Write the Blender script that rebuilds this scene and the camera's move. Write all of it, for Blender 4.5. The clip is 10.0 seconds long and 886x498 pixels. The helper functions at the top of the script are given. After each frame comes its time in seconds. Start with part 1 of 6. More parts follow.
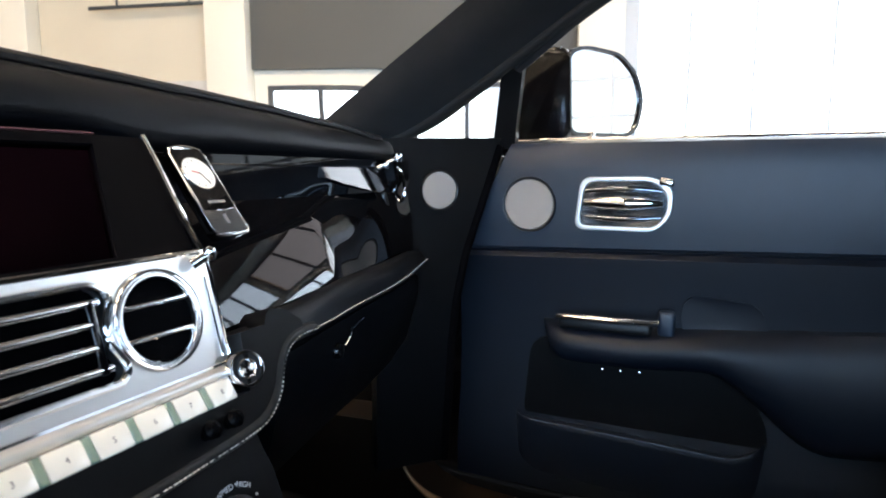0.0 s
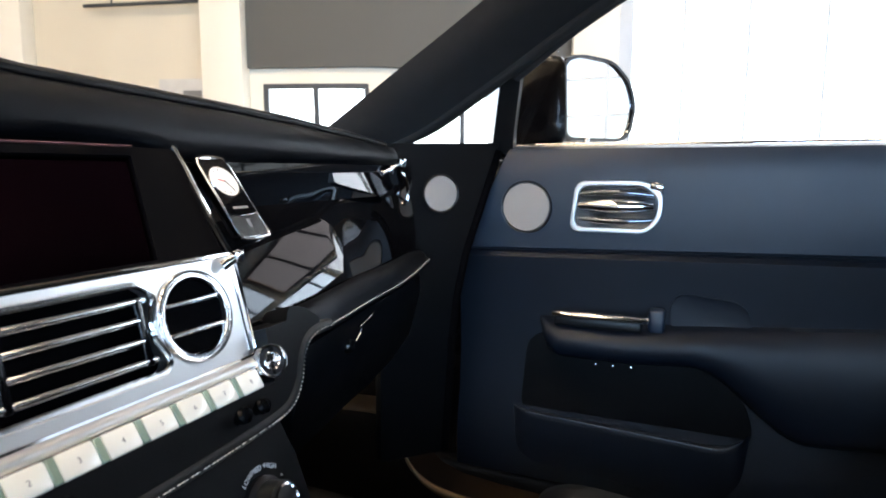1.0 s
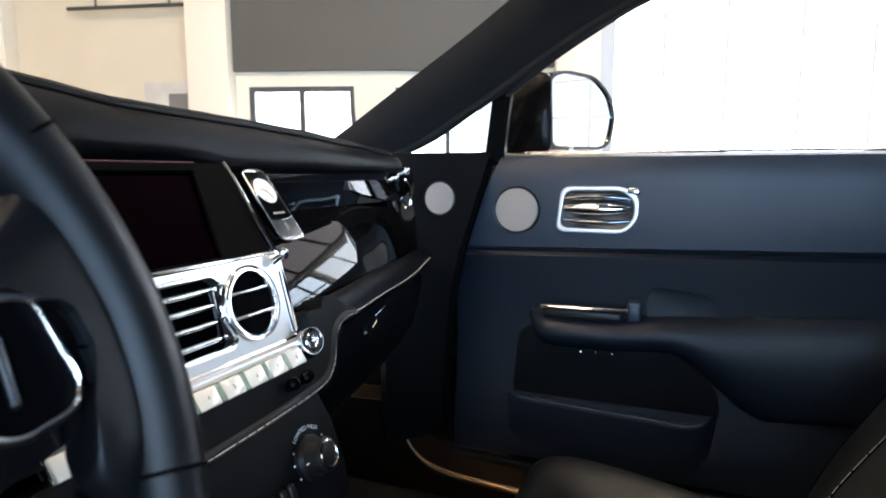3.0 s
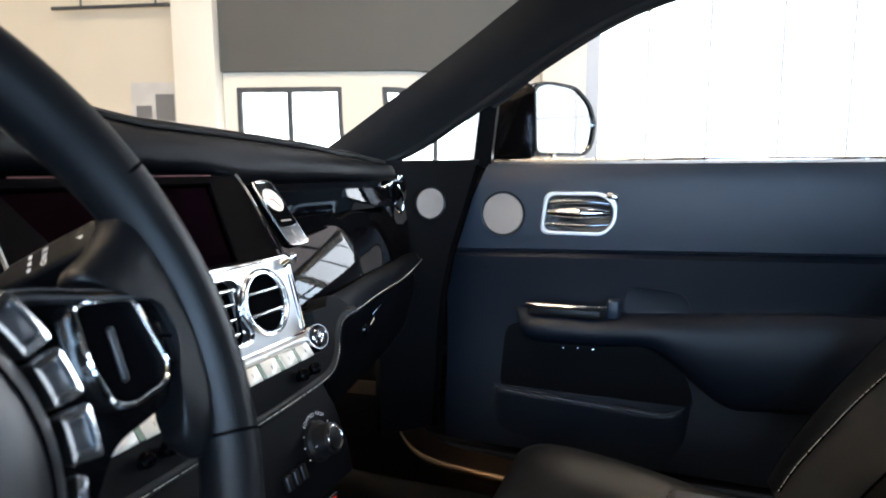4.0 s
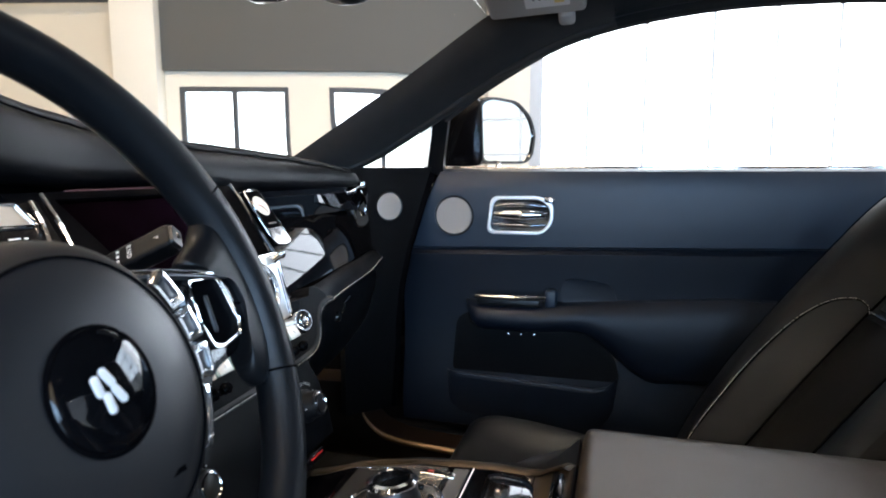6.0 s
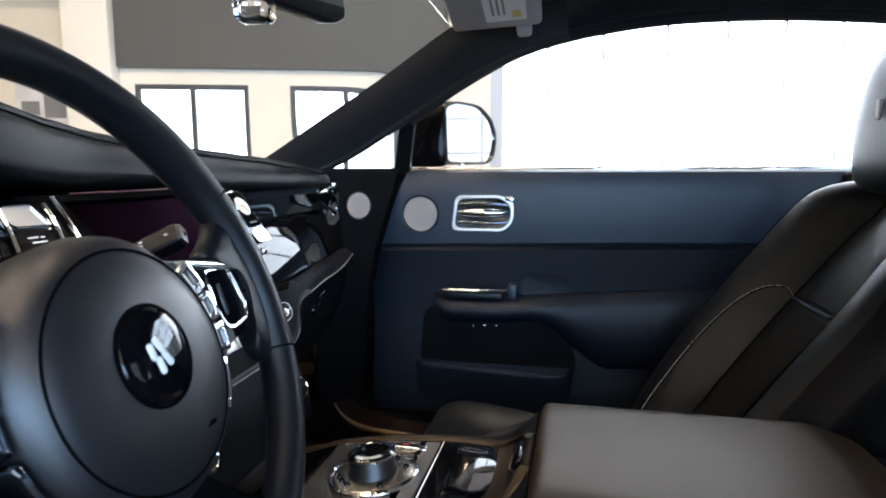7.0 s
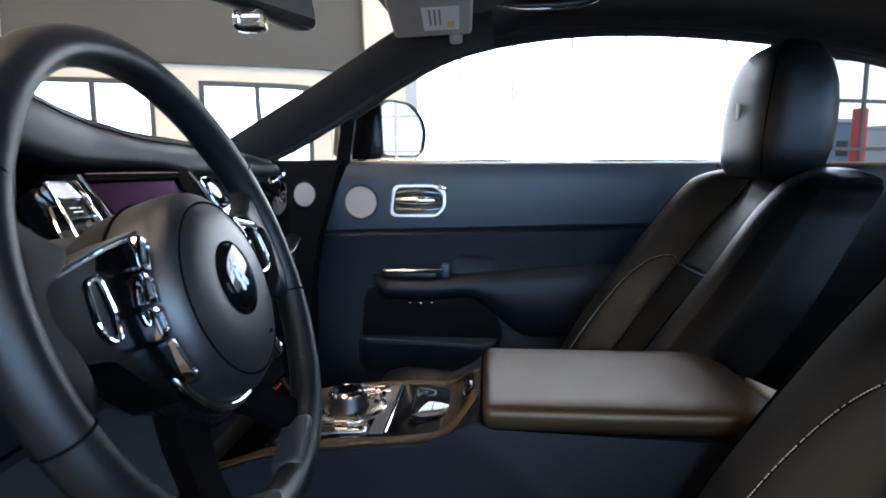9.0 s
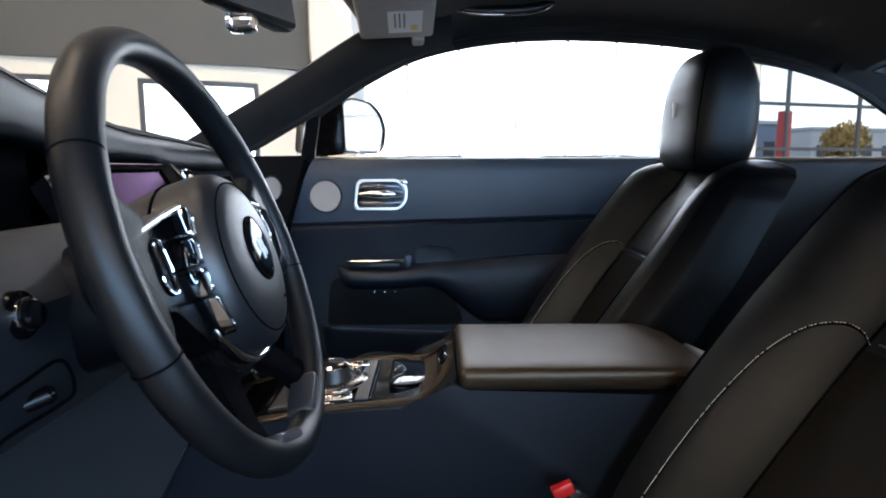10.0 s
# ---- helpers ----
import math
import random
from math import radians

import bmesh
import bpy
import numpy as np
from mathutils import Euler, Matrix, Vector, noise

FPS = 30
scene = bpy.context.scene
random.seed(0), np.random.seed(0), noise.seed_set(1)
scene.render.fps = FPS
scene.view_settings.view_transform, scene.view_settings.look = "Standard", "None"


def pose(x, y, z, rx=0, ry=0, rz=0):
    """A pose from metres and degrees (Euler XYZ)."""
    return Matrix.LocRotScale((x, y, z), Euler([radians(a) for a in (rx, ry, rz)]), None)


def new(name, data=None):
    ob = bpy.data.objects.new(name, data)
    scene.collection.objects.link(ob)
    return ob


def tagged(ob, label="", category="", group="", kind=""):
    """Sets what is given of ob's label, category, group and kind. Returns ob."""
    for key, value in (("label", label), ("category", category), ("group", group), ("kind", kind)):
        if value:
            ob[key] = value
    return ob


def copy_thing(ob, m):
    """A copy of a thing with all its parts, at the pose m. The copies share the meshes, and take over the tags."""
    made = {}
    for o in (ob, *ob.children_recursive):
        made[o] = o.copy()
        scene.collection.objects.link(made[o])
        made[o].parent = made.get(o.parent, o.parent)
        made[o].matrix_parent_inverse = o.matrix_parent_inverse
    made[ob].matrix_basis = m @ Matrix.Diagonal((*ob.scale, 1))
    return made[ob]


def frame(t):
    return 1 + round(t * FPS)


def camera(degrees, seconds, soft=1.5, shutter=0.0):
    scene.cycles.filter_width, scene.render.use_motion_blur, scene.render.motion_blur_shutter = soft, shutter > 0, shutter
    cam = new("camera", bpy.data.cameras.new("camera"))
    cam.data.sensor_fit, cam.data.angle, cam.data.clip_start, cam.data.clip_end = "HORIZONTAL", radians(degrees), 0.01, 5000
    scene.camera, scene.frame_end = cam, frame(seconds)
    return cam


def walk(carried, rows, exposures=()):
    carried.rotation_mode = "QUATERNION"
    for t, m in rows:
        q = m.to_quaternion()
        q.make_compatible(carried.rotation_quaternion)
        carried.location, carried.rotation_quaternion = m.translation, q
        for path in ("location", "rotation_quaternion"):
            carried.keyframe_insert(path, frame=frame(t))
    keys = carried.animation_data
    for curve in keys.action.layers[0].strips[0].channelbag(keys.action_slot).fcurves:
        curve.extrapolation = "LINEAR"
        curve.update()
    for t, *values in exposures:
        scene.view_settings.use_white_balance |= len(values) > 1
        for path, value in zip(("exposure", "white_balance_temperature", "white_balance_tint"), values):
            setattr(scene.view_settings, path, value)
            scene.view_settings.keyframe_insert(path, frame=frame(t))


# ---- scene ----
cam = camera(71.9, 10.0, 1.8)
cam.data.dof.use_dof, cam.data.dof.focus_distance, cam.data.dof.aperture_fstop = True, 0.80, 11.0
METRES, EYE, TILT, LEAN, TURN = 0.745, 0.93, -7.2, 0.0, 24.0
ROWS = [
    (0.0, 0.0, 0.0, 0.0, 0.0, 0.0, -0.0),
    (0.5, -0.0104, -0.0298, 0.0017, -0.36, -0.04, -0.04),
    (1.0, -0.0154, -0.0637, 0.0056, -0.51, -0.17, -0.06),
    (1.5, -0.0215, -0.0968, 0.0042, -0.68, -0.11, 0.08),
    (2.0, -0.0334, -0.1298, 0.0009, -1.08, -0.03, 0.17),
    (2.5, -0.0448, -0.1676, -0.0006, -1.5, -0.02, 0.2),
    (4.0, -0.0636, -0.3045, 0.0078, -3.05, -0.08, 0.54),
    (4.5, -0.0731, -0.3535, 0.0101, -3.97, -0.12, 0.52),
    (5.0, -0.0841, -0.4016, 0.0064, -5.07, -0.03, 0.64),
    (5.5, -0.0953, -0.4514, 0.0034, -6.39, -0.03, 0.81),
    (7.0, -0.1361, -0.6076, -0.0031, -11.43, -0.35, 1.58),
    (7.5, -0.159, -0.654, -0.0122, -13.25, -0.4, 1.83),
    (8.0, -0.1908, -0.6983, -0.0254, -15.18, -0.45, 2.04),
    (8.5, -0.2279, -0.7475, -0.0384, -17.2, -0.59, 2.27),
    (9.0, -0.2707, -0.796, -0.0523, -19.46, -0.74, 2.52),
    (9.5, -0.317, -0.8411, -0.0694, -21.92, -0.81, 2.84),
    (10.0, -0.3669, -0.888, -0.0834, -24.42, -0.96, 3.22),
]
walk(cam, [(t, pose(0, -0.21, EYE, TILT, LEAN, TURN) @ pose(METRES * x, METRES * y, METRES * z, 90 + pitch, roll, yaw)) for t, x, y, z, yaw, pitch, roll in ROWS],
     [(0.0, 0.28, 6000, 10), (2.5, 0.25, 6000, 10), (4.5, 0.18, 6000, 10), (7.5, 0.10, 5800, 10), (10.0, 0.08, 5800, 10)])

# ---- light: the showroom stands turned against the car ----
ROOM = Matrix.Rotation(radians(17.8), 4, "Z")     # room axes: s along the window wall, n towards it
WALL_N = 11.0

world = bpy.data.worlds.new("sky")
scene.world = world
world.use_nodes = True
wn = world.node_tree
sky = wn.nodes.new("ShaderNodeTexSky")
sky.sky_type, sky.sun_disc, sky.dust_density = "NISHITA", False, 0.6
sky.sun_elevation, sky.sun_rotation = radians(65), radians(60)
haze = wn.nodes.new("ShaderNodeHueSaturation")      # a thin white overcast
haze.inputs["Saturation"].default_value, haze.inputs["Value"].default_value = 0.42, 1.35
wn.links.new(sky.outputs[0], haze.inputs["Color"])
wn.links.new(haze.outputs[0], wn.nodes["Background"].inputs[0])
wn.nodes["Background"].inputs[1].default_value = 0.15


def window_lamp(name, s0, s1, z0, z1, n, power, color, inward):
    """Light that fills an opening; daylight where the window is real."""
    data = bpy.data.lights.new(name, "AREA")
    data.shape, data.size, data.size_y, data.energy, data.color = "RECTANGLE", s1 - s0, z1 - z0, power, color
    ob = new(name, data)
    ob.matrix_world = ROOM @ Matrix.Translation(((s0 + s1) / 2, n, (z0 + z1) / 2)) @ pose(0, 0, 0, -90 if inward else 90)
    return ob


DAY, DAY_COOL, BLUE, WARM = (0.97, 0.99, 1.0), (0.80, 0.91, 1.0), (0.50, 0.73, 1.0), (1.0, 0.66, 0.38)
window_lamp("window_daylight", 2.06, 11.5, 0.25, 6.6, 11.22, 1420, DAY, True)
# added warm glow above the bay, in place of a brown ceiling
window_lamp("window_daylight", 2.06, 14.3, 6.8, 9.4, 11.22, 85, WARM, True)
window_lamp("window_daylight", -4.56, -2.58, 0.9, 2.52, 11.22, 45, DAY, True)
window_lamp("window_daylight", -1.84, 0.14, 0.9, 2.52, 11.22, 45, DAY, True)
window_lamp("window_daylight", -3.0, 15.0, 0.3, 4.5, -8.22, 2900, BLUE, False)
window_lamp("window_daylight", 11.72, 20.2, 3.46, 6.6, 11.22, 906, DAY_COOL, True)
# added cool light high up, for the hub and key reflections
window_lamp("window_daylight", 14.6, 20.2, 6.8, 9.4, 11.22, 280, DAY_COOL, True)
east = window_lamp("window_daylight", -6.0, 10.0, 0.3, 9.0, 0, 5500, DAY_COOL, True)
east.matrix_world = ROOM @ Matrix.Translation((21.22, 2.0, 4.65)) @ pose(0, 0, 90) @ pose(0, 0, 0, -90)

# ---- materials ----


def nodes_of(name):
    mat = bpy.data.materials.new(name)
    mat.use_nodes = True
    nt = mat.node_tree
    return mat, nt, nt.nodes["Principled BSDF"]


def material(name, color, rough=0.5, metal=0.0, bump=0.0, scale=400.0, vary=0.25, coat=0.0, kind="noise", rough_vary=0.12, spec=0.5, stretch=(1, 1, 1), sheen=0.0, tint=None):
    """A surface with broad mottling, fine grain in the relief and uneven gloss."""
    mat, nt, b = nodes_of(name)
    L, N = nt.links, nt.nodes
    geo = N.new("ShaderNodeNewGeometry")
    mapping = N.new("ShaderNodeMapping")
    mapping.inputs["Scale"].default_value = stretch
    L.new(geo.outputs["Position"], mapping.inputs[0])
    broad = N.new("ShaderNodeTexNoise")
    broad.inputs["Scale"].default_value, broad.inputs["Detail"].default_value = scale / 40, 4
    L.new(mapping.outputs[0], broad.inputs["Vector"])
    if kind == "cells":
        fine = N.new("ShaderNodeTexVoronoi")
        fine.feature = "DISTANCE_TO_EDGE"
        fine.inputs["Scale"].default_value = scale
        out = fine.outputs["Distance"]
    else:
        fine = N.new("ShaderNodeTexNoise")
        fine.inputs["Scale"].default_value, fine.inputs["Detail"].default_value = scale, 3
        out = fine.outputs["Fac"]
    L.new(mapping.outputs[0], fine.inputs["Vector"])
    ramp = N.new("ShaderNodeMapRange")
    ramp.inputs[3].default_value, ramp.inputs[4].default_value = 1 - vary, 1 + vary
    L.new(broad.outputs["Fac"], ramp.inputs[0])
    mix = N.new("ShaderNodeMix")
    mix.data_type, mix.blend_type = "RGBA", "MULTIPLY"
    mix.inputs[0].default_value = 1.0
    mix.inputs[6].default_value = (*color, 1)
    L.new(ramp.outputs[0], mix.inputs[7])
    L.new(mix.outputs[2], b.inputs["Base Color"])
    rr = N.new("ShaderNodeMapRange")
    rr.inputs[3].default_value, rr.inputs[4].default_value = max(0, rough - rough_vary * rough), rough + rough_vary * rough
    L.new(broad.outputs["Fac"], rr.inputs[0])
    L.new(rr.outputs[0], b.inputs["Roughness"])
    b.inputs["Metallic"].default_value = metal
    b.inputs["Specular IOR Level"].default_value = spec
    b.inputs["Coat Weight"].default_value = coat
    if tint:
        b.inputs["Specular Tint"].default_value = (*tint, 1)
    b.inputs["Coat Roughness"].default_value = 0.03
    b.inputs["Sheen Weight"].default_value = sheen
    if bump:
        bp = N.new("ShaderNodeBump")
        bp.inputs["Strength"].default_value, bp.inputs["Distance"].default_value = bump, 0.0006
        L.new(out, bp.inputs["Height"])
        L.new(bp.outputs[0], b.inputs["Normal"])
    return mat


def glass(name, tint=(1, 1, 1), ior=1.45, rough=0.0):
    mat, nt, b = nodes_of(name)
    b.inputs["Base Color"].default_value = (*tint, 1)
    b.inputs["Transmission Weight"].default_value = 1.0
    b.inputs["Roughness"].default_value, b.inputs["IOR"].default_value = rough, ior
    return mat


def glow(name, color, strength):
    mat, nt, b = nodes_of(name)
    b.inputs["Base Color"].default_value = (*color, 1)
    b.inputs["Emission Color"].default_value = (*color, 1)
    b.inputs["Emission Strength"].default_value = strength
    return mat


LEATHER = material("black_leather", (0.005, 0.0054, 0.006), 0.40, bump=0.35, scale=900, kind="cells", vary=0.3, spec=0.40)
# the brown base and sheen tint carry the warm light from above
ARM_LEATHER = material("warm_tinted_console_leather", (0.021, 0.0145, 0.0086), 0.38, bump=0.3, scale=900, kind="cells", vary=0.25, spec=0.55, tint=(1.0, 0.80, 0.58))
CONSOLE_LEATHER = material("console_side_leather", (0.0036, 0.0049, 0.0078), 0.5, bump=0.3, scale=800, kind="cells", vary=0.25, spec=0.16)
SEAT_LEATHER = material("seat_leather", (0.0036, 0.0041, 0.0052), 0.36, bump=0.4, scale=700, kind="cells", vary=0.35, spec=0.38, rough_vary=0.25, tint=(0.90, 0.95, 1.0))
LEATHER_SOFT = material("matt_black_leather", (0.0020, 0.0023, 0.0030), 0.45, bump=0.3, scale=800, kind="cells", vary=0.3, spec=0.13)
DASH_LEATHER = material("dark_dashboard_leather", (0.0016, 0.0020, 0.0030), 0.38, bump=0.3, scale=800, kind="cells", vary=0.3, spec=0.14)
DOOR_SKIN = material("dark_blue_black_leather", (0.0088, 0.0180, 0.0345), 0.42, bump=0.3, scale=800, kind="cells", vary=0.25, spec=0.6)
# the door leather again, darkened to carry the shade below the crease
DOOR_LOW = material("shaded_door_leather", (0.0034, 0.0062, 0.0122), 0.46, bump=0.3, scale=800, kind="cells", vary=0.25, spec=0.30)
STALK_BLACK = material("matt_black_stalk_plastic", (0.0035, 0.0035, 0.004), 0.42, bump=0.2, scale=900, spec=0.1)
PERF = material("perforated_black_leather", (0.007, 0.0065, 0.006), 0.55, bump=0.8, scale=420, kind="cells", vary=0.2, spec=0.14)
RIM = material("steering_rim_leather", (0.0045, 0.005, 0.006), 0.36, bump=0.2, scale=1100, kind="cells", vary=0.3, spec=0.25)
HEADLINER = material("black_headliner_cloth", (0.0042, 0.0046, 0.0056), 0.9, bump=0.5, scale=1500, vary=0.2, sheen=0.08)
CARPET = material("black_carpet", (0.005, 0.005, 0.006), 0.95, bump=1.0, scale=700, vary=0.4)
PIANO = material("piano_black_lacquer", (0.0025, 0.0025, 0.003), 0.035, bump=0, vary=0.2, spec=0.45)
PLASTIC = material("black_plastic", (0.005, 0.005, 0.0055), 0.35, bump=0.2, scale=900)
PIANO_MID = material("black_lacquer_fascia", (0.002, 0.002, 0.0025), 0.02, bump=0, vary=0.2, spec=0.38)
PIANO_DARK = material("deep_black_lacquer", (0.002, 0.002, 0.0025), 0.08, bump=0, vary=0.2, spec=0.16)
SCREEN = material("dark_screen_glass", (0.0055, 0.0024, 0.0050), 0.20, metal=1.0, vary=0.2, rough_vary=0.3, tint=(0.66, 0.58, 0.68))
CHROME = material("polished_chrome", (0.90, 0.90, 0.91), 0.06, metal=1.0, vary=0.03, rough_vary=0.4)
SATIN_BRIGHT = material("bright_satin_metal", (0.93, 0.93, 0.93), 0.17, metal=1.0, vary=0.03, rough_vary=0.3)
ALU = material("satin_aluminium", (0.90, 0.90, 0.89), 0.38, metal=1.0, vary=0.05, bump=0.1, scale=600, stretch=(1, 0.05, 1))
SPEAKER = material("grey_speaker_mesh", (0.30, 0.295, 0.29), 0.55, metal=0.2, bump=1.0, scale=900, kind="cells", vary=0.06)
CRYSTAL = material("ivory_translucent_keys", (0.82, 0.81, 0.73), 0.12, vary=0.1, scale=120, coat=0.5)
KEY_GAP = material("tea_green_key_gap", (0.20, 0.27, 0.22), 0.2, vary=0.2, coat=0.5)
THREAD = material("pale_grey_thread", (0.62, 0.59, 0.55), 0.7, vary=0.15)
SEAT_THREAD = material("dull_grey_thread", (0.60, 0.58, 0.55), 0.7, vary=0.15)
SEAM = material("dark_seam", (0.0015, 0.0015, 0.002), 0.85, vary=0.1, spec=0.02)
DIAL = material("white_clock_dial", (0.80, 0.79, 0.74), 0.4, vary=0.05)
RED = material("red_plastic", (0.45, 0.012, 0.010), 0.35, vary=0.15)
RED_PAINT = material("red_painted_steel", (0.30, 0.03, 0.03), 0.5, vary=0.2, scale=40)
WHITE_PRINT = material("white_print", (0.7, 0.7, 0.7), 0.5, vary=0.05)
GREY_PRINT = material("grey_print", (0.16, 0.16, 0.16), 0.5, vary=0.05)
VISOR_CLOTH = material("pale_grey_visor_cloth", (0.36, 0.35, 0.34), 0.85, bump=0.4, scale=900, vary=0.1)
CAR_PAINT = material("black_car_paint", (0.004, 0.004, 0.005), 0.12, vary=0.2, coat=1.0)
GLASS = glass("clear_glass")
SCREEN_GLASS = glass("thin_windscreen_glass", (0.97, 0.98, 0.975), 1.03)
LENS = glass("grey_lens", (0.6, 0.6, 0.62))
MIRROR = material("mirror_silver", (0.93, 0.94, 0.94), 0.01, metal=1.0, vary=0.01)
# lacquer with its reflections taken out, for the left pod and pull knobs
POD_BLACK = material("dulled_black_lacquer", (0.0018, 0.0018, 0.0022), 0.22, bump=0, vary=0.2, spec=0.035)
CHAMPAGNE = material("champagne_satin_metal", (0.52, 0.48, 0.42), 0.24, metal=1.0, vary=0.06, scale=200)
GREY_BAND = material("grey_satin_strip", (0.16, 0.16, 0.165), 0.30, metal=0.6, vary=0.1)
SATIN_GREY = material("satin_dark_grey", (0.055, 0.057, 0.062), 0.32, metal=0.4, vary=0.1)
SILL_LEATHER = material("dark_brown_leather", (0.014, 0.009, 0.006), 0.33, bump=0.2, scale=800, kind="cells", vary=0.3, spec=0.4)
# key chrome darkened to paint in the dimmer reflections on the left
KEY_CHROME = material("dimmed_chrome_keys", (0.48, 0.50, 0.54), 0.07, metal=1.0, vary=0.05)
BOWL_METAL = material("grey_bowl_metal", (0.20, 0.22, 0.25), 0.10, metal=1.0, vary=0.08)
DARK_MIRROR = material("smoked_mirror_metal", (0.22, 0.24, 0.28), 0.06, metal=1.0, vary=0.05)
HUB_LEATHER = material("smooth_hub_leather", (0.006, 0.0065, 0.008), 0.38, bump=0.15, scale=1100, kind="cells", vary=0.2, spec=0.6)
KNEE_LEATHER = material("smooth_knee_leather", (0.008, 0.0092, 0.012), 0.5, bump=0.25, scale=900, kind="cells", vary=0.2, spec=0.32)
SILL_HIGHLIGHT = material("sill_highlight_bronze", (0.42, 0.29, 0.17), 0.46, metal=1.0, vary=0.1, scale=150)
RUBBER = material("black_rubber", (0.012, 0.012, 0.012), 0.7, vary=0.2)
WALL_PAINT = material("off_white_wall_paint", (0.80, 0.755, 0.655), 0.8, bump=0.15, scale=60, vary=0.06)
BEIGE_PAINT = material("beige_wall_paint", (0.62, 0.565, 0.455), 0.8, bump=0.15, scale=60, vary=0.08)
PANEL_GREY = material("grey_band_panel", (0.105, 0.103, 0.095), 0.75, bump=0.1, scale=30, vary=0.08)
FRAME_GREY = material("dark_grey_window_frame", (0.05, 0.055, 0.06), 0.45, vary=0.15, scale=60)
FRAME_PALE = material("pale_aluminium_frame", (0.50, 0.53, 0.56), 0.4, vary=0.1, scale=60)
FLOOR_TILE = material("polished_grey_floor", (0.10, 0.095, 0.088), 0.3, vary=0.15, scale=20)
CEILING_MAT = material("brown_ceiling_boards", (0.14, 0.105, 0.075), 0.85, bump=0.1, scale=30, vary=0.08)
PAPER = material("faded_poster_paper", (0.55, 0.54, 0.52), 0.7, vary=0.25, scale=120)
ASPHALT = material("asphalt", (0.06, 0.06, 0.06), 0.9, bump=0.6, scale=60, vary=0.25)
FACADE = material("blue_grey_facade", (0.22, 0.27, 0.34), 0.7, vary=0.15, scale=20)
FACADE_WHITE = material("white_facade", (0.7, 0.7, 0.68), 0.7, vary=0.1, scale=20)
FOLIAGE = material("yellow_autumn_leaves", (0.48, 0.34, 0.12), 0.8, vary=0.5, scale=60)
BARK = material("brown_bark", (0.10, 0.07, 0.05), 0.9, vary=0.4, scale=80, bump=1)
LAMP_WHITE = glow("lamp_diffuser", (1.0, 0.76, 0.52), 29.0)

# ---- mesh tools ----
BASE = {}


def thing(name, at, label, category, group="", kind=""):
    ob = new(name)
    ob.location = at
    ob.empty_display_size = 0.05
    BASE[ob.name] = Vector(at)
    return tagged(ob, label, category, group, kind)


def mesh_of(name, bm, mat, smooth=40):
    bmesh.ops.recalc_face_normals(bm, faces=bm.faces)
    me = bpy.data.meshes.new(name)
    bm.to_mesh(me)
    bm.free()
    me.materials.append(mat)
    if smooth:
        me.shade_smooth()
        me.set_sharp_from_angle(angle=radians(smooth))
    return me


def part(name, bm, mat, parent=None, label="", m=None, smooth=40):
    """Links a bmesh, given in world axes (or put there by m), as one mesh under its thing or part."""
    if m is not None:
        bm.transform(m)
    ob = new(name, mesh_of(name, bm, mat, smooth))
    if parent is not None:
        ob.parent = parent
        ob.matrix_parent_inverse = Matrix.Translation(-BASE.get(parent.name, Vector((0, 0, 0))))
    return tagged(ob, label)


def rbox(size, at=(0, 0, 0), bevel=0.0, seg=3, rot=(0, 0, 0)):
    """A box with rounded edges."""
    bm = bmesh.new()
    bmesh.ops.create_cube(bm, size=1)
    bmesh.ops.scale(bm, vec=size, verts=bm.verts)
    if bevel:
        bmesh.ops.bevel(bm, geom=list(bm.edges), offset=bevel, segments=seg, profile=0.5, affect="EDGES")
    bm.transform(pose(*at, *rot))
    return bm


def join(*bms):
    out = bmesh.new()
    for b in bms:
        me = bpy.data.meshes.new("tmp")
        b.to_mesh(me)
        b.free()
        out.from_mesh(me)
        bpy.data.meshes.remove(me)
    return out


def loft(rings, closed=True, caps=True, loop=False):
    """A skin over rings of equal count."""
    bm = bmesh.new()
    vs = [[bm.verts.new(p) for p in r] for r in rings]
    n = len(vs[0])
    pairs = list(zip(vs, vs[1:])) + ([(vs[-1], vs[0])] if loop else [])
    for a, b in pairs:
        for i in range(n if closed else n - 1):
            j = (i + 1) % n
            bm.faces.new((a[i], a[j], b[j], b[i]))
    if caps and closed and not loop:
        bm.faces.new(vs[0][::-1])
        bm.faces.new(vs[-1])
    return bm


def spline(points, n):
    """n points along a smooth curve through the given ones."""
    P = [Vector(p) for p in points]
    P = [2 * P[0] - P[1]] + P + [2 * P[-1] - P[-2]]
    out, m = [], len(P) - 3
    for k in range(n):
        f = k / (n - 1) * m
        i = min(int(f), m - 1)
        u = f - i
        a, b, c, d = P[i:i + 4]
        out.append(0.5 * ((2 * b) + (c - a) * u + (2 * a - 5 * b + 4 * c - d) * u * u + (3 * b - a - 3 * c + d) * u ** 3))
    return out


def tube(path, radius, seg=10, flat=1.0, up=(0, 0, 1), closed=False, caps=True):
    """A rod along a path; radius may be a list; flat squashes it along up."""
    P = [Vector(p) for p in path]
    n = len(P)
    rr = radius if isinstance(radius, (list, tuple)) else [radius] * n
    rings = []
    for i, p in enumerate(P):
        t = (P[(i + 1) % n] - P[i - 1]) if closed or 0 < i < n - 1 else (P[1] - P[0] if i == 0 else P[-1] - P[-2])
        t.normalize()
        a = t.cross(Vector(up))
        a = a.normalized() if a.length > 1e-6 else t.orthogonal().normalized()
        b = t.cross(a)
        rings.append([p + rr[i] * (math.cos(q) * a + flat * math.sin(q) * b) for q in [2 * math.pi * k / seg for k in range(seg)]])
    return loft(rings, caps=caps and not closed, loop=closed)


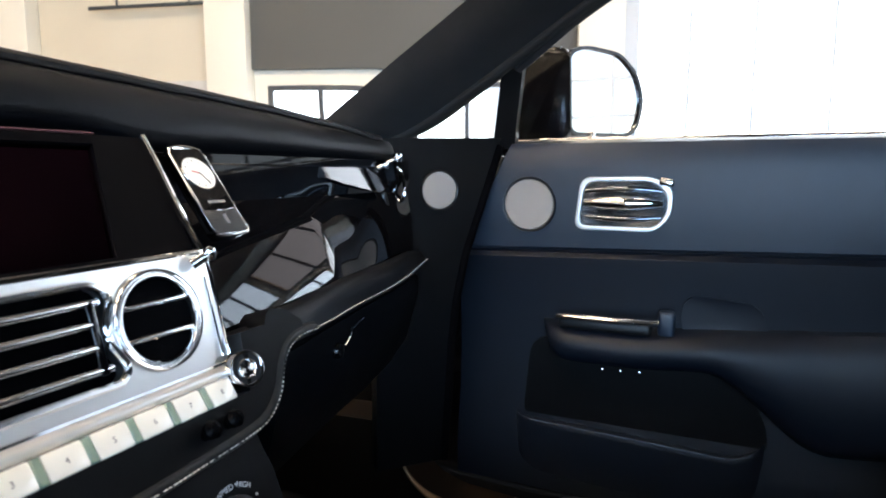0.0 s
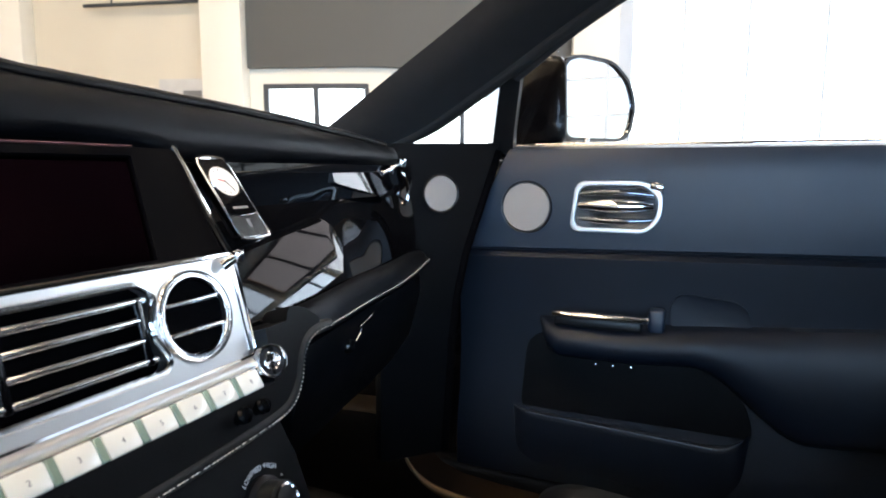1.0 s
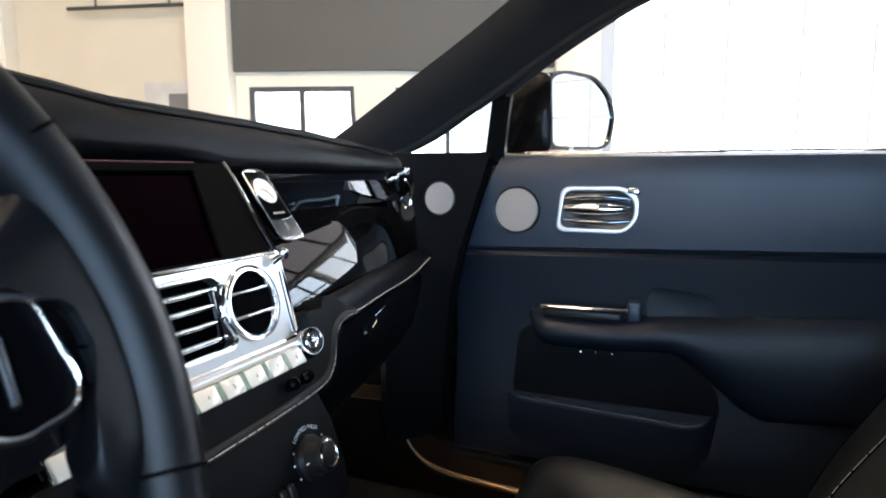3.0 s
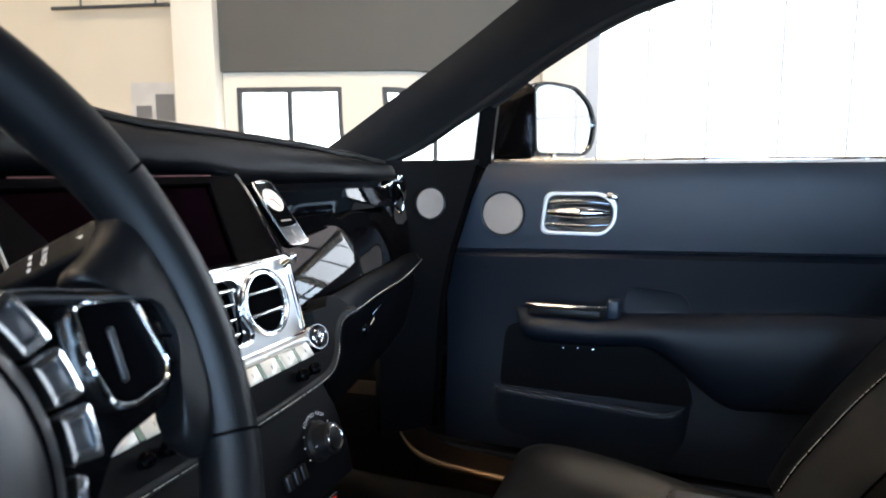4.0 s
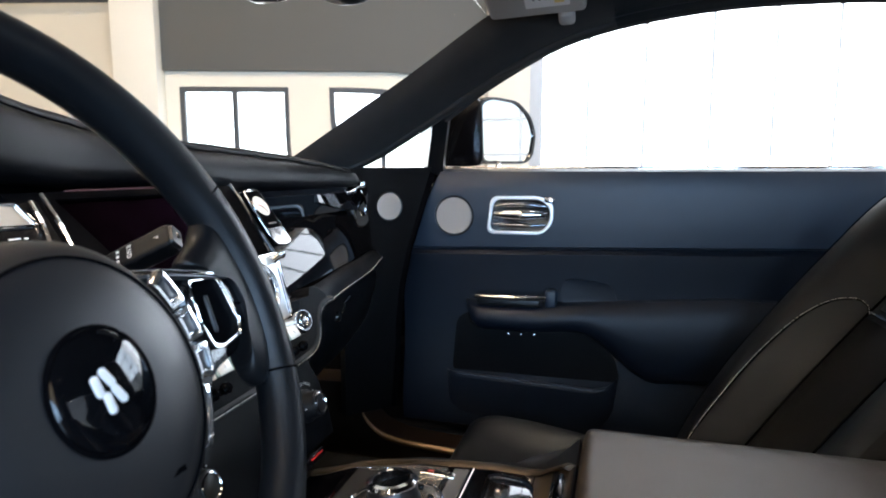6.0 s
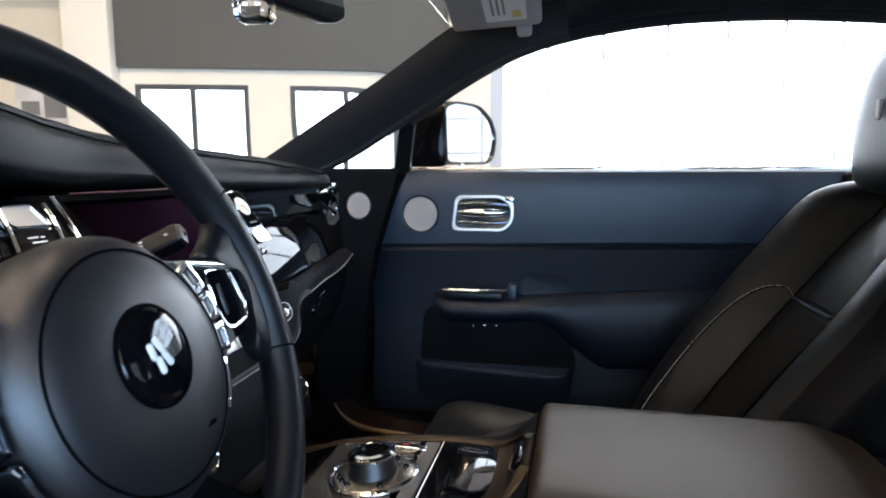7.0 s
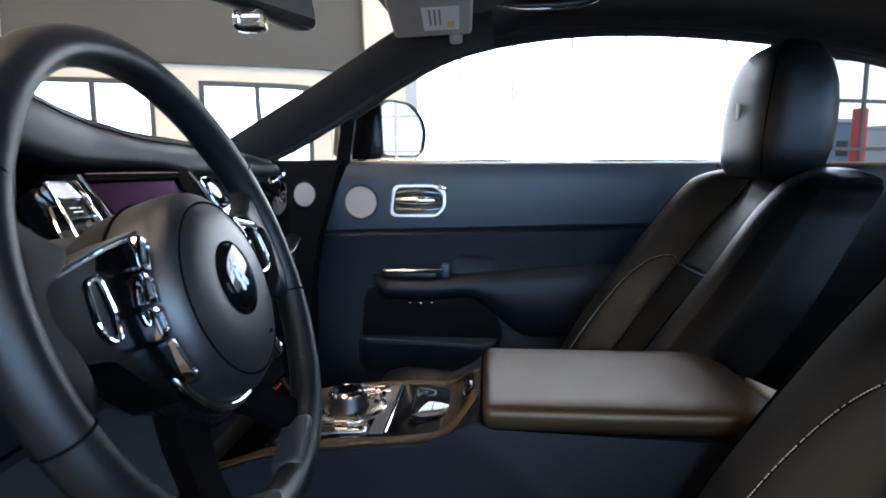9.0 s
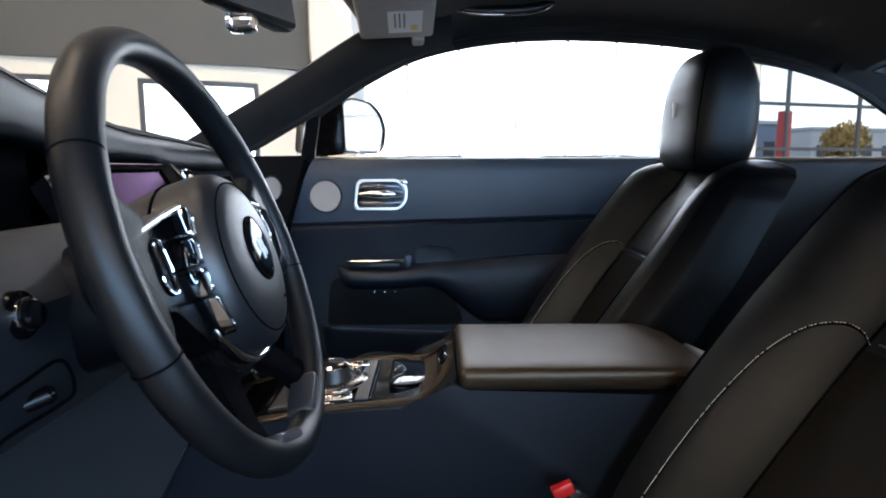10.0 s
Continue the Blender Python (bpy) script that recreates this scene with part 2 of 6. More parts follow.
def lathe(profile, seg=40, m=None):
    """Turns (radius, height) about z."""
    bm = loft([[Vector((max(r, 1e-5) * math.cos(q), max(r, 1e-5) * math.sin(q), h)) for q in [2 * math.pi * k / seg for k in range(seg)]] for r, h in profile])
    if m is not None:
        bm.transform(m)
    return bm


def plate(outer, holes, depth):
    """A flat plate in x, y with holes, from z = 0 down to -depth."""
    bm = bmesh.new()
    edges = []
    for lp in [outer] + holes:
        vs = [bm.verts.new((x, y, 0)) for x, y in lp]
        edges += [bm.edges.new((vs[i], vs[(i + 1) % len(vs)])) for i in range(len(vs))]
    bmesh.ops.triangle_fill(bm, edges=edges, use_beauty=True, use_dissolve=False)
    got = bmesh.ops.extrude_face_region(bm, geom=list(bm.faces))
    bmesh.ops.translate(bm, vec=(0, 0, -depth), verts=[v for v in got["geom"] if isinstance(v, bmesh.types.BMVert)])
    return bm


def circle(cx, cy, rx, ry=None, n=40):
    ry = ry or rx
    return [(cx + rx * math.cos(2 * math.pi * k / n), cy + ry * math.sin(2 * math.pi * k / n)) for k in range(n)]


def rrect(x0, y0, x1, y1, r, n=6):
    out = []
    for cx, cy, a in ((x1 - r, y1 - r, 0), (x0 + r, y1 - r, 90), (x0 + r, y0 + r, 180), (x1 - r, y0 + r, 270)):
        out += [(cx + r * math.cos(radians(a + 90 * k / n)), cy + r * math.sin(radians(a + 90 * k / n))) for k in range(n + 1)]
    return out


def round_poly(pts, r, n=5):
    """A polygon with its corners rounded."""
    P = [Vector((*p, 0)) for p in pts]
    out = []
    for i, p in enumerate(P):
        a, b = (P[i - 1] - p), (P[(i + 1) % len(P)] - p)
        k = min(r, 0.45 * a.length, 0.45 * b.length)
        s, e = p + a.normalized() * k, p + b.normalized() * k
        out += [((1 - u) ** 2 * s + 2 * u * (1 - u) * p + u * u * e)[:2] for u in [j / n for j in range(n + 1)]]
    return out


def extrude_y(profile, y0, y1, bevel=0.0, seg=3):
    """A profile in x, z drawn out along y, with rounded end edges."""
    bm = loft([[Vector((x, y, z)) for x, z in profile] for y in (y0, y1)])
    if bevel:
        ends = [e for e in bm.edges if abs(e.verts[0].co.y - e.verts[1].co.y) < 1e-7]
        bmesh.ops.bevel(bm, geom=ends, offset=bevel, segments=seg, profile=0.5, affect="EDGES")
    return bm


def stitches(path, step=0.0036, size=0.0005):
    """A row of short threads along a path."""
    P = [Vector(p) for p in path]
    carry = 0.0
    out = bmesh.new()
    for a, b in zip(P, P[1:]):
        d = b - a
        L = d.length
        if L < 1e-6:
            continue
        t = d.normalized()
        s = t.orthogonal().normalized()
        w = t.cross(s)
        q = carry
        while q < L:
            e0, e1 = a + t * q, a + t * min(q + step * 0.80, L)
            ring = [(math.cos(k * 1.0472) * s + math.sin(k * 1.0472) * w) * size for k in range(6)]
            va = [out.verts.new(e0 + r * 0.6) for r in ring]
            vm = [out.verts.new((e0 + e1) / 2 + r) for r in ring]
            vb = [out.verts.new(e1 + r * 0.6) for r in ring]
            for u, v in ((va, vm), (vm, vb)):
                for i in range(6):
                    out.faces.new((u[i], u[(i + 1) % 6], v[(i + 1) % 6], v[i]))
            q += step
        carry = q - L
    return out


def lettering(name, text, size, m, mat, parent, depth=0.0001):
    """Words with the built-in font, as a mesh."""
    cu = bpy.data.curves.new(name, "FONT")
    cu.body, cu.size, cu.align_x, cu.align_y, cu.extrude, cu.resolution_u = text, size, "CENTER", "CENTER", depth, 3
    tmp = new(name + "_curve", cu)
    me = bpy.data.meshes.new_from_object(tmp.evaluated_get(bpy.context.evaluated_depsgraph_get()))
    bpy.data.objects.remove(tmp)
    me.transform(m)
    me.materials.clear()
    me.materials.append(mat)
    ob = new(name, me)
    ob.parent = parent
    ob.matrix_parent_inverse = Matrix.Translation(-BASE.get(parent.name, Vector((0, 0, 0))))
    return ob


def frame_from(origin, u, v):
    """A pose whose x is u and whose y is (about) v, at origin."""
    u = Vector(u).normalized()
    w = u.cross(Vector(v)).normalized()
    v = w.cross(u)
    return Matrix.Translation(origin) @ Matrix((u, v, w)).transposed().to_4x4()


def at_y(table, y):
    """A smooth value from rows of (y, value)."""
    ys = [r[0] for r in table]
    if y <= ys[0]:
        return table[0][1]
    for (y0, a), (y1, b) in zip(table, table[1:]):
        if y <= y1:
            u = (y - y0) / (y1 - y0)
            u = u * u * (3 - 2 * u) * 0.5 + u * 0.5
            return a + (b - a) * u
    return table[-1][1]

# ---- the showroom ----


def room_part(name, bm, mat, label, kind="structure", category="", parent=None, smooth=40):
    ob = part(name, bm, mat, parent, "", ROOM, smooth)
    return tagged(ob, label, category, "", kind)


S0, S1, N0, TOP = -13.0, 21.0, -8.0, 10.0
room_part("floor", rbox((S1 - S0 + 1, WALL_N - N0 + 1, 0.2), ((S0 + S1) / 2, (WALL_N + N0) / 2, -0.1)), FLOOR_TILE, "polished grey showroom floor", category="floor")
room_part("ceiling", rbox((S1 - S0 + 1, WALL_N - N0 + 1, 0.2), ((S0 + S1) / 2, (WALL_N + N0) / 2, TOP + 0.1)), CEILING_MAT, "dark brown showroom ceiling", category="ceiling")


def wall_with_openings(name, s0, s1, z1, n, openings, mat, label):
    """A wall 0.3 m thick along s, with openings (s0, s1, z0, z1) cut right through."""
    bms, s = [], s0
    for a, b, c, d in sorted(openings):
        if a > s:
            bms.append(rbox((a - s, 0.3, z1), ((a + s) / 2, n + 0.15, z1 / 2)))
        if c > 0.01:
            bms.append(rbox((b - a, 0.3, c), ((a + b) / 2, n + 0.15, c / 2)))
        if d < z1 - 0.01:
            bms.append(rbox((b - a, 0.3, z1 - d), ((a + b) / 2, n + 0.15, (z1 + d) / 2)))
        s = b
    bms.append(rbox((s1 - s, 0.3, z1), ((s1 + s) / 2, n + 0.15, z1 / 2)))
    return room_part(name, join(*bms), mat, label, category="wall")


WIN = [(-4.56, -2.58, 0.9, 2.52), (-1.84, 0.14, 0.9, 2.52)]
BAY_A, BAY_B = (2.06, 11.5, 0.25, 6.6), (11.72, 20.2, 0.25, 6.6)
wall_with_openings("wall_north", -5.6, 2.06, TOP, WALL_N, WIN, WALL_PAINT, "off-white painted showroom wall with windows")
room_part("wall_north_3", join(rbox((18.14, 0.3, 0.25), (11.13, 11.15, 0.125)), rbox((18.14, 0.3, 0.2), (11.13, 11.15, 6.7)), rbox((18.14, 0.3, 0.6), (11.13, 11.15, 9.7)),
                               rbox((0.3, 0.3, 2.6), (14.45, 11.15, 8.1)), rbox((0.22, 0.3, 6.35), (11.61, 11.15, 3.425)), rbox((0.8, 0.3, TOP), (20.6, 11.15, TOP / 2))), WALL_PAINT, "off-white wall round the tall glazing", category="wall")
room_part("wall_north_2", rbox((S0 * -1 - 5.6, 0.3, TOP), ((S0 - 5.6) / 2, WALL_N + 0.15, TOP / 2)), BEIGE_PAINT, "beige painted showroom wall", category="wall")
wall_with_openings("wall_south", S0, S1, TOP, N0 - 0.3, [(-3.0, 15.0, 0.3, 4.5)], WALL_PAINT, "off-white wall with a wide window")
room_part("wall_east", join(rbox((0.3, 2.0, TOP), (S1 + 0.15, -7.0, TOP / 2)), rbox((0.3, 1.0, TOP), (S1 + 0.15, 10.5, TOP / 2)),
                            rbox((0.3, 16.0, 0.3), (S1 + 0.15, 2.0, 0.15)), rbox((0.3, 16.0, TOP - 9.0), (S1 + 0.15, 2.0, (TOP + 9.0) / 2))), WALL_PAINT, "off-white end wall with a wide window", category="wall")
w6 = thing("window_6", ROOM @ Vector((S1 + 0.08, 2.0, 0.3)), "wide gridded window with pale bars", "window", "", "structure")
for n in [-6 + 2 * k for k in range(9)]:
    part("mullion", rbox((0.075, 0.10, 8.7), (S1 + 0.08, n, 4.65), 0.004, 1), FRAME_PALE, w6, "", ROOM)
for z in (0.35, 1.6, 2.9, 4.2, 5.5, 6.8, 8.1, 8.95):
    part("transom", rbox((0.07, 16.0, 0.10), (S1 + 0.08, 2.0, z), 0.004, 1), FRAME_PALE, w6, "", ROOM)
room_part("wall_west", rbox((0.3, WALL_N - N0, TOP), (S0 - 0.15, (WALL_N + N0) / 2, TOP / 2)), BEIGE_PAINT, "beige end wall", category="wall")
for s in (-5.18, 1.44, -9.4):
    room_part("wall_pillar", rbox((0.76, 0.35, TOP), (s, WALL_N - 0.177, TOP / 2), 0.01, 2), WALL_PAINT, "off-white square wall pillar", category="pillar")
room_part("grey_band", rbox((5.86, 0.12, 4.6), (-1.87, WALL_N - 0.063, 5.09), 0.01, 2), PANEL_GREY, "wide dark grey band panel above the windows", category="wall panel")
room_part("window_corner_post", rbox((0.24, 0.34, TOP), (1.94, WALL_N - 0.173, TOP / 2), 0.01, 2), FRAME_PALE, "grey metal post beside the big window", category="post")


def window(name, s0, s1, z0, z1, n, bars_s, bars_z, bar, mat, label):
    """Frame, bars and panes of a window in its opening."""
    c = ROOM @ Vector(((s0 + s1) / 2, n, z0))
    w = thing(name, c, label, "window", "", "structure")
    ring = join(rbox((s1 - s0, 0.08, bar), ((s0 + s1) / 2, n, z0 + bar / 2)), rbox((s1 - s0, 0.08, bar), ((s0 + s1) / 2, n, z1 - bar / 2)),
                rbox((bar, 0.08, z1 - z0 - 2 * bar), (s0 + bar / 2, n, (z0 + z1) / 2)), rbox((bar, 0.08, z1 - z0 - 2 * bar), (s1 - bar / 2, n, (z0 + z1) / 2)))
    part("window_frame", ring, mat, w, "", ROOM)
    for s in bars_s:
        part("mullion", rbox((bar, 0.075, z1 - z0 - 2 * bar), (s, n, (z0 + z1) / 2), 0.004, 1), mat, w, "", ROOM)
    for z in bars_z:
        part("transom", rbox((s1 - s0 - 2 * bar, 0.07, bar), ((s0 + s1) / 2, n, z), 0.004, 1), mat, w, "", ROOM)
    return w


for k, (a, b, c, d) in enumerate(WIN):
    window("window_%d" % (k + 1), a, b, c, d, 11.06, [(a + b) / 2], [], 0.09, FRAME_GREY, "two-light window with a dark grey frame")
window("window_3", *BAY_A, 11.10, [2.99, 4.07, 5.34, 6.55, 7.75, 8.95, 10.15], [], 0.055, FRAME_PALE, "tall glazed bay with slim pale bars")
bay = window("window_4", *BAY_B, 11.10, [12.75, 15.17, 17.6], [1.4, 2.5, 3.44, 4.4, 5.5], 0.085, FRAME_GREY, "tall glazed bay with dark grey bars")
# no window is known here: bars and glow imitate ceiling boards and beams
window("window_7", 2.06, 14.3, 6.8, 9.4, 11.06, [4.5, 6.95, 9.4, 11.85], [], 0.16, FRAME_GREY, "dim brown glowing band standing in for the beamed ceiling")
# an unseen opening, added to hold the cool high light
window("window_8", 14.6, 20.2, 6.8, 9.4, 11.06, [16.4, 18.3], [], 0.14, FRAME_GREY, "added unseen high window for cool light, with dark bars")
window("window_5", -3.0, 15.0, 0.3, 4.5, -8.1, [-1, 1, 3, 5, 7, 9, 11, 13], [1.7, 3.1], 0.12, FRAME_GREY, "wide gridded window with dark bars")

rail = thing("wall_rail", ROOM @ Vector((-6.7, 10.9, 3.9)), "thin dark rail hung on the beige wall", "rail")
part("bar", tube([(-7.85, 10.8, 3.93), (-5.58, 10.8, 3.97)], 0.035, 8), FRAME_GREY, rail, "", ROOM)
for s in (-7.3, -5.9):
    part("hanger", tube([(s, 10.8, 3.95), (s, 10.8, 4.35), (s, 11.0, 4.37)], 0.02, 6), FRAME_GREY, rail, "", ROOM)
poster = thing("wall_poster", ROOM @ Vector((-6.1, 10.97, 2.2)), "faded pale poster on the beige wall", "poster")
part("sheet", rbox((0.9, 0.012, 0.85), (-6.12, 10.985, 2.2)), PAPER, poster, "", ROOM)
part("printed_block", rbox((0.36, 0.004, 0.5), (-5.92, 10.976, 2.16)), GREY_PRINT, poster, "", ROOM)
part("printed_block", rbox((0.3, 0.004, 0.24), (-6.33, 10.976, 2.08)), GREY_PRINT, poster, "", ROOM)

# unseen panels, added to throw warm light on upward-facing surfaces
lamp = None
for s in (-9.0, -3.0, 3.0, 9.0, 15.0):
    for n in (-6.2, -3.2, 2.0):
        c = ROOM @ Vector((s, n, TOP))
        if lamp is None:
            lamp = thing("added_ceiling_light", c, "long ceiling light panel added out of view", "ceiling light", "ceiling lights of the showroom")
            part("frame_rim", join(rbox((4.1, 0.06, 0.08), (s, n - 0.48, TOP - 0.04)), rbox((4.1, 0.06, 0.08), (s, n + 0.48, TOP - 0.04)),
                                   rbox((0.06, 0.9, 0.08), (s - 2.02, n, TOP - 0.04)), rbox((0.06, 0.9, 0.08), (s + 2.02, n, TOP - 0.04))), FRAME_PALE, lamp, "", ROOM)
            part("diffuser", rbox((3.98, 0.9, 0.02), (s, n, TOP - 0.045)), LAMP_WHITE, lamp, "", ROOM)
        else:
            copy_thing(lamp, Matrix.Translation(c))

# what lies outside the big windows
room_part("ground", rbox((900, 900, 0.2), (0, 465.5, -0.12)), ASPHALT, "grey asphalt yard outside", category="ground")


def outside_building(s, n, w, h, d, mat, label, windows):
    b = thing("building", ROOM @ Vector((s, n, 0)), label, "building")
    part("wall", rbox((w, d, h), (s, n + d / 2, h / 2)), mat, b, "", ROOM)
    part("roof", rbox((w + 0.4, d + 0.4, 0.3), (s, n + d / 2, h + 0.15)), FRAME_PALE, b, "", ROOM)
    for k in range(windows):
        part("window", rbox((w / windows * 0.5, 0.1, 1.2), (s - w / 2 + (k + 0.5) * w / windows, n - 0.03, h * 0.55)), FRAME_GREY, b, "", ROOM)


outside_building(39, 41, 11, 4.6, 10, FACADE, "low blue-grey industrial building in the distance", 5)
outside_building(60, 46, 12, 4.6, 10, FACADE_WHITE, "low white building in the distance", 4)


def tree(s, n, h):
    t = thing("tree", ROOM @ Vector((s, n, 0)), "small tree with yellow autumn leaves", "tree")
    rng = random.Random(int(s * 10))
    trunk = [tube([(s, n, 0), (s + 0.1, n, h * 0.35), (s, n + 0.1, h * 0.7)], [0.16, 0.12, 0.04], 8)]
    for k in range(6):
        a = k * 1.05
        trunk.append(tube([(s, n, h * 0.35), (s + math.cos(a) * h * 0.18, n + math.sin(a) * h * 0.18, h * 0.62)], [0.06, 0.02], 6))
    part("trunk", join(*trunk), BARK, t, "", ROOM)
    bm = bmesh.new()
    for k in range(900):
        v = Vector((rng.gauss(0, 1), rng.gauss(0, 1), rng.gauss(0, 1)))
        v = v.normalized() * (0.35 + 0.65 * rng.random() ** 0.5)
        p = Vector((s + v.x * h * 0.33, n + v.y * h * 0.33, h * 0.66 + v.z * h * 0.32)) + Vector((rng.uniform(-.2, .2), 0, rng.uniform(-.2, .2)))
        q = Euler((rng.uniform(0, 6), rng.uniform(0, 6), 0)).to_matrix()
        bm.faces.new([bm.verts.new(p + q @ Vector(c)) for c in ((-.14, -.09, 0), (.14, -.09, 0.03), (.16, .09, 0), (-.12, .1, 0.03))])
    part("crown", bm, FOLIAGE, t, "", ROOM, 0)


for s, n, h in ((48, 38, 4.6), (51.5, 40, 5.0), (55, 37, 4.4)):
    tree(s, n, h)
post = thing("steel_post", ROOM @ Vector((14.3, 12.6, 0)), "red painted steel post outside the window", "post")
part("shaft", rbox((0.26, 0.26, 2.5), (14.3, 12.6, 1.25), 0.01, 2), RED_PAINT, post, "", ROOM)
part("base_plate", rbox((0.45, 0.45, 0.03), (14.3, 12.6, 0.0)), FRAME_GREY, post, "", ROOM)

# ---- the car's shell ----
car = thing("coupe_car", (0.2, 0, 0), "black coupe body shell with dark cloth headliner", "car")
RAIL = [(-0.66, 0.765, 0.985), (-0.45, 0.785, 1.03), (-0.300, 0.752, 1.093), (-0.173, 0.714, 1.168), (-0.010, 0.679, 1.237), (0.203, 0.662, 1.271), (0.429, 0.660, 1.274),
        (0.676, 0.668, 1.255), (0.813, 0.68, 1.229), (0.937, 0.69, 1.208), (1.069, 0.706, 1.172), (1.176, 0.727, 1.131), (1.40, 0.77, 1.00)]
PILLAR_IN = [(-0.80, 0.735, 0.94), (-0.655, 0.722, 1.018), (-0.494, 0.683, 1.101), (-0.342, 0.649, 1.180), (-0.172, 0.605, 1.273)]


def pillar(side):
    """The roof pillar beside the windscreen, rounded towards the cabin."""
    lo = spline([(-0.74, 0.775, 0.93), (-0.52, 0.80, 0.988), (-0.36, 0.765, 1.066), (-0.173, 0.716, 1.168), (-0.05, 0.687, 1.221), (0.06, 0.675, 1.252)], 28)
    hi = spline(PILLAR_IN[:1] + PILLAR_IN[1:] + [(-0.055, 0.565, 1.318), (0.05, 0.525, 1.344)], 28)
    rings = []
    for a, b in zip(lo, hi):
        inward = Vector((0.25, -1, -0.35)).normalized() * 0.020
        mid = (a + b) / 2
        ring = [a, a * 0.75 + b * 0.25 + inward * 0.8, mid + inward * 1.1, a * 0.25 + b * 0.75 + inward * 0.8, b,
                b + Vector((-0.018, 0.055, 0.008)), mid + Vector((-0.03, 0.085, 0.01)), a + Vector((-0.012, 0.055, 0.008))]
        rings.append([Vector((p.x, p.y * side, p.z)) for p in ring])
    return loft(rings)


part("windscreen_pillar", pillar(1), HEADLINER, car, "dark cloth-covered windscreen pillar")
part("windscreen_pillar", pillar(-1), HEADLINER, car, "dark cloth-covered windscreen pillar")


def headliner():
    """The inner roof, bowed, running out to the window tops, with thickness."""
    xs = [-0.10, 0.0, 0.15, 0.35, 0.55, 0.75, 0.95, 1.12]
    side = {x: p for x, p in zip(xs, [(0.60, 1.292), (0.672, 1.243), (0.66, 1.266), (0.657, 1.276), (0.66, 1.270), (0.672, 1.243), (0.692, 1.204), (0.716, 1.152)])}
    rings = []
    for x in spline([(x, *side[x]) for x in xs], 40):
        w, z = x.y, x.z
        crown = 0.085 if x.x > -0.05 else 0.05
        low = [Vector((x.x - 0.05 * math.cos(q) * (1 if x.x < 0.02 else 0), w * math.sin(q), z + crown * max(0.0, math.cos(q)) ** 0.6)) for q in [(-1 + 2 * k / 24) * math.pi / 2 for k in range(25)]]
        high = [p + Vector((0, 0.05 * p.y / w, 0.07)) for p in low]
        rings.append(low + high[::-1])
    return loft(rings)


for side in (1, -1):
    low = spline([(-0.70, 0.772, 0.935), (-0.52, 0.79, 0.992), (-0.36, 0.757, 1.070), (-0.173, 0.710, 1.170), (-0.05, 0.682, 1.222), (0.06, 0.670, 1.252)], 40)
    part("pillar_seal", tube([Vector((p.x + 0.004, (p.y - 0.006) * side, p.z + 0.006)) for p in low], 0.011, 10), RUBBER, car, "black rubber door seal along the pillar")
    part("pillar_seam", tube([Vector((p.x + 0.002, (p.y - 0.030) * side, p.z + 0.024)) for p in low], 0.0022, 6), SEAM, car)
part("roof", headliner(), HEADLINER, car, "black cloth headliner")


def window_edge(side):
    """The dark rubber edge along the side window's top."""
    return tube([Vector((p.x, p.y * side, p.z + 0.004)) for p in spline(RAIL[2:], 60)], 0.013, 8)


for side in (1, -1):
    part("roof_rail_seal", window_edge(side), HEADLINER, car)

header = [Vector((-0.135 - 0.05 * math.cos(q) ** 2, 0.59 * math.sin(q), 1.292 + 0.045 * math.cos(q))) for q in [(-1 + 2 * k / 20) * math.pi / 2 for k in range(21)]]
part("windscreen_header", tube(header, 0.028, 10, 0.6), HEADLINER, car)


def windscreen():
    top = [Vector((-0.17 - 0.06 * math.cos(q), 0.630 * math.sin(q), 1.268 + 0.077 * math.cos(q))) for q in [(-1 + 2 * k / 64) * math.pi / 2 for k in range(65)]]
    low = [Vector((-0.86 - 0.22 * math.cos(q), 0.80 * math.sin(q), 0.915 + 0.045 * math.cos(q))) for q in [(-1 + 2 * k / 64) * math.pi / 2 for k in range(65)]]
    rings = [[a.lerp(b, u) + Vector((-0.02, 0, 0.03)) * math.sin(u * math.pi) * max(0.0, 1 - (a.y / 0.63) ** 2) for a, b in zip(top, low)] for u in [k / 24 for k in range(25)]]
    back = [[p + Vector((-0.0022, 0, 0.0038)) for p in r] for r in rings]
    return loft([r + q[::-1] for r, q in zip(rings, back)])


ws = part("windscreen", windscreen(), SCREEN_GLASS, car, "raked clear windscreen glass")
ws.visible_shadow = False

# rear quarter: side trim below the rear windows, parcel shelf and bulkheads
for side in (1, -1):
    part("rear_side_trim", rbox((0.95, 0.10, 0.72), (1.12, 0.85 * side, 0.62), 0.02), DASH_LEATHER, car)
    part("rear_pillar", loft([[Vector((x, side * y, z)) for x, y, z in r] for r in (
        ((1.18, 0.72, 1.13), (1.45, 0.78, 0.975), (1.62, 0.72, 0.975), (1.62, 0.60, 1.10), (1.35, 0.62, 1.22)),
        ((1.20, 0.78, 1.15), (1.45, 0.86, 0.975), (1.66, 0.82, 0.975), (1.66, 0.66, 1.12), (1.35, 0.68, 1.26)))]), HEADLINER, car)
    part("rear_header", loft([[Vector((x, side * (y + dy), z + dz)) for x, y, z in ((1.06, 0.695, 1.190), (1.20, 0.735, 1.118), (1.46, 0.74, 1.03), (1.46, 0.60, 1.20), (1.30, 0.55, 1.29), (1.06, 0.55, 1.30))] for dy, dz in ((0, 0), (0.04, 0.03))]), HEADLINER, car)
part("parcel_shelf", rbox((0.5, 1.6, 0.05), (1.55, 0, 0.93), 0.01), CARPET, car)
part("bulkhead", rbox((0.05, 1.6, 0.75), (-1.02, 0, 0.60), 0.01), CARPET, car)
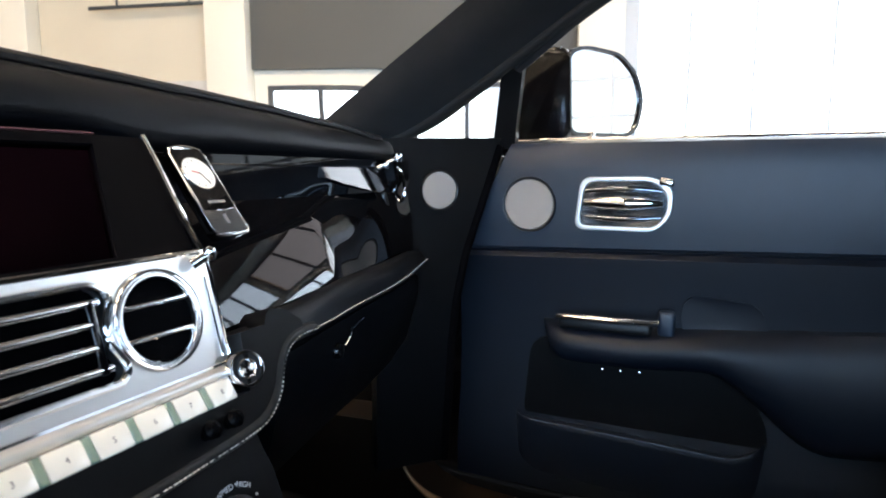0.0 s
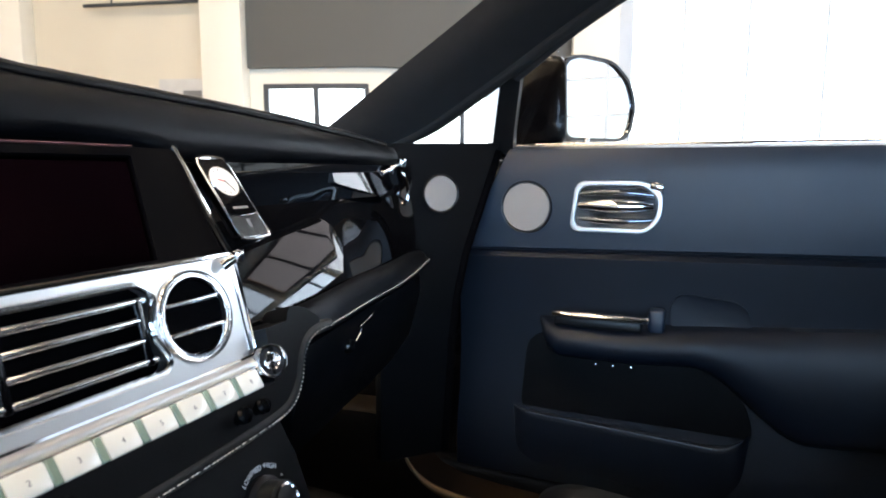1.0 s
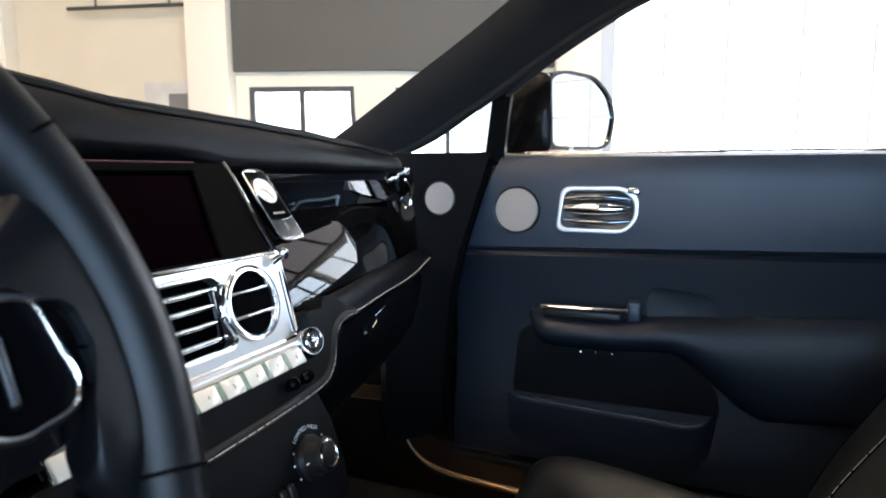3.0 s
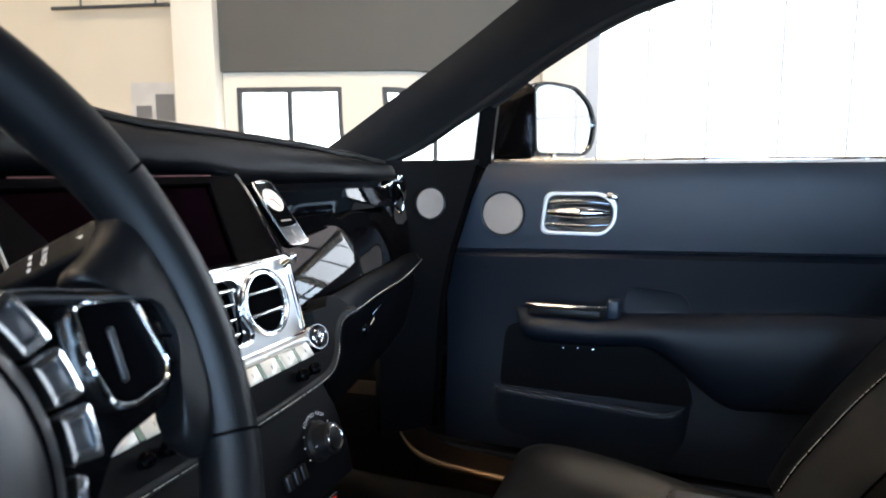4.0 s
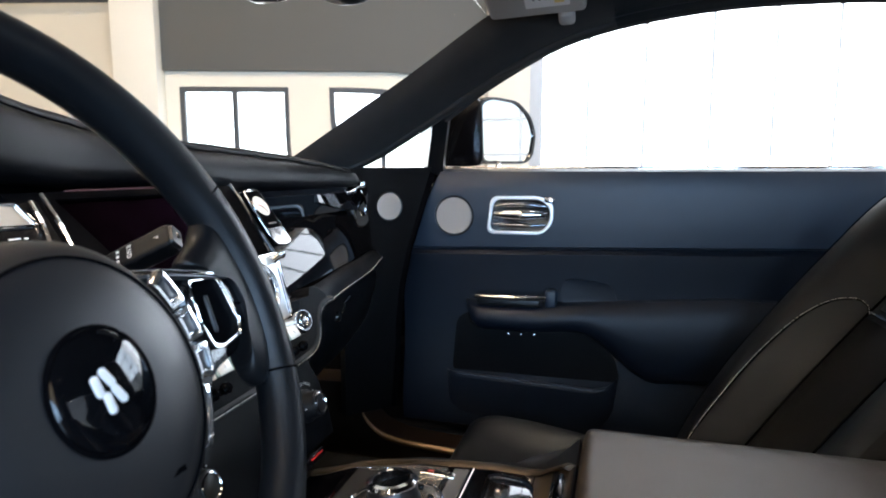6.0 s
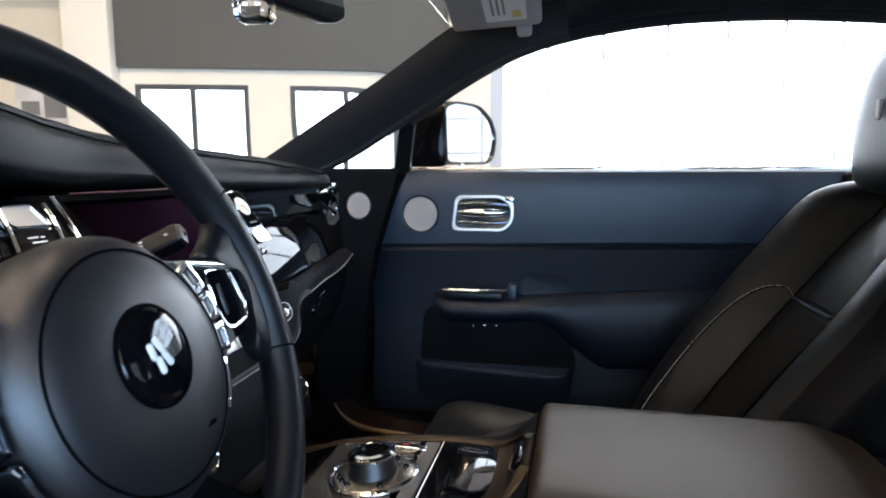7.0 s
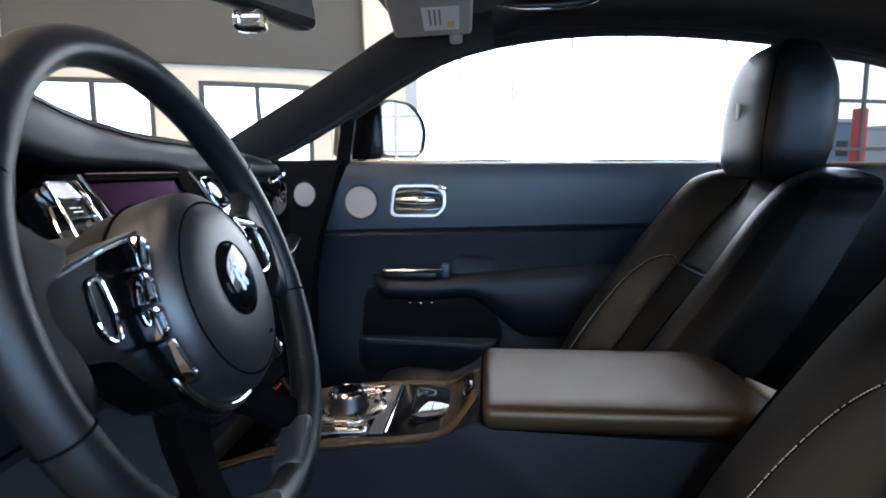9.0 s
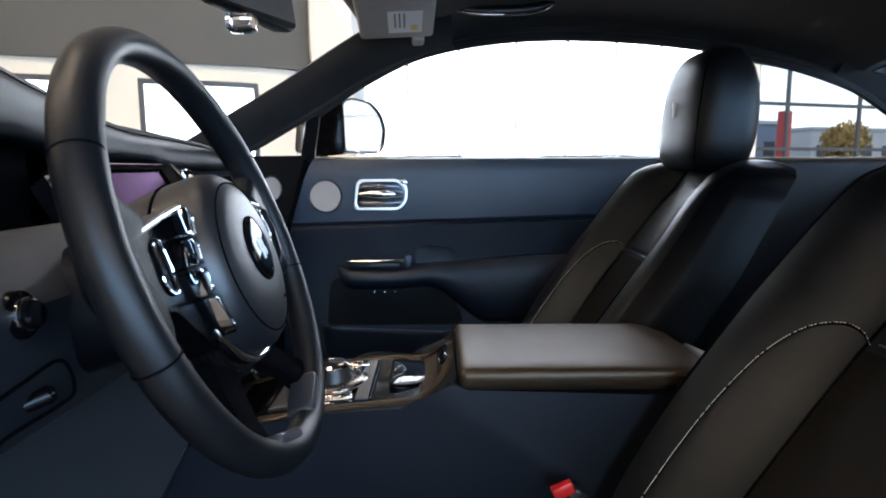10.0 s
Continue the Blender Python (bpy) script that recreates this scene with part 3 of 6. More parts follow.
part("floor_pan", rbox((2.6, 1.62, 0.06), (0.3, 0, 0.25), 0.01), CARPET, car, "black carpeted car floor")
part("rear_wall", rbox((0.05, 1.6, 0.66), (1.60, 0, 0.58), 0.01), CARPET, car)
rg = part("rear_window", loft([[Vector((x, y, z + 0.05 * (1 - (y / w) ** 2))) for y in [w * (-1 + k / 6) for k in range(13)]] + [Vector((x, y, z + 0.004 + 0.05 * (1 - (y / w) ** 2))) for y in [w * (1 - k / 6) for k in range(13)]] for x, w, z in ((1.13, 0.66, 1.19), (1.4, 0.67, 1.10), (1.9, 0.66, 0.95))]), GLASS, car, "raked clear rear window")
rg.visible_shadow = False
part("rear_deck", rbox((0.5, 1.5, 0.05), (1.95, 0, 0.90), 0.02), CAR_PAINT, car)
SILL = round_poly([(-1.0, 0.448), (-0.522, 0.468), (-0.515, 0.415), (-0.499, 0.378), (-0.467, 0.349), (-0.420, 0.333), (-0.340, 0.326), (-0.244, 0.322), (0.9, 0.312), (0.9, 0.22), (-1.0, 0.22)], 0.012, 4)
part("sill_trim", extrude_y(SILL, 0.742, 0.83, 0.010, 4), SILL_LEATHER, car, "brown-black leather sill and kick trim")
SILL_L = round_poly([(-1.0, 0.47), (-0.62, 0.484), (-0.60, 0.40), (-0.5, 0.345), (0.9, 0.335), (0.9, 0.22), (-1.0, 0.22)], 0.07, 8)
part("sill_trim", extrude_y(SILL_L, -0.80, -0.70, 0.012), SILL_LEATHER, car, "brown-black leather sill and kick trim")
# a tapering bronze strip draws the warm highlight along the leather sill's edge
edge_line = spline([(-0.516, 0.744, 0.440), (-0.513, 0.744, 0.412), (-0.498, 0.744, 0.376), (-0.466, 0.744, 0.347), (-0.420, 0.744, 0.331), (-0.340, 0.744, 0.324), (-0.240, 0.744, 0.319)], 40)
part("sill_highlight", tube(edge_line, [0.0006 + 0.0070 * min(1, k / 24) ** 1.5 for k in range(40)], 12), SILL_HIGHLIGHT, car, "bronze strip standing in for a warm highlight on the sill")
part("side_skin", rbox((1.25, 0.03, 0.72), (-0.2, 0.95, 0.60), 0.01), CAR_PAINT, car)
part("underbody", rbox((3.0, 1.7, 0.07), (0.3, 0, 0.185), 0.02), PLASTIC, car)


def bodywork(rows, y_low):
    """Painted outer panels: rows of x, half width, edge height, crown height and lower height."""
    rings = []
    for x, w, z, crown, low in rows:
        arc = [(w * math.sin(q), z + (crown - z) * math.cos(q)) for q in [(-1 + 2 * k / 20) * math.pi / 2 for k in range(21)]]
        arc = [(-w - 0.015, low)] + [(-w - 0.02, (z + low) / 2)] + arc + [(w + 0.02, (z + low) / 2), (w + 0.015, low)]
        rings.append([Vector((x, y, h)) for y, h in arc] + [Vector((x, y, low)) for y in (w * 0.6, 0, -w * 0.6)])
    return loft(rings)


part("bonnet", bodywork([(-1.06, 0.88, 0.90, 0.955, 0.66), (-1.3, 0.90, 0.89, 0.945, 0.70), (-1.6, 0.90, 0.87, 0.925, 0.70), (-1.9, 0.88, 0.84, 0.895, 0.60), (-2.1, 0.83, 0.78, 0.84, 0.50), (-2.2, 0.74, 0.70, 0.76, 0.46)], 0), CAR_PAINT, car, "black painted bonnet and front wings")
part("front_bumper", rbox((0.34, 1.7, 0.30), (-2.06, 0, 0.36), 0.08, 4), CAR_PAINT, car)
part("rear_body", bodywork([(1.72, 0.88, 0.90, 0.94, 0.72), (2.0, 0.90, 0.89, 0.93, 0.72), (2.3, 0.86, 0.86, 0.90, 0.60), (2.5, 0.80, 0.80, 0.85, 0.50)], 0), CAR_PAINT, car, "black painted boot and rear wings")
part("rear_bumper", rbox((0.30, 1.66, 0.28), (2.40, 0, 0.40), 0.08, 4), CAR_PAINT, car)
part("roof_skin", loft([[Vector((x, y, z + 0.085 * max(0.0, math.cos(y / w * math.pi / 2)) ** 0.6 + d)) for y in [w * (-1 + k / 12) for k in range(25)]] + [Vector((x, y, z + 0.085 * max(0.0, math.cos(y / w * math.pi / 2)) ** 0.6 + d + 0.012)) for y in [w * (1 - k / 12) for k in range(25)]] for x, w, z, d in ((-0.06, 0.63, 1.27, 0.085), (0.15, 0.69, 1.266, 0.085), (0.45, 0.70, 1.275, 0.085), (0.75, 0.70, 1.243, 0.085), (1.10, 0.72, 1.155, 0.085))]), CAR_PAINT, car, "black painted roof")


def road_wheel(x, y):
    m = pose(x, y, 0.36, 90 if y < 0 else -90)
    w = part("road_wheel", lathe([(0.0, 0.06), (0.10, 0.075), (0.25, 0.06), (0.26, 0.0), (0.26, -0.18), (0.0, -0.18)], 36, m), ALU, car)
    part("tyre", lathe([(0.262, 0.05), (0.30, 0.07), (0.345, 0.05), (0.36, 0.0), (0.36, -0.15), (0.34, -0.19), (0.262, -0.18)], 48, m), RUBBER, w)


for x in (-1.45, 1.65):
    for y in (0.86, -0.86):
        road_wheel(x, y)
part("axle_beam", rbox((0.12, 1.5, 0.12), (-1.45, 0, 0.30), 0.02), PLASTIC, car)
part("axle_beam", rbox((0.12, 1.5, 0.12), (1.65, 0, 0.30), 0.02), PLASTIC, car)
part("chassis_rail", rbox((3.3, 0.16, 0.10), (0.1, 0.45, 0.27), 0.02), PLASTIC, car)
part("chassis_rail", rbox((3.3, 0.16, 0.10), (0.1, -0.45, 0.27), 0.02), PLASTIC, car)

# ---- passenger door ----
D = 0.824
door = thing("passenger_door", (0.1, 0.87, 0.34), "closed coupe door trimmed in dark blue-black leather", "car door")


def door_skin():
    """The upper door trim: a shallow bow with a rounded top edge, a crease at mid height."""
    xs = [-0.43 + 0.02 * k for k in range(66)]
    rows = [(0.985, 0.062), (0.984, 0.03), (0.978, 0.006), (0.966, 0.0), (0.93, -0.002), (0.88, -0.002), (0.84, 0.0), (0.806, 0.003), (0.800, 0.012)]
    rings = []
    for x in xs:
        lift = 0.008 * (x + 0.05) / 0.3
        ring = []
        for k, (z, dy) in enumerate(rows):
            zz = z + (lift if k >= 7 else lift * 0.5 if k == 6 else 0)
            gap = -0.33 - 0.46 * (0.98 - zz)      # the slanting front edge
            ring.append(Vector((max(x, gap), D + dy, zz)))
        rings.append(ring + [Vector((ring[-1].x, D + 0.08, ring[-1].z)), Vector((ring[0].x, D + 0.08, 0.98))])
    return loft(rings)


def door_lower():
    """The lower trim, set back under the crease, falling to the sill."""
    xs = [-0.43 + 0.02 * k for k in range(66)]
    rows = [(0.797, 0.012), (0.788, 0.004), (0.77, 0.006), (0.73, 0.012), (0.66, 0.018), (0.60, 0.02), (0.52, 0.016), (0.45, 0.004), (0.40, 0.0), (0.355, 0.004)]
    rings = []
    for x in xs:
        lift = 0.008 * (x + 0.05) / 0.3
        ring = []
        for k, (z, dy) in enumerate(rows):
            zz = z + (lift if k < 3 else 0)
            gap = -0.33 - 0.46 * (0.98 - max(zz, 0.7)) - 0.1 * max(0, 0.7 - zz)
            ring.append(Vector((max(x, gap), D + dy, zz)))
        rings.append(ring + [Vector((ring[-1].x, D + 0.09, ring[-1].z)), Vector((ring[0].x, D + 0.09, 0.79))])
    return loft(rings)


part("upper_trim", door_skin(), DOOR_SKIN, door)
# the lower half takes the darkened leather in place of shade
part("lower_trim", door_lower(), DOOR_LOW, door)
part("window_ledge", rbox((1.2, 0.02, 0.012), (0.28, D + 0.075, 0.985), 0.004), CHROME, door, "slim bright window ledge strip")
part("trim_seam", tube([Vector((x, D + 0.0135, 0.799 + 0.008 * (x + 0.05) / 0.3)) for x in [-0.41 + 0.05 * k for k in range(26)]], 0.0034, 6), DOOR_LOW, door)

FACE = frame_from((0, D, 0), (1, 0, 0), (0, 0, 1))      # x stays, y is height, z looks into the cabin


def speaker_disc(name, x, z, r, parent, m):
    sp = part(name, lathe([(0, 0.0012), (r * 0.93, 0.0006), (r * 0.97, -0.0012), (r * 0.98, -0.004), (0, -0.004)], 48, m @ Matrix.Translation((x, z, 0.003))), SPEAKER, parent, "round grey metal speaker cover")
    part("speaker_rim", lathe([(r * 0.98, -0.004), (r * 0.985, 0.0016), (r * 1.02, 0.0022), (r * 1.05, 0.0), (r * 1.05, -0.004)], 48, m @ Matrix.Translation((x, z, 0.003))), PLASTIC, sp)


speaker_disc("speaker", -0.296, 0.874, 0.0455, door, FACE)
# door release: a bright rimmed bowl with a pull bar across it
HX0, HX1, HZ0, HZ1 = -0.217, -0.057, 0.833, 0.922


def release_outline(m):
    """Soft-cornered trapezoid, inset by m; the rim is broader at its upper rear corner."""
    return round_poly([(HX0 + m, HZ0 + m), (HX0 + 0.010 + m, HZ1 - m), (HX1 - 0.036, HZ1 + 0.001 - m), (HX1 - 0.004 - m, HZ1 - 0.016 - 1.3 * m), (HX1 - 0.005 - m, HZ0 + 0.026 + 0.5 * m), (HX1 - 0.030, HZ0 + m)], 0.019, 6)


outline, inner = release_outline(0.0), release_outline(0.0085)
release = part("door_release", loft([[FACE @ Vector((x, z, h)) for x, z in lp] for lp, h in ((outline, -0.004), (outline, 0.002)) + tuple(([(a[0] * (1 - k) + b[0] * k, a[1] * (1 - k) + b[1] * k) for a, b in zip(outline, inner)], h) for k, h in ((0.06, 0.006), (0.16, 0.0078), (0.5, 0.0082), (0.84, 0.0078), (0.94, 0.006), (1.0, 0.002)))], caps=False), ALU, door, "bright satin release surround")
cx, cz = (HX0 + HX1) / 2, (HZ0 + HZ1) / 2
bowl = [[FACE @ Vector((cx + (x - cx) * k, cz + (z - cz) * k, h)) for x, z in inner] for k, h in ((1, 0.004), (0.95, 0.0030), (0.86, 0.0012), (0.74, 0.0006), (0.66, 0.0016), (0.58, 0.0019), (0.46, 0.0010), (0.2, 0.0003))]
part("release_bowl", loft(bowl), BOWL_METAL, release, "polished chrome bowl")
for dz, sag, r0 in ((0.002, 0.0, 0.0115), (0.021, 0.004, 0.0065), (-0.021, -0.003, 0.0060)):
    xs = [HX0 + 0.018 + k * (HX1 - HX0 - 0.038) / 12 for k in range(13)]
    bar = [FACE @ Vector((x, cz + dz + sag * (1 - ((k - 6) / 6) ** 2), 0.0035 + (0.007 if dz == 0.002 else 0.001) * math.sin(math.pi * k / 12))) for k, x in enumerate(xs)]
    part("pull_lever" if dz == 0.002 else "bowl_rib", tube(bar, [r0 * (0.45 + 0.55 * math.sin(math.pi * (k + 0.6) / 13.2)) for k in range(13)], 12, 1.0), CHROME if dz == 0.002 else DARK_MIRROR, release)
part("lock_tab", rbox((0.024, 0.012, 0.013), (HX1 - 0.014, D - 0.008, HZ1 - 0.0085), 0.0045, 3, (0, 14, 0)), CHROME, release)

# armrest roll with the pull cup
def armrest_roll():
    xs = [-0.268 + 0.02 * k for k in range(57)]
    rings = []
    for i, x in enumerate(xs):
        t = min(1.0, (x + 0.268) / 0.05)
        grow = math.sqrt(max(0.02, 1 - (1 - t) ** 2))
        top = 0.672 + 0.035 * max(0, min(1, (x + 0.1) / 0.4))
        q_ = max(0.0, min(1.0, (x + 0.01) / 0.19))
        half = 0.034 * grow * (1 + 1.9 * q_ * q_ * (3 - 2 * q_))
        depth = (0.058 - 0.014 * q_) * grow
        rings.append([Vector((x, D + 0.018 - depth * max(0, math.sin(q)) ** 0.7 if math.sin(q) > 0 else D + 0.03, top - half + half * math.cos(q))) for q in [2 * math.pi * k / 20 for k in range(20)]])
    return loft(rings)


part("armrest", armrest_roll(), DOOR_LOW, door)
grab = part("pull_handle", tube([(-0.233, D - 0.034, 0.690), (-0.22, D - 0.040, 0.692), (-0.15, D - 0.042, 0.692), (-0.085, D - 0.038, 0.692), (-0.076, D - 0.030, 0.692)], 0.0065, 10, 0.8), SATIN_BRIGHT, door, "bright metal pull handle")
part("pull_handle_pad", rbox((0.15, 0.016, 0.020), (-0.158, D - 0.028, 0.678), 0.006), LEATHER, door)
part("pull_end_block", rbox((0.026, 0.030, 0.040), (-0.062, D - 0.010, 0.688), 0.006), DOOR_SKIN, door)
def dish(outline, depth, steps=7):
    """A soft hollow in the door's face, sunk towards its middle."""
    ox = sum(p[0] for p in outline) / len(outline)
    oz = sum(p[1] for p in outline) / len(outline)
    rings = []
    for k in range(steps + 1):
        f = 1 - k / steps * 0.97
        rings.append([FACE @ Vector((ox + (x - ox) * f, oz + (z - oz) * f, -depth[0] - (depth[1] - depth[0]) * math.sin((1 - f) * math.pi / 2) ** 0.7)) for x, z in outline])
    return loft([[p + Vector((0, 0.016, 0)) for p in rings[0]]] + rings)


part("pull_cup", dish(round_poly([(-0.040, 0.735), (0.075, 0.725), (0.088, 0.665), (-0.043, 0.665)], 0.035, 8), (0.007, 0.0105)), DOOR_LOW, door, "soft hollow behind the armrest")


def pocket_front():
    """The padded front of the map pocket: a lip that stands off the door, sinking away at both ends."""
    rings = []
    for k in range(41):
        x = -0.318 + 0.41 * k / 40
        f = max(0.0, min(1.0, (x + 0.318) / 0.05, (0.092 - x) / 0.06))
        f = math.sqrt(1 - (1 - f) ** 2)
        lip = 0.494 - 0.016 * (k / 40) ** 1.2 + 0.028 * max(0.0, (x - 0.03) / 0.062) ** 2
        out = 0.030 * f
        rings.append([Vector((x, D + 0.014 - y * out, lip + dz)) for y, dz in ((-0.5, -0.010), (0.80, -0.002), (0.92, -0.0005), (1.0, -0.004), (1.0, -0.012), (0.86, -0.045), (0.6, -0.085), (0.3, -0.12), (-0.5, -0.13))])
    return loft(rings)


# a dark sheet behind the pocket front stands in for the recess's shade
part("pocket_shade", loft([[FACE @ Vector((x, z, h)) for x, z in round_poly([(-0.305, 0.475), (-0.290, 0.640), (-0.02, 0.640), (0.085, 0.560), (0.10, 0.475)], 0.04, 6)] for h in (-0.03, -0.0115)]), LEATHER_SOFT, door, "dark sheet standing in for the shade in the map pocket")
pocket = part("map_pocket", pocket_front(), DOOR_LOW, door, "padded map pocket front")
part("pocket_lip", tube([Vector((x, D - 0.0155, 0.4925 - 0.016 * ((x + 0.318) / 0.41) ** 1.2)) for x in [-0.285 + 0.02 * k for k in range(17)]], 0.0020, 8), DOOR_SKIN, pocket)
for x, z in ((-0.164, 0.592), (-0.134, 0.593), (-0.103, 0.594)):
    part("pocket_stud", lathe([(0, 0.003), (0.0022, 0.002), (0.003, 0), (0, -0.001)], 10, FACE @ Matrix.Translation((x, z, -0.0105))), CHROME, pocket)



def sheet(points, thick):
    """A pane through a closed outline, with thickness along its normal."""
    P = [Vector(p) for p in points]
    n = (P[1] - P[0]).cross(P[2] - P[0]).normalized() * thick
    return loft([P, [p + n for p in P]])


def tumble(x, z):
    return Vector((x, 0.835 - 0.5 * (z - 0.98), z))


side_glass = part("side_window", sheet([tumble(x, z) for x, z in [(-0.335, 0.97), (-0.32, 1.085), (-0.2, 1.155), (-0.1, 1.205), (0.0, 1.245), (0.12, 1.268), (0.3, 1.283), (0.5, 1.28), (0.75, 1.25), (0.75, 0.97)]], 0.004), GLASS, door, "frameless clear side window glass")
side_glass.visible_shadow = False
quarter = part("quarter_window", sheet([tumble(x, z) for x, z in [(-0.60, 0.97), (-0.50, 1.02), (-0.41, 1.06), (-0.365, 1.085), (-0.375, 0.97)]], 0.004), GLASS, car, "small triangular quarter window")
quarter.visible_shadow = False
part("quarter_post", sheet([tumble(x, z) - Vector((0, 0.004, 0)) for x, z in [(-0.366, 0.970), (-0.3635, 0.988), (-0.331, 1.099), (-0.315, 1.135), (-0.272, 1.150), (-0.290, 1.118), (-0.322, 1.0), (-0.327, 0.970)]], 0.024), PLASTIC, car, "black post between the side windows")
part("belt_chrome", tube([tumble(-0.55, 0.984), tumble(-0.36, 0.984)], 0.005, 8), CHROME, car)

# trim panel ahead of the door, angled in towards the dashboard
A_, B_ = Vector((-0.345, 0.822, 0)), Vector((-0.505, 0.650, 0))
HINGE = frame_from(A_, B_ - A_, (0, 0, 1))
if (HINGE.to_3x3() @ Vector((0, 0, 1))).y > 0:
    HINGE = frame_from(B_, A_ - B_, (0, 0, 1))
hl = (B_ - A_).length
part("hinge_panel", loft([[HINGE @ Vector((x, z, h)) for x, z in ((0, 0.42), (hl - 0.112, 0.42), (hl - 0.102, 0.55), (hl - 0.10, 0.62), (hl - 0.09, 0.70), (hl - 0.073, 0.79), (hl - 0.003, 0.989), (0, 0.984))] for h in (-0.03, -0.004, 0.0)]), LEATHER_SOFT, car, "leather panel between dashboard and door")
speaker_disc("tweeter", hl - 0.121, 0.899, 0.0325, car, HINGE)
part("door_gap_seal", tube([HINGE @ Vector((hl - 0.004, 0.975, -0.004)), HINGE @ Vector((hl - 0.07, 0.79, -0.004)), HINGE @ Vector((hl - 0.088, 0.71, -0.004)), HINGE @ Vector((hl - 0.098, 0.63, -0.004)), HINGE @ Vector((hl - 0.102, 0.55, -0.004)), HINGE @ Vector((hl - 0.112, 0.42, -0.004))], 0.009, 8), SEAM, car)

# wing mirror
wing = thing("wing_mirror", (-0.33, 0.90, 0.98), "black gloss wing mirror on the door", "wing mirror")
MIR = frame_from((-0.215, 1.03, 1.085), (0.62, 0.78, 0), (0, 0, 1)) @ Matrix.Diagonal((1.13, 1, 1, 1))      # x outwards, y up, z towards the driver
mg = round_poly([(-0.066, -0.080), (-0.072, 0.066), (-0.036, 0.079), (0.036, 0.073), (0.076, 0.038), (0.092, -0.008), (0.082, -0.062), (0.062, -0.080)], 0.018, 5)


def mirror_ring(k, h, dx=0.0):
    return [MIR @ Vector((x * k + dx, y * k, h)) for x, y in mg]


part("mirror_glass", loft([mirror_ring(0.985, -0.002), mirror_ring(0.985, 0.0)]), MIRROR, wing, "reflecting mirror glass")
part("mirror_rim", loft([mirror_ring(0.985, -0.002), mirror_ring(0.99, 0.006), mirror_ring(1.06, 0.006), mirror_ring(1.09, -0.004), mirror_ring(1.09, -0.02)], caps=False), CAR_PAINT, wing)
part("mirror_housing", loft([mirror_ring(1.09, -0.004), mirror_ring(1.10, -0.03), mirror_ring(1.02, -0.07), mirror_ring(0.8, -0.10)]), CAR_PAINT, wing)
shell = [(-0.385, 0.992), (-0.374, 1.10), (-0.352, 1.150), (-0.310, 1.166), (-0.262, 1.160), (-0.256, 0.992)]
shell = round_poly(shell, 0.025, 5)
part("mirror_shell", loft([[Vector((-0.318 + (x + 0.318) * k + dx, y, 1.078 + (z - 1.078) * k)) for x, z in shell] for k, dx, y in ((0.35, 0.004, 0.943), (0.65, 0.005, 0.944), (0.86, 0.006, 0.947), (0.95, 0.005, 0.951), (1.0, 0.003, 0.960), (1.0, 0, 0.975), (0.99, -0.02, 1.03), (0.9, -0.06, 1.08))]), PIANO_DARK, wing, "black gloss mirror shell")
part("mirror_foot", rbox((0.10, 0.16, 0.03), (-0.34, 0.95, 0.975), 0.01), CAR_PAINT, wing)
part("mirror_pivot", rbox((0.012, 0.012, 0.03), (-0.225, 1.005, 0.993), 0.004), CHROME, wing)

# ---- dashboard ----
dash = thing("dashboard", (-0.6, 0, 0.5), "black leather dashboard with gloss black fascia and bright vents", "dashboard")
HOOD = [(-0.74, 0.985), (-0.60, 1.035), (-0.46, 1.070), (-0.36, 1.076), (-0.27, 1.068), (-0.18, 1.054), (-0.10, 1.041), (-0.02, 1.030), (0.06, 1.021), (0.16, 1.0175), (0.23, 1.0145), (0.35, 1.0085), (0.47, 0.9995), (0.60, 0.987), (0.70, 0.975)]
UNDER = [(-0.74, 0.94), (-0.62, 0.965), (-0.46, 0.985), (-0.27, 0.985), (-0.16, 0.968), (-0.08, 0.962), (0.10, 0.961), (0.20, 0.947), (0.50, 0.944), (0.63, 0.945), (0.68, 0.942)]
LIP_X = [(-0.74, -0.46), (-0.55, -0.425), (-0.37, -0.41), (-0.2, -0.43), (-0.05, -0.453), (0.2, -0.455), (0.45, -0.45), (0.61, -0.445), (0.68, -0.50)]


def dash_top():
    rings = []
    for k in range(72):
        y = -0.74 + 1.43 * k / 71
        h, u, x = at_y(HOOD, y), at_y(UNDER, y), at_y(LIP_X, y)
        H = h - u
        prof = [(x - 0.10, u + 0.004), (x - 0.05, u + 0.001), (x - 0.016, u), (x - 0.006, u + 0.003), (x - 0.001, u + 0.010), (x, u + 0.30 * H), (x - 0.003, u + 0.52 * H), (x - 0.009, u + 0.72 * H),
                (x - 0.0145, h - 0.0135), (x - 0.0180, h - 0.0110), (x - 0.0200, h - 0.0105), (x - 0.0198, h - 0.0085), (x - 0.0205, h - 0.0045), (x - 0.0245, h - 0.0012), (x - 0.031, h), (x - 0.042, h - 0.0008),
                (x - 0.075, h - 0.004), (x - 0.16, h - 0.010), (-0.80, min(h, 0.985) - 0.02), (-1.0, 0.95), (-1.0, 0.90), (x - 0.12, 0.90)]
        rings.append([Vector((a, y, b)) for a, b in prof])
    return loft(rings)


part("dash_top_pad", dash_top(), DASH_LEATHER, dash, "soft black leather top pad")
seam_path = [Vector((at_y(LIP_X, y) - 0.0185, y, at_y(HOOD, y) - 0.0100)) for y in [-0.70 + 0.02 * k for k in range(68)]]
crest = [Vector((at_y(LIP_X, y) - 0.0310, y, at_y(HOOD, y) - 0.0068)) for y in [-0.70 + 0.02 * k for k in range(68)]]
part("crest_piping", tube(crest, 0.0074, 12), LEATHER, dash, "rolled leather crest")
part("pad_seam", tube(seam_path, 0.0014, 6), SEAM, dash)

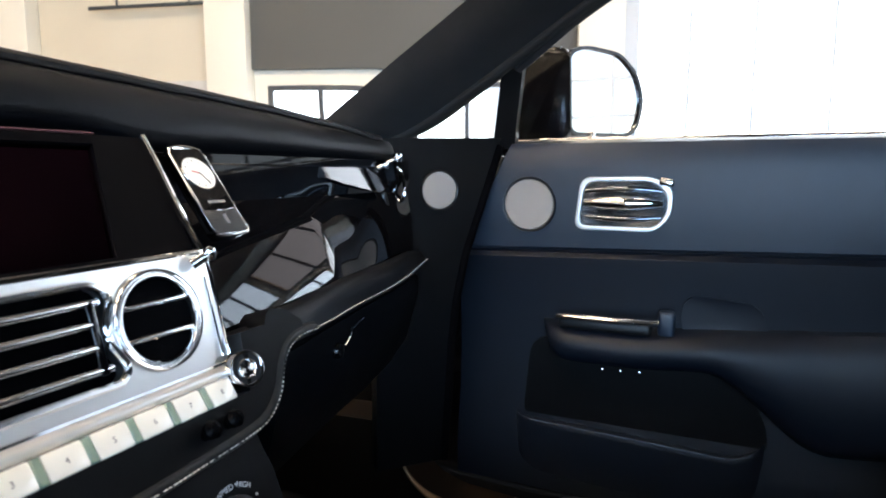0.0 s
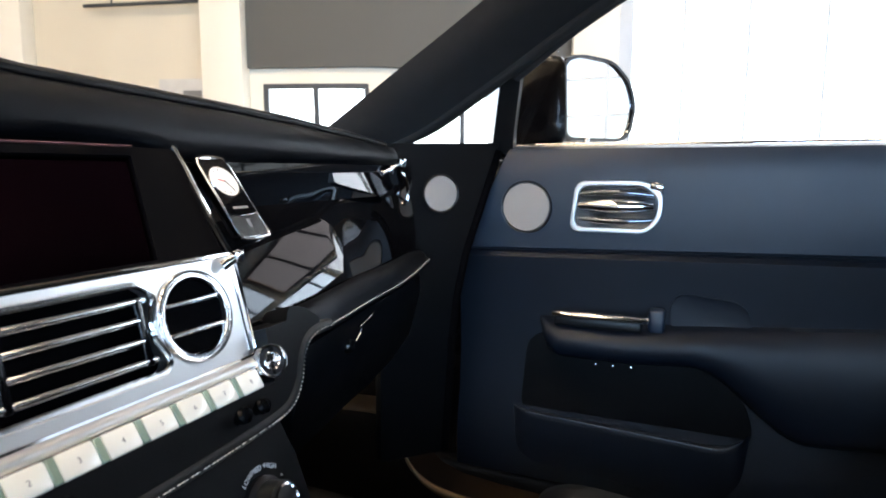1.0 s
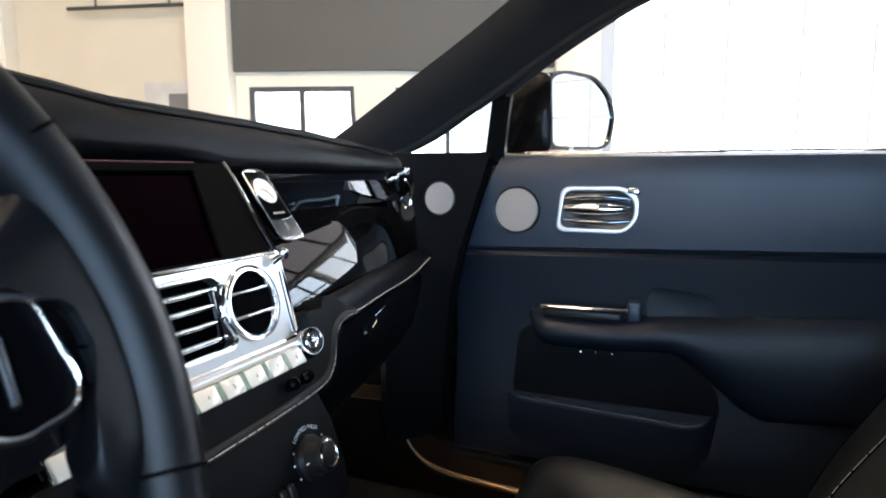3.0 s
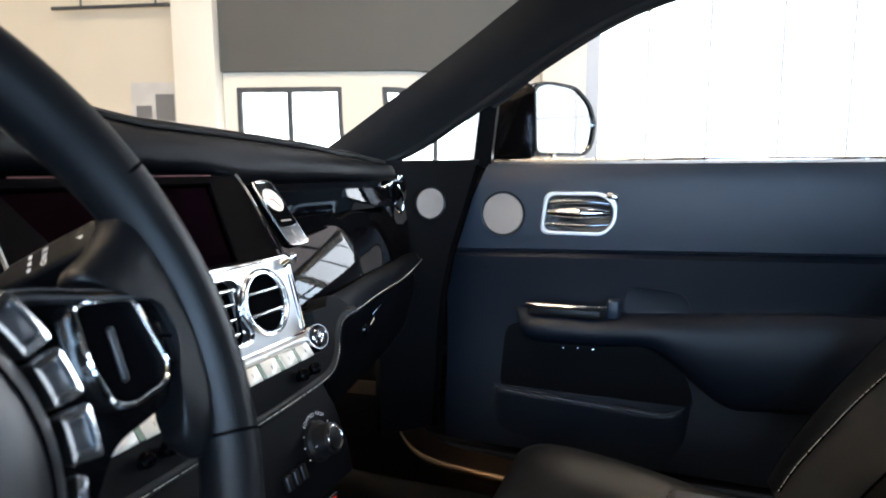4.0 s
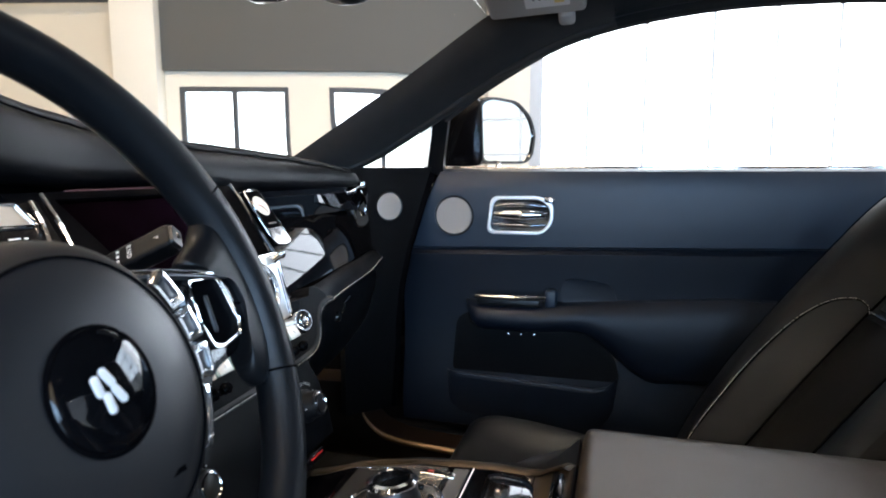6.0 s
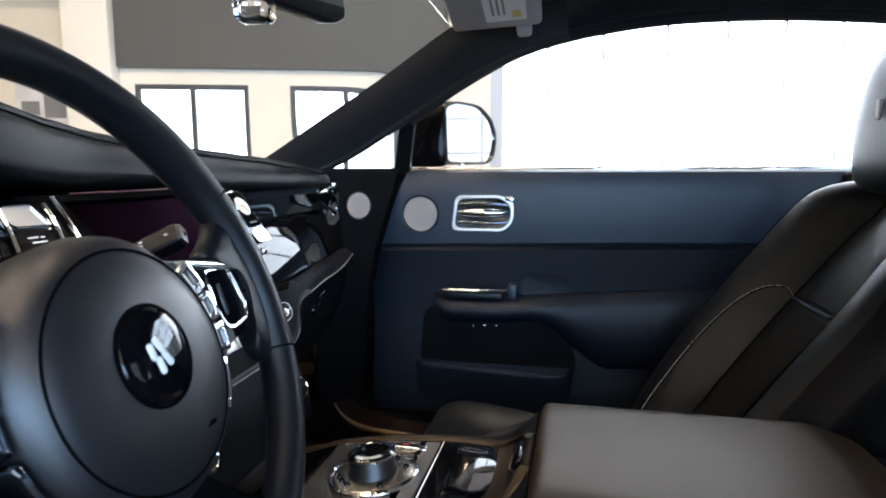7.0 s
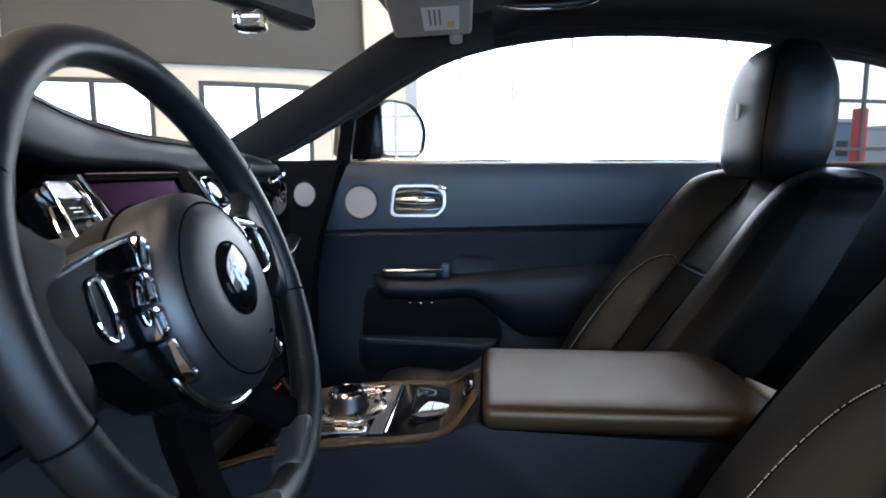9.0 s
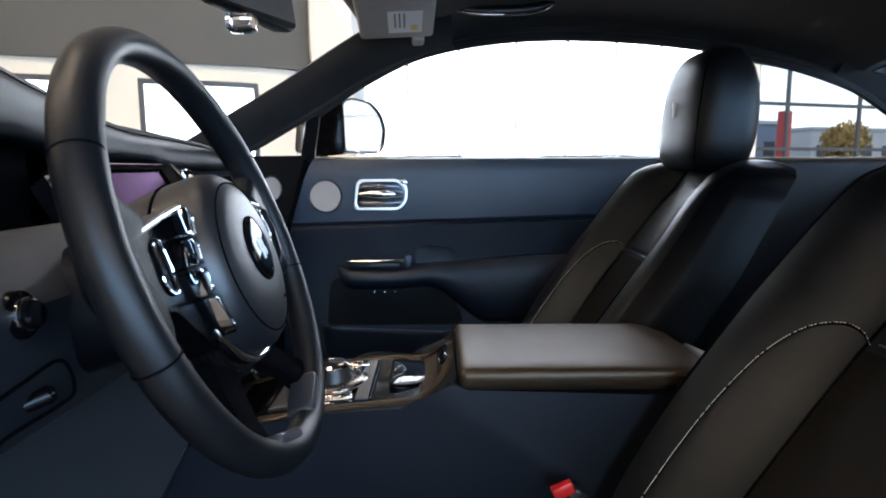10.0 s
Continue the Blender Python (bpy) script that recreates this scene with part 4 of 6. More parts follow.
# passenger fascia of gloss black, bowed, between chrome line and lower pad
def fascia_curve():
    """Upright above, then a roll whose lean eases from steep to upright."""
    pts = [Vector((-0.4529 + 0.0024 * k / 6, 0, 0.9475 - 0.0470 * k / 6)) for k in range(7)]
    p, n = pts[-1].copy(), 30
    for k in range(n):
        lean = radians(35 - 13 * (k + 0.5) / n)
        p = p + Vector((math.sin(lean), 0, -math.cos(lean))) * (0.1235 / n)
        pts.append(p.copy())
    return pts


PAD_X = [(0.205, -0.333), (0.45, -0.378), (0.73, -0.430)]


def fascia():
    """An upright upper face, then a bulge that rolls down to the leather pad; the pad's line draws it back towards the door."""
    curve = fascia_curve()
    rings = []
    for k in range(48):
        y = 0.12 + 0.55 * k / 47
        back = min(0.0, at_y(PAD_X, y) - 0.014 + 0.383)
        ring = [Vector((p.x + back * min(1.0, max(0.0, (0.915 - p.z) / 0.120)), y, p.z)) for p in curve]
        rings.append(ring + [p + Vector((-0.03, 0, 0)) for p in ring[::-1]])
    return loft(rings)


part("passenger_fascia", fascia(), PIANO_MID, dash, "deep gloss black lacquered fascia", smooth=15)
# an added facet, tilted so a bright patch of window shows beside the vent
wing_rows = [(0.43, 0.9235), (0.47, 0.9150), (0.51, 0.9080), (0.55, 0.9020), (0.585, 0.9000)]
part("reflection_facet", loft([[Vector((x, y, s)) for x, s in ((-0.4498, 0.9360), (-0.4498 + 0.30 * (0.936 - z), z), (-0.4540 + 0.30 * (0.936 - z), z - 0.001), (-0.4560, 0.9360))] for y, z in wing_rows]), PIANO_MID, dash, "gloss black facet added to catch a window reflection")
part("fascia_line", tube([Vector((-0.4505, y, 0.9375)) for y in [0.24 + 0.02 * k for k in range(18)]], 0.0008, 6), CHROME, dash)
tip = part("side_vent_stop", tube([(-0.450, 0.566, 0.934), (-0.444, 0.588, 0.945), (-0.439, 0.606, 0.950)], [0.003, 0.0036, 0.0032], 10), CHROME, dash, "small chrome vent plunger")
part("plunger_knob", lathe([(0, 0.008), (0.006, 0.006), (0.0075, 0), (0.006, -0.006), (0, -0.008)], 16, pose(-0.4385, 0.608, 0.951)), CHROME, tip)
part("plunger_knob", lathe([(0, 0.006), (0.005, 0.004), (0.006, 0), (0.004, -0.005), (0, -0.006)], 16, pose(-0.444, 0.580, 0.939)), CHROME, tip)
part("side_vent_ring", tube([Vector((-0.460 + 0.012 * math.cos(q), 0.618 + 0.030 * math.cos(q), 0.905 + 0.036 * math.sin(q))) for q in [radians(-35 + 12 * k) for k in range(9)]], 0.003, 8), CHROME, dash)
part("side_vent_drum", lathe([(0, 0.002), (0.025, 0.002), (0.030, -0.002), (0.030, -0.01), (0, -0.01)], 28, pose(-0.462, 0.612, 0.893, 0, 78, 30)), PLASTIC, dash)

# lower pad that sweeps up to the door
PAD_T = [(0.205, 0.809), (0.40, 0.810), (0.60, 0.810), (0.73, 0.800)]
PAD_B = [(0.205, 0.779), (0.30, 0.775), (0.42, 0.773), (0.56, 0.776), (0.73, 0.786)]


def lower_pad():
    """A slim leather shelf: a face leaning back from a rounded lower edge, narrowing towards the door."""
    rings = []
    for k in range(48):
        y = 0.212 + 0.468 * k / 47
        t, b, x = at_y(PAD_T, y), at_y(PAD_B, y), at_y(PAD_X, y)
        r = 0.0045
        prof = [(x - 0.09, t - 0.022), (x - 0.034, t - 0.014), (x - 0.026, t - 0.005), (x - 0.021, t - 0.0008), (x - 0.0145, t - 0.002), (x - 0.0100, t - 0.006), (x - 0.0060, t - 0.012), (x - 0.0030, t * 0.40 + b * 0.60)] + [(x - r + r * math.cos(q), b + r + r * math.sin(q)) for q in [radians(40 - 26 * i) for i in range(6)]] + [(x - 0.03, b - 0.001), (x - 0.09, b - 0.002)]
        rings.append([Vector((a, y, c)) for a, c in prof])
    return loft(rings)


part("lower_pad", lower_pad(), DASH_LEATHER, dash, "padded leather shelf with pale stitching")
part("pad_seam", tube([(-0.375, 0.214, 0.8055), (-0.358, 0.225, 0.8035), (-0.349, 0.234, 0.796), (-0.342, 0.239, 0.788), (-0.341, 0.240, 0.779)], 0.0013, 6), SEAM, dash)
part("pad_stitching", stitches(spline([(at_y(PAD_X, y) + 0.0012, y, at_y(PAD_B, y) + 0.0072) for y in [0.222 + 0.0119 * k for k in range(39)]], 160), 0.0040, 0.00085), THREAD, dash)

# glovebox and under-dash
part("glovebox", loft([[Vector((x + 0.373 + at_y(PAD_X, y) - 0.012, y, z)) for x, z in ((-0.405, 0.775), (-0.375, 0.765), (-0.373, 0.74), (-0.395, 0.66), (-0.43, 0.61), (-0.56, 0.59), (-0.60, 0.775))] for y in (0.215, 0.225, 0.34, 0.44, 0.54, 0.63, 0.66)]), DASH_LEATHER, dash, "dark leather glovebox")
latch = part("glovebox_latch", lathe([(0, 0.004), (0.007, 0.0035), (0.009, 0.001), (0.009, -0.004), (0, -0.004)], 20, pose(-0.368, 0.336, 0.736, 0, 84, 10)), PIANO, dash, "small chrome glovebox latch")
part("latch_bar", tube([(-0.362, 0.340, 0.742), (-0.360, 0.347, 0.750), (-0.364, 0.356, 0.752)], 0.0013, 6), CHROME, latch)
part("glovebox_line", tube([(-0.369, 0.360, 0.753), (-0.3745, 0.400, 0.758)], 0.0006, 6), CHROME, dash)
part("under_dash", rbox((0.40, 1.2, 0.05), (-0.78, 0, 0.86), 0.01), PLASTIC, dash)
part("footwell_panel", rbox((0.04, 1.45, 0.55), (-0.92, 0, 0.55), 0.01), CARPET, dash)
for y in (-0.70, 0.665):
    part("dash_end", loft([[Vector((x, yy, z)) for x, z in ((-0.98, 0.95), (-0.47, 0.95), (-0.46, 0.80), (-0.62, 0.5), (-0.98, 0.5))] for yy in (y, y + 0.03)]), DASH_LEATHER, dash)

# centre stack: one tilted face carries screen, vents, keys
STACK = frame_from((-0.3585, 0, 0.825), (0, 1, 0), (-0.245, 0, 0.970))      # x to the passenger, y up, z to the rear


def on_stack(x, y, h=0.0):
    return STACK @ Vector((x, y, h))


PW, PB, PT = 0.153, -0.046, 0.044
vents = [(-0.098, 0.0005), (0.098, 0.0005)]
grille = round_poly([(-0.052, 0.034), (0.052, 0.034), (0.064, 0.024), (0.056, 0.004), (0.056, -0.006), (0.066, -0.026), (0.060, -0.034), (-0.060, -0.034), (-0.066, -0.026), (-0.056, -0.006), (-0.056, 0.004), (-0.064, 0.024)], 0.008, 4)
VR = 0.0345
vent_plate = part("vent_plate", plate(rrect(-PW, PB, PW, PT, 0.006, 4), [circle(*v, VR) for v in vents] + [grille], 0.012), ALU, dash, "satin aluminium vent surround", STACK)
part("plate_edge", tube([on_stack(x, y, -0.001) for x, y in rrect(-PW, PB, PW, PT, 0.006, 4)], 0.0022, 8, closed=True), CHROME, vent_plate)
part("plate_inner_line", tube([on_stack(PW - 0.007, y, 0.0008) for y in (PB + 0.006, 0.0, PT - 0.02)], 0.0009, 6), CHROME, vent_plate)
part("grille_rim", tube([on_stack(x, y, 0.0) for x, y in grille], 0.0028, 8, closed=True), SATIN_BRIGHT, vent_plate)
part("vent_box", rbox((2 * PW - 0.01, 0.084, 0.03), (0, -0.001, -0.030)), SEAM, dash, "", STACK)
for vx, vy in vents:
    ring = part("round_vent", lathe([(VR - 0.0045, -0.010), (VR - 0.0042, 0.0008), (VR - 0.0034, 0.0022), (VR - 0.0022, 0.0022), (VR - 0.0014, 0.0004), (VR - 0.0006, 0.0004), (VR + 0.0002, 0.0026), (VR + 0.0014, 0.0030), (VR + 0.0026, 0.0018), (VR + 0.0030, -0.001), (VR - 0.001, -0.012)], 56, STACK @ Matrix.Translation((vx, vy, 0))), SATIN_BRIGHT, dash, "round chrome-ringed air vent")
    part("vent_well", lathe([(VR - 0.005, -0.003), (VR - 0.006, -0.014), (0, -0.014)], 40, STACK @ Matrix.Translation((vx, vy, 0))), SEAM, ring)
    for dy in (0.0115, -0.0115):
        w = math.sqrt(VR ** 2 - dy ** 2) - 0.004
        part("vent_slat", rbox((2 * w, 0.0036, 0.009), (vx, vy + dy, -0.004), 0.0016, 3, (-12, 0, 0)), SATIN_BRIGHT, ring, "", STACK)
for dy in (0.0215, 0.0075, -0.0075, -0.0225):
    half = 0.052 if abs(dy) < 0.01 else 0.057
    part("grille_slat", rbox((2 * half, 0.0052, 0.008), (0, dy, -0.003), 0.0024, 3, (-12, 0, 0)), SATIN_BRIGHT, vent_plate, "", STACK)
for sx in (-1, 1):
    part("grille_thumbwheel", rbox((0.007, 0.05, 0.006), (sx * 0.049, -0.001, -0.002), 0.002), PIANO, vent_plate, "", STACK)
    stop = part("vent_plunger", tube([on_stack(sx * 0.134, 0.0345, 0.003), on_stack(sx * 0.1395, 0.0375, 0.007), on_stack(sx * 0.145, 0.0395, 0.010)], [0.0046, 0.0042, 0.0040], 12), SATIN_BRIGHT, dash, "little chrome vent plunger")
    part("plunger_knob", lathe([(0, 0.006), (0.0045, 0.004), (0.0058, 0), (0.004, -0.005), (0, -0.006)], 16, Matrix.Translation(on_stack(sx * 0.1465, 0.0405, 0.011))), CHROME, stop)
lip = [(0.0, PB - 0.001), (0.0040, PB - 0.0014), (0.0066, PB - 0.0034), (0.0074, PB - 0.0062), (0.0064, PB - 0.0086), (0.0, PB - 0.0100)]
part("plate_lip", loft([[on_stack(x, y, h) for h, y in lip] for x in (-PW, -0.05, 0.05, PW)]), ALU, dash)
part("lip_gap", loft([[on_stack(x, y, h) for h, y in ((0.001, PB - 0.0098), (0.0050, PB - 0.0098), (0.0080, PB - 0.0150), (0.001, PB - 0.0150))] for x in (0.004 - PW, PW - 0.006)]), PIANO, dash, "gloss black gap above the keys")

# key strip of ivory keys
KEYROW = frame_from((-0.332, 0, 0.7655), (0, 1, 0), (-0.55, 0, 0.83))
strip = part("key_strip", rbox((0.270, 0.0215, 0.010), (0.006, 0, -0.006), 0.002), CHROME, dash, "row of ivory preset keys", KEYROW)
for k in range(9):
    x = -0.116 + 0.030 * k
    part("preset_key", rbox((0.0245, 0.0178, 0.0055), (x, 0, 0.0008), 0.0022, 2), CRYSTAL, strip, "", KEYROW)
    if k:
        lettering("key_digit", str(k), 0.0055, KEYROW @ Matrix.Translation((x, -0.0005, 0.0037)), GREY_PRINT, strip)
    if k < 8:
        part("key_gap", rbox((0.0058, 0.0170, 0.0050), (x + 0.0150, 0, 0.0008), 0.0008, 1), KEY_GAP, strip, "", KEYROW)

# black panel beneath with plungers and the start button
PANEL = frame_from((-0.322, 0, 0.748), (0, 1, 0), (-0.296, 0, 0.955))      # the leaning face that carries knobs and start button
RIGHT = [(0.050, -0.0235), (0.100, -0.0215), (0.135, -0.0195), (0.155, -0.0165), (0.168, -0.0100), (0.180, 0.0010), (0.1865, 0.0110), (0.193, 0.0210), (0.203, 0.0305), (0.216, 0.0365), (0.232, 0.0385)]
part("stack_panel", plate([(-0.215, -0.0265), (-0.05, -0.0255)] + RIGHT + [(0.232, 0.052), (0.216, 0.064), (0.197, 0.070), (0.190, 0.066), (0.185, 0.058), (0.156, 0.058), (0.150, 0.012), (-0.19, 0.012), (-0.215, 0.0)], [], 0.03), LEATHER_SOFT, dash, "matt black leather control panel", PANEL)
for y in (0.120, 0.098, -0.045, -0.066, -0.087, -0.108):
    kn = part("pull_knob", lathe([(0, 0.012), (0.0050, 0.0114), (0.0069, 0.0088), (0.0062, 0.004), (0.004, 0.0), (0.004, -0.01), (0, -0.01)], 18, frame_from((-0.320, y, 0.746), (0, 1, 0), (-0.6, 0, 0.8))), POD_BLACK, dash, "black gloss pull knob")
    part("knob_cap", lathe([(0, 0.0136), (0.0036, 0.0132), (0.0048, 0.0120), (0, 0.0112)], 14, frame_from((-0.320, y, 0.746), (0, 1, 0), (-0.6, 0, 0.8))), POD_BLACK, kn)
part("stack_shoulder", loft([[Vector((x, y, z)) for x, z in ((-0.362, 0.799), (-0.348, 0.798), (-0.340, 0.794), (-0.36, 0.77), (-0.40, 0.785))] for y in (0.156, 0.17, 0.198, 0.214)]), LEATHER_SOFT, dash)
START = frame_from((-0.3315, 0.1535, 0.7758), (0.28, 0.96, 0), (-0.35, 0, 0.93)) @ Matrix.Scale(0.74, 4)
st = part("start_button", lathe([(0.0160, -0.001), (0.0164, 0.0014), (0.0178, 0.0022), (0.0196, 0.0020), (0.0205, 0.0006), (0.0207, -0.006), (0.0160, -0.006)], 44, START), CHROME, dash, "round chrome start button")
part("button_well", lathe([(0.0162, 0.0002), (0.0108, 0.0002), (0.0108, -0.004), (0, -0.004)], 36, START), SATIN_GREY, st)
part("button_ring", lathe([(0.0084, 0.0004), (0.0090, 0.0020), (0.0100, 0.0026), (0.0110, 0.0018), (0.0112, -0.002), (0.0084, -0.002)], 36, START), CHROME, st)
part("button_face", lathe([(0, 0.0012), (0.0070, 0.0011), (0.0086, 0.0006), (0.0086, -0.002), (0, -0.002)], 30, START), SATIN_BRIGHT, st)
for dy in (0.0022, -0.0022):
    part("button_mark", rbox((0.0075, 0.0014, 0.0004), (0, dy, 0.0014), 0.0001, 1), SEAM, st, "", START)

# leather apron under the panel, its stitched edge, and the climate face
edge = spline([PANEL @ Vector((y, s, 0.0)) for y, s in [(-0.215, -0.0265), (-0.12, -0.0258), (-0.03, -0.025)] + RIGHT + [(0.250, 0.0375)]], 90)
part("apron_roll", tube([p + Vector((-0.0052, 0, 0.0015)) for p in edge], 0.0062, 12), LEATHER, dash, "rolled leather edge")
part("apron_stitching", stitches([p + Vector((0.0032, 0, 0.0020)) for p in edge], 0.0040, 0.00070), THREAD, dash)
part("climate_panel", loft([[Vector((x, y, z)) for x, z in ((-0.338, 0.724), (-0.328, 0.705), (-0.318, 0.690), (-0.303, 0.650), (-0.296, 0.615), (-0.36, 0.58), (-0.45, 0.60), (-0.42, 0.73))] for y in (-0.138, -0.132, 0.0, 0.150, 0.165)]), LEATHER_SOFT, dash, "dark leather climate panel")
part("tunnel_flank", loft([[Vector((x, y, z)) for x, z in ((-0.345, 0.712), (-0.325, 0.690), (-0.310, 0.650), (-0.302, 0.612), (-0.36, 0.50), (-0.60, 0.50), (-0.60, 0.72))] for y in (-0.150, -0.139)]), CARPET, dash)
CLIM = frame_from((-0.306, 0, 0.672), (0, 1, 0), (-0.33, 0, 0.944))
for y in (0.112, -0.112):
    dial = part("climate_dial", lathe([(0, 0.021), (0.014, 0.021), (0.0165, 0.019), (0.018, 0.004), (0.022, 0.001), (0.022, -0.004), (0, -0.004)], 36, CLIM @ Matrix.Translation((y, 0, 0))), PLASTIC, dash, "black rotary climate dial")
    part("dial_ring", lathe([(0.0115, 0.0205), (0.0125, 0.0222), (0.0140, 0.0215), (0.0135, 0.0195)], 36, CLIM @ Matrix.Translation((y, 0, 0))), CHROME, dial)
    part("dial_tick", rbox((0.0012, 0.006, 0.0006), (y - 0.018, 0.0, 0.009), 0, 1, (0, 0, 90)), WHITE_PRINT, dial, "", CLIM)
    for a, word in ((118, "LOW"), (90, "MED •"), (62, "HIGH")):
        lettering("dial_lettering", word, 0.0058, CLIM @ Matrix.Translation((y + 0.029 * math.cos(radians(a)), 0.029 * math.sin(radians(a)), 0.0006)) @ Matrix.Rotation(radians(a - 90), 4, "Z"), WHITE_PRINT, dial)
    for a in (150, 175, 205, 30, 5):
        part("dial_dot", lathe([(0, 0.0008), (0.001, 0.0006), (0.001, 0), (0, 0)], 8, CLIM @ Matrix.Translation((y + 0.027 * math.cos(radians(a)), 0.027 * math.sin(radians(a)), 0))), WHITE_PRINT, dial)
for y in (0.045, 0.058, 0.07):
    part("climate_switch", rbox((0.008, 0.016, 0.006), (y, -0.016, 0.001), 0.0015), PLASTIC, dash, "", CLIM)
hz = part("hazard_switch", rbox((0.055, 0.011, 0.008), (0.078, -0.060, 0.004), 0.002), PIANO, dash, "switch with a red outline", CLIM)
part("hazard_red", rbox((0.030, 0.0022, 0.0006), (0.085, -0.0585, 0.0085)), RED, hz, "", CLIM)

ROSE = material("rose_tinted_trim", (0.15, 0.075, 0.09), 0.3, metal=0.6, vary=0.1)
# screen, its surround and the chrome corner line
SCR = frame_from((-0.411, 0, 0.910), (0, 1, 0), (-0.78, 0, 1))
part("screen_surround", plate([(-0.150, -0.058), (0.150, -0.058), (0.168, 0.062), (-0.168, 0.062)], [[(-0.084, -0.050), (0.084, -0.050), (0.118, 0.053), (-0.118, 0.053)]], 0.02), SEAM, dash, "black screen surround", SCR)
part("screen", rbox((0.25, 0.110, 0.004), (0.0, 0.0, -0.006)), SCREEN, dash, "dark switched-off display", SCR)
part("screen_top_line", tube([SCR @ Vector((x, 0.060, 0.004)) for x in (-0.105, 0.0, 0.12)], 0.0009, 6), ROSE, dash)
for sx in (1,):
    corner = [(-0.449, sx * 0.168, 0.960), (-0.428, sx * 0.163, 0.937), (-0.402, sx * 0.157, 0.905), (-0.377, sx * 0.153, 0.874), (-0.368, sx * 0.152, 0.864)]
    part("corner_line", tube(spline(corner, 16), 0.0026, 8), CHROME, dash)
part("stack_back", rbox((0.30, 0.11, 0.02), (0, 0.0, -0.032)), PLASTIC, dash, "", SCR)

# clock
CK = frame_from((-0.4149, 0.2047, 0.9123), (0, 1, 0), (-0.63, 0, 1)) @ Matrix(((1, -0.088, 0, 0), (0, 1, 0, 0), (0, 0, 1, 0), (0, 0, 0, 1)))      # leans back with the fascia
body = [(-0.0205, -0.0440), (0.0, -0.0462), (0.0205, -0.0440), (0.0190, 0.0440), (0.0, 0.0470), (-0.0190, 0.0440)]
body = round_poly(body, 0.006, 4)
ck = part("clock", loft([[CK @ Vector((x * k, y * k, h)) for x, y in body] for k, h in ((1, -0.008), (1, 0.001), (0.96, 0.002), (0.93, 0.0012))]), CHROME, dash, "chrome-framed analogue clock")
part("clock_rim", tube([CK @ Vector((x, y, 0.0016)) for x, y in body], 0.0012, 6, closed=True), SATIN_BRIGHT, ck)
part("clock_foot", loft([[CK @ Vector((x, y, h)) for x, y in round_poly([(-0.0205, -0.0430), (0.0230, -0.0430), (0.0205, -0.0190), (0.0, -0.0215), (-0.0195, -0.0190)], 0.004, 4)] for h in (0.0, 0.0022)]), SATIN_BRIGHT, ck, "bright metal foot plate")
part("clock_window", loft([[CK @ Vector((x, y, h)) for x, y in round_poly([(-0.0195, -0.0175), (0.0, -0.0200), (0.0205, -0.0175), (0.0168, 0.0435), (-0.0168, 0.0435)], 0.004, 4)] for h in (0.0, 0.0024)]), PIANO, ck)
DIALM = CK @ Matrix.Translation((-0.001, 0.0175, 0.0024))
part("clock_dial", lathe([(0, 0.0008), (0.0160, 0.0008), (0.0162, 0), (0, 0)], 40, DIALM), DIAL, ck, "white round dial")
part("dial_ring", lathe([(0.0160, 0.0), (0.0161, 0.0012), (0.0168, 0.0012), (0.0170, 0)], 40, DIALM), CHROME, ck)
for k in range(12):
    part("hour_mark", rbox((0.0006, 0.002, 0.0003), (0.0128 * math.sin(k * math.pi / 6), 0.0128 * math.cos(k * math.pi / 6), 0.001), 0, 1, (0, 0, -30 * k)), GREY_PRINT, ck, "", DIALM)
part("pointer", rbox((0.0010, 0.0075, 0.0004), (-0.0035, 0.001, 0.0014), 0, 1, (0, 0, 75)), RED, ck, "", DIALM)
part("pointer", rbox((0.0008, 0.0125, 0.0004), (0.003, -0.005, 0.0018), 0, 1, (0, 0, 30)), SEAM, ck, "", DIALM)
part("name_bar", rbox((0.020, 0.0026, 0.0004), (0.001, -0.0115, 0.0025)), GREY_PRINT, ck, "", CK)
part("clock_emblem", rbox((0.004, 0.009, 0.0006), (0.001, -0.029, 0.0023), 0.0002, 1), GREY_PRINT, ck, "", CK)

# driver's side: instrument recess, its bright frames, and the knee panel
part("instrument_panel", rbox((0.02, 0.46, 0.14), (-0.475, -0.42, 0.915), 0.005), SEAM, dash, "dark instrument recess")
CLU = frame_from((-0.386, 0, 0.910), (0, 1, 0), (-0.78, 0, 1))      # leans with the screen
fan = round_poly([(-0.219, 0.044), (-0.212, 0.052), (-0.180, 0.0525), (-0.172, 0.028), (-0.212, 0.029)], 0.004, 3)
band = [(-0.213, 0.027), (-0.172, 0.0265), (-0.171, 0.006), (-0.217, 0.004)]
clu = part("cluster_plate", loft([[CLU @ Vector((x, y, h)) for x, y in fan] for h in (-0.006, 0.0)]), ALU, dash, "satin silver panel beside the gauges")
part("cluster_band", loft([[CLU @ Vector((x, y, h)) for x, y in band] for h in (-0.006, -0.001)]), PIANO, clu)
for x, y, w in ((-0.199, 0.0175, 0.011), (-0.189, 0.0170, 0.004), (-0.195, 0.0120, 0.016)):
    part("panel_print", rbox((w, 0.0016, 0.0003), (x, y, -0.0006)), WHITE_PRINT, clu, "", CLU)
part("cluster_line", tube([CLU @ Vector((x, y, 0.001)) for x, y in ((-0.222, 0.001), (-0.196, 0.0035), (-0.172, 0.004))], 0.0016, 6), CHROME, clu)
